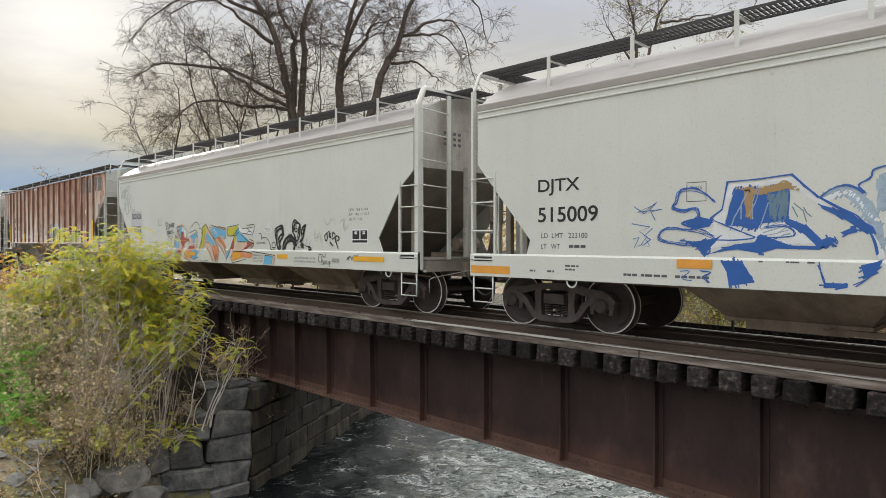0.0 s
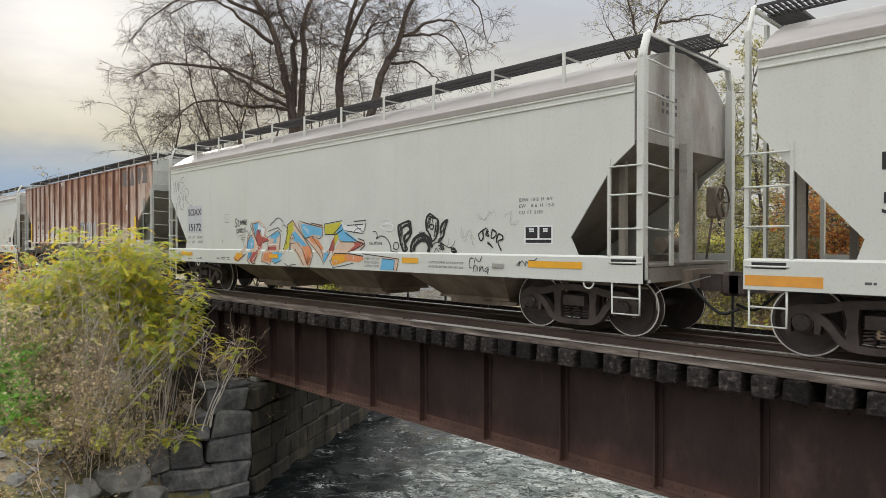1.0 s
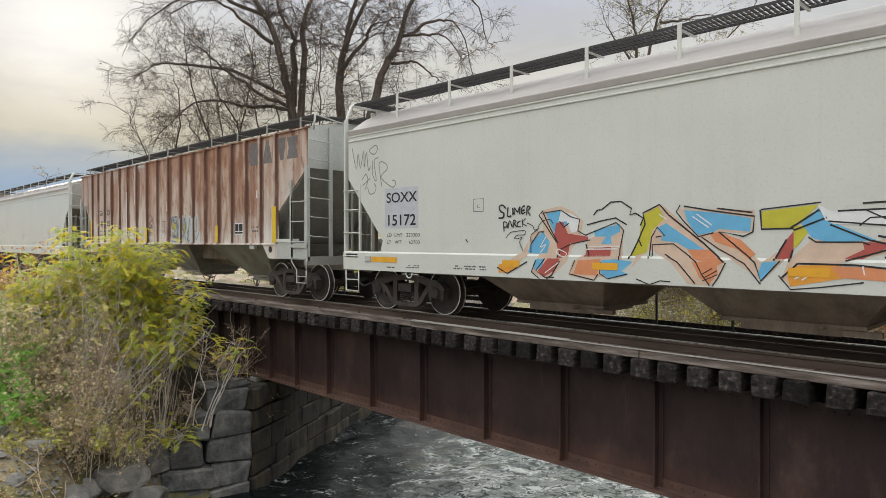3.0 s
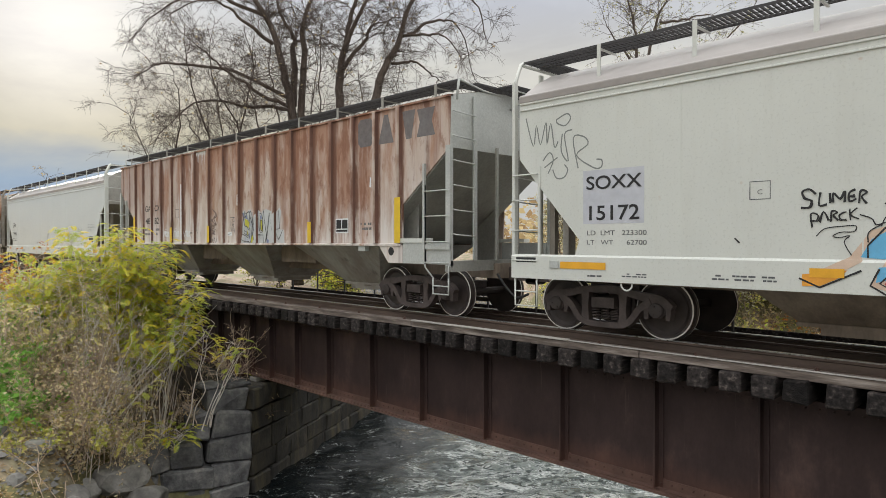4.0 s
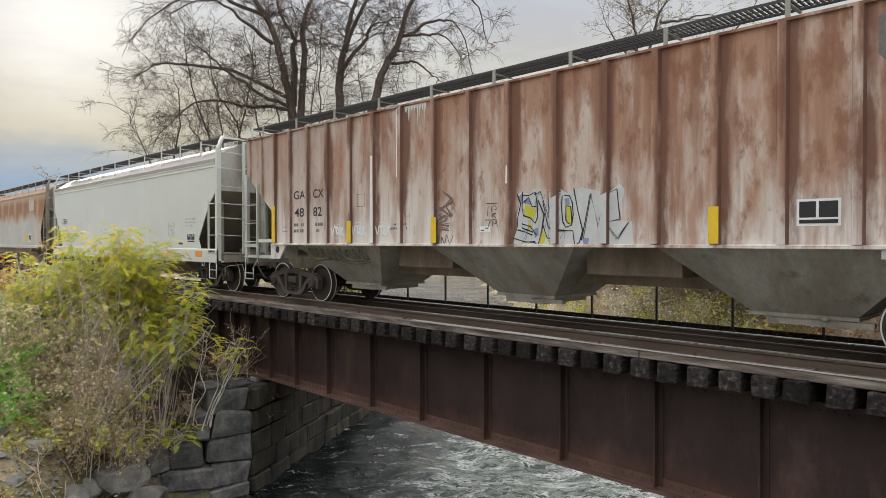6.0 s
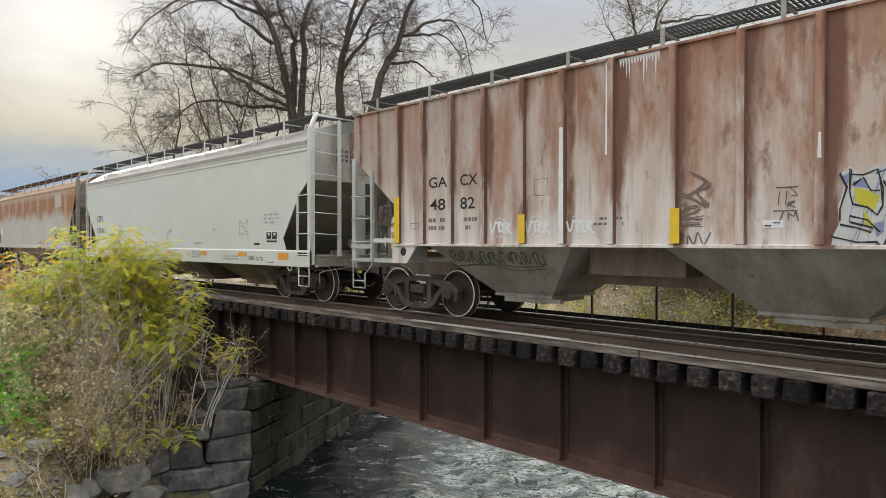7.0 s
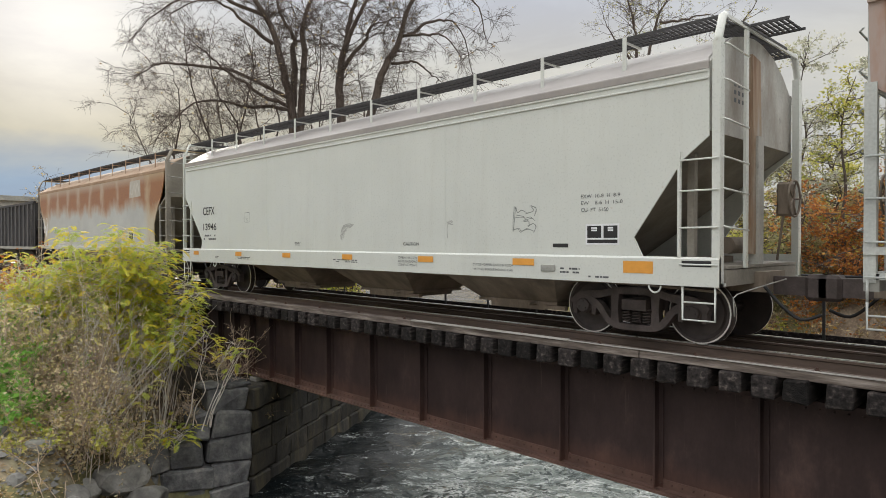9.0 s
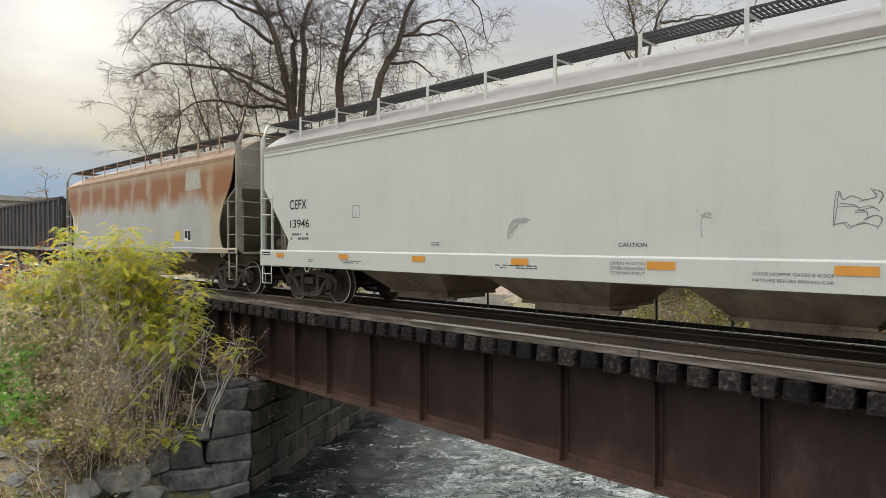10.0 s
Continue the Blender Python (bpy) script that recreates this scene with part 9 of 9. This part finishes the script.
for i, (x, y, h) in enumerate([(-17.3, -6.0, 2.3), (-16.3, -5.6, 2.0), (-18.2, -5.7, 2.5), (-15.8, -4.9, 1.7), (-16.8, -5.0, 2.6), (-17.8, -6.3, 1.9), (-15.5, -5.9, 1.8), (-15.9, -6.4, 1.7), (-16.6, -6.7, 1.9), (-17.3, -6.9, 1.6)]):
    twiggy("dry_brush", "fine beige tangle of dry twigs with few brown leaves", (x, y), gz(x, y) - 0.05, h, 24, 380 + i, M["brown_stem"], M["leaf_straw"], 1300, 0.75, (0.04, 0.09), 0.005)
for i, (x, y, h) in enumerate([(-19.2, -2.6, 2.2), (-20.2, -2.9, 2.4), (-18.2, -2.4, 1.8), (-21.0, -2.3, 2.6), (-17.6, -2.0, 1.5), (-22.0, -2.8, 2.0)]):
    twiggy("dark_brush", "brown leafless brush in the hollow beside the bridge end", (x, y), gz(x, y) - 0.05, h, 22, 395 + i, M["bark"], M["leaf_dry"], 260, 0.7, (0.04, 0.09), 0.009)
# pale bare stems fanning up through the shrubs
stems = thing("dry_stem_clump", "clump of upright pale dry stems rising through the shrubs", "shrub", pose(-16.1, -5.2, gz(-16.1, -5.2)))
for i in range(26):
    rg = random.Random(900 + i)
    g = Mesher()
    x0, y0 = -16.1 + rg.uniform(-0.9, 0.9), -5.2 + rg.uniform(-0.6, 0.8)
    lx, ly, up = rg.uniform(-0.9, 1.0), rg.uniform(-0.7, 1.0), rg.uniform(2.0, 3.4)
    line = [Vector(q) for q in curve([(x0 + lx * k * k + rg.gauss(0, 0.02), y0 + ly * k * k + rg.gauss(0, 0.02), gz(x0, y0) - 0.05 + up * k) for k in (0, 0.25, 0.5, 0.75, 1.0)], 3)]
    sprig(g, line, rg.uniform(0.008, 0.015), 0.005, 5)
    for k in range(6):
        q = rg.choice(line[5:])
        w = Vector((rg.gauss(0, 0.3), rg.gauss(0, 0.3), rg.uniform(0.15, 0.5)))
        sprig(g, [q, q + w * 0.5 + Vector((0, 0, 0.03)), q + w], 0.006, 0.003)
    part("stem", g, M["twig"], stems).matrix_parent_inverse = stems.matrix_world.inverted()
for i, (x, y, h) in enumerate([(-17.9, -6.75, 1.4), (-18.6, -6.5, 1.7), (-17.1, -6.9, 1.2), (-19.4, -6.35, 1.8), (-16.6, -7.1, 1.2), (-18.9, -5.9, 1.5), (-16.1, -7.25, 1.3)]):
    twiggy("green_weeds", "clump of fresh green leafy weeds", (x, y), gz(x, y) - 0.05, h, 22, 340 + i, M["leaf_green"], M["leaf_green"], 1500, 0.8, (0.06, 0.14))
twiggy("red_sumac", "small sumac bush in orange-red autumn leaf", (-22.3, -5.6), gz(-22.3, -5.6), 1.7, 12, 360, M["brown_stem"], M["leaf_orange"], 900, 0.7, (0.08, 0.16))
for i, (x, y, z, h) in enumerate([(-15.9, -2.0, -2.1, 1.1), (-15.6, -2.3, -2.05, 0.8), (-16.2, -2.6, -2.6, 1.3), (-15.8, -3.3, -3.0, 0.8)]):
    twiggy("dry_weeds", "dry reddish weed stalks rooted in the stone joints", (x, y), z, h, 7, 370 + i, M["brown_stem"], M["leaf_dry"], 90, 0.35, (0.03, 0.07), 0.006)

# long pale stems leaning out over the wing wall
rng = random.Random(91)
for i in range(6):
    g = Mesher()
    x0, y0 = -16.2 + rng.uniform(-0.5, 0.4), -5.2 + rng.uniform(-0.4, 0.4)
    pts = [Vector((x0 + (0.9 + 0.15 * i) * f + rng.gauss(0, 0.03), y0 + (0.7 + 0.25 * i) * f + rng.gauss(0, 0.03), gz(x0, y0) + 2.6 * f - 0.35 * f * f)) for f in (0, 0.2, 0.4, 0.6, 0.8, 1.0)]
    line = [Vector(q) for q in curve([tuple(p) for p in pts], 3)]
    sprig(g, line, 0.012, 0.006, 5)
    for k in range(5):
        q = rng.choice(line[6:])
        sprig(g, [q, q + Vector((rng.uniform(-0.1, 0.3), rng.uniform(-0.1, 0.3), 0.25)), q + Vector((rng.uniform(0, 0.5), rng.uniform(0, 0.5), 0.4))], 0.007, 0.003)
    solid("pale_stem", g, M["twig"], "long pale leafless stem leaning over the stones", "stem", group="leaning stems")

# ---- boulders and stones on the bank ----


def boulder(at, size, seed, label="rough grey boulder on the river bank", mat="rock", group="bank boulders"):
    rng = random.Random(seed)
    bm = bmesh.new()
    bmesh.ops.create_icosphere(bm, subdivisions=3, radius=1.0)
    off = Vector((rng.uniform(0, 50), rng.uniform(0, 50), 0))
    cuts = [(Vector((rng.gauss(0, 1), rng.gauss(0, 1), rng.gauss(0.2, 1))).normalized(), rng.uniform(0.55, 0.9)) for _ in range(9)]
    for v in bm.verts:
        c = v.co.copy()
        for nrm, lim in cuts:
            ex = c.dot(nrm) - lim
            if ex > 0:
                c -= nrm * ex * 0.9
        c *= 1 + 0.10 * noise.noise(c * 1.7 + off) + 0.04 * noise.noise(c * 5 + off)
        v.co = Vector((c.x * size[0], c.y * size[1], c.z * size[2]))
    me = bpy.data.meshes.new("boulder")
    bm.to_mesh(me)
    bm.free()
    me.materials.append(M[mat])
    ob = new("boulder", me)
    ob.matrix_world = pose(at[0], at[1], at[2], 0, 0, rng.uniform(0, 360))
    return tagged(ob, label, "rock", group)


for i, (x, y, z, s) in enumerate([(-15.35, -4.95, -3.75, 0.56), (-14.9, -4.6, -4.25, 0.5), (-15.3, -5.7, -3.85, 0.34), (-14.2, -5.4, -4.5, 0.5), (-13.4, -5.8, -4.5, 0.5), (-12.6, -6.3, -4.4, 0.5), (-15.9, -4.6, -3.7, 0.42), (-13.7, -6.5, -3.4, 0.35), (-12.9, -7.0, -3.2, 0.32), (-12.1, -7.2, -3.3, 0.4), (-14.9, -6.6, -3.1, 0.3), (-13.6, -7.3, -2.9, 0.22), (-11.6, -7.6, -3.3, 0.35), (-15.6, -7.2, -2.6, 0.25), (-12.6, -6.2, -3.8, 0.4), (-14.3, -6.2, -3.5, 0.3)]):
    r = random.Random(500 + i)
    boulder((x, y, gz(x, y) + s * 0.2 if i > 6 else z), (s * r.uniform(0.85, 1.2), s * r.uniform(0.8, 1.1), s * r.uniform(0.6, 0.85)), 520 + i)
gr, rng = Mesher(), random.Random(55)
ico = [(0, 0, 1), (0.9, 0, 0.2), (0.2, 0.8, 0.1), (-0.8, 0.4, 0.2), (-0.6, -0.7, 0.1), (0.4, -0.8, 0.2), (0, 0, -0.6)]
icf = [(0, 1, 2), (0, 2, 3), (0, 3, 4), (0, 4, 5), (0, 5, 1), (6, 2, 1), (6, 3, 2), (6, 4, 3), (6, 5, 4), (6, 1, 5)]
spots = [(rng.uniform(-20, -9), rng.uniform(-10, -4.6)) for k in range(2600)]
for (x, y), z in zip(spots, land(*np.array(spots).T).tolist()):
    if z < -5.0:
        continue
    s = abs(rng.gauss(0, 0.05)) + 0.02
    t = rng.uniform(0, 6.28)
    gr.add([(x + s * (a * math.cos(t) - b * math.sin(t)), y + s * (a * math.sin(t) + b * math.cos(t)), z + s * c * 0.7 + 0.01) for a, b, c in ico], icf)
solid("bank_gravel", gr, M["rock"], "loose stones and gravel on the bank", "gravel", "stuff")
ll = Mesher()
spots = [(rng.uniform(-21, -9), rng.uniform(-10, -4.4)) for k in range(9000)]
for (x, y), z in zip(spots, land(*np.array(spots).T).tolist()):
    if z > -5.0:
        leaf(ll, rng, Vector((x, y, z + 0.03)), rng.uniform(0.05, 0.12), 0.2)
solid("leaf_litter", ll, M["leaf_dry"], "fallen brown leaves on the bank", "leaves", "stuff")
for i in range(9):
    g = Mesher()
    x, y = rng.uniform(-15.5, -11.5), rng.uniform(-7.6, -6.2)
    t = rng.uniform(-0.6, 0.9)
    pts = [Vector((x + 0.4 * k * math.cos(t), y + 0.4 * k * math.sin(t) + rng.gauss(0, 0.05), 0)) for k in range(5)]
    for q in pts:
        q.z = gz(q.x, q.y) + 0.09 + rng.uniform(0, 0.06)
    sprig(g, pts, 0.011, 0.005, 5)
    solid("dead_branch", g, M["brown_stem"], "fallen dead branch lying on the bank", "branch", group="dead branches")

# low grey building and a bare tree far beyond the line
leafy_tree("distant_tree", "small bare twiggy tree beyond the line", (-97.0, 13.4), -1.0, 11.5, 990, M["leaf_dry"], 160, 0.34, 0.22, (0.2, 0.4))
leafy_tree("distant_tree", "small bare twiggy tree beyond the line", (-92.0, 18.5), -1.0, 10.5, 991, M["leaf_dry"], 160, 0.34, 0.22, (0.2, 0.4))
bld = thing("far_building", "low grey flat-roofed building beyond the line", "building", pose(-112, 6, -1, 0, 0, 8))
part("wall", Mesher().box(-5, 5, -16, 16, 0, 8.2), M["concrete"], bld)
part("roof", Mesher().box(-5.4, 5.4, -16.4, 16.4, 8.2, 8.9), M["steel_grey"], bld)
for k in range(8):
    part("window", Mesher().box(4.99, 5.05, -14 + 3.8 * k, -12 + 3.8 * k, 2.6, 4.6), M["black"], bld)


# ---- what moves: the train rolls by, its wheels turn, the river runs ----
def motions():
    times = [0.5 * k for k in range(21)]
    for car, front in TRAIN:
        walk(car, [(t, pose(front + travel(t), 0, 0)) for t in times])
    fine = [0.1 * k for k in range(101)]
    for w, dx, phase in WHEELS:
        walk(w, [(t, pose(dx, 0, WHEEL_R, 0, math.degrees(phase + travel(t) / WHEEL_R), 0)) for t in fine])
    walk(water, [(t, Matrix.Translation(FLOW * (1.3 * (t - 5.0)) + Vector((0, 0, WATER_Z)))) for t in times])


motions()
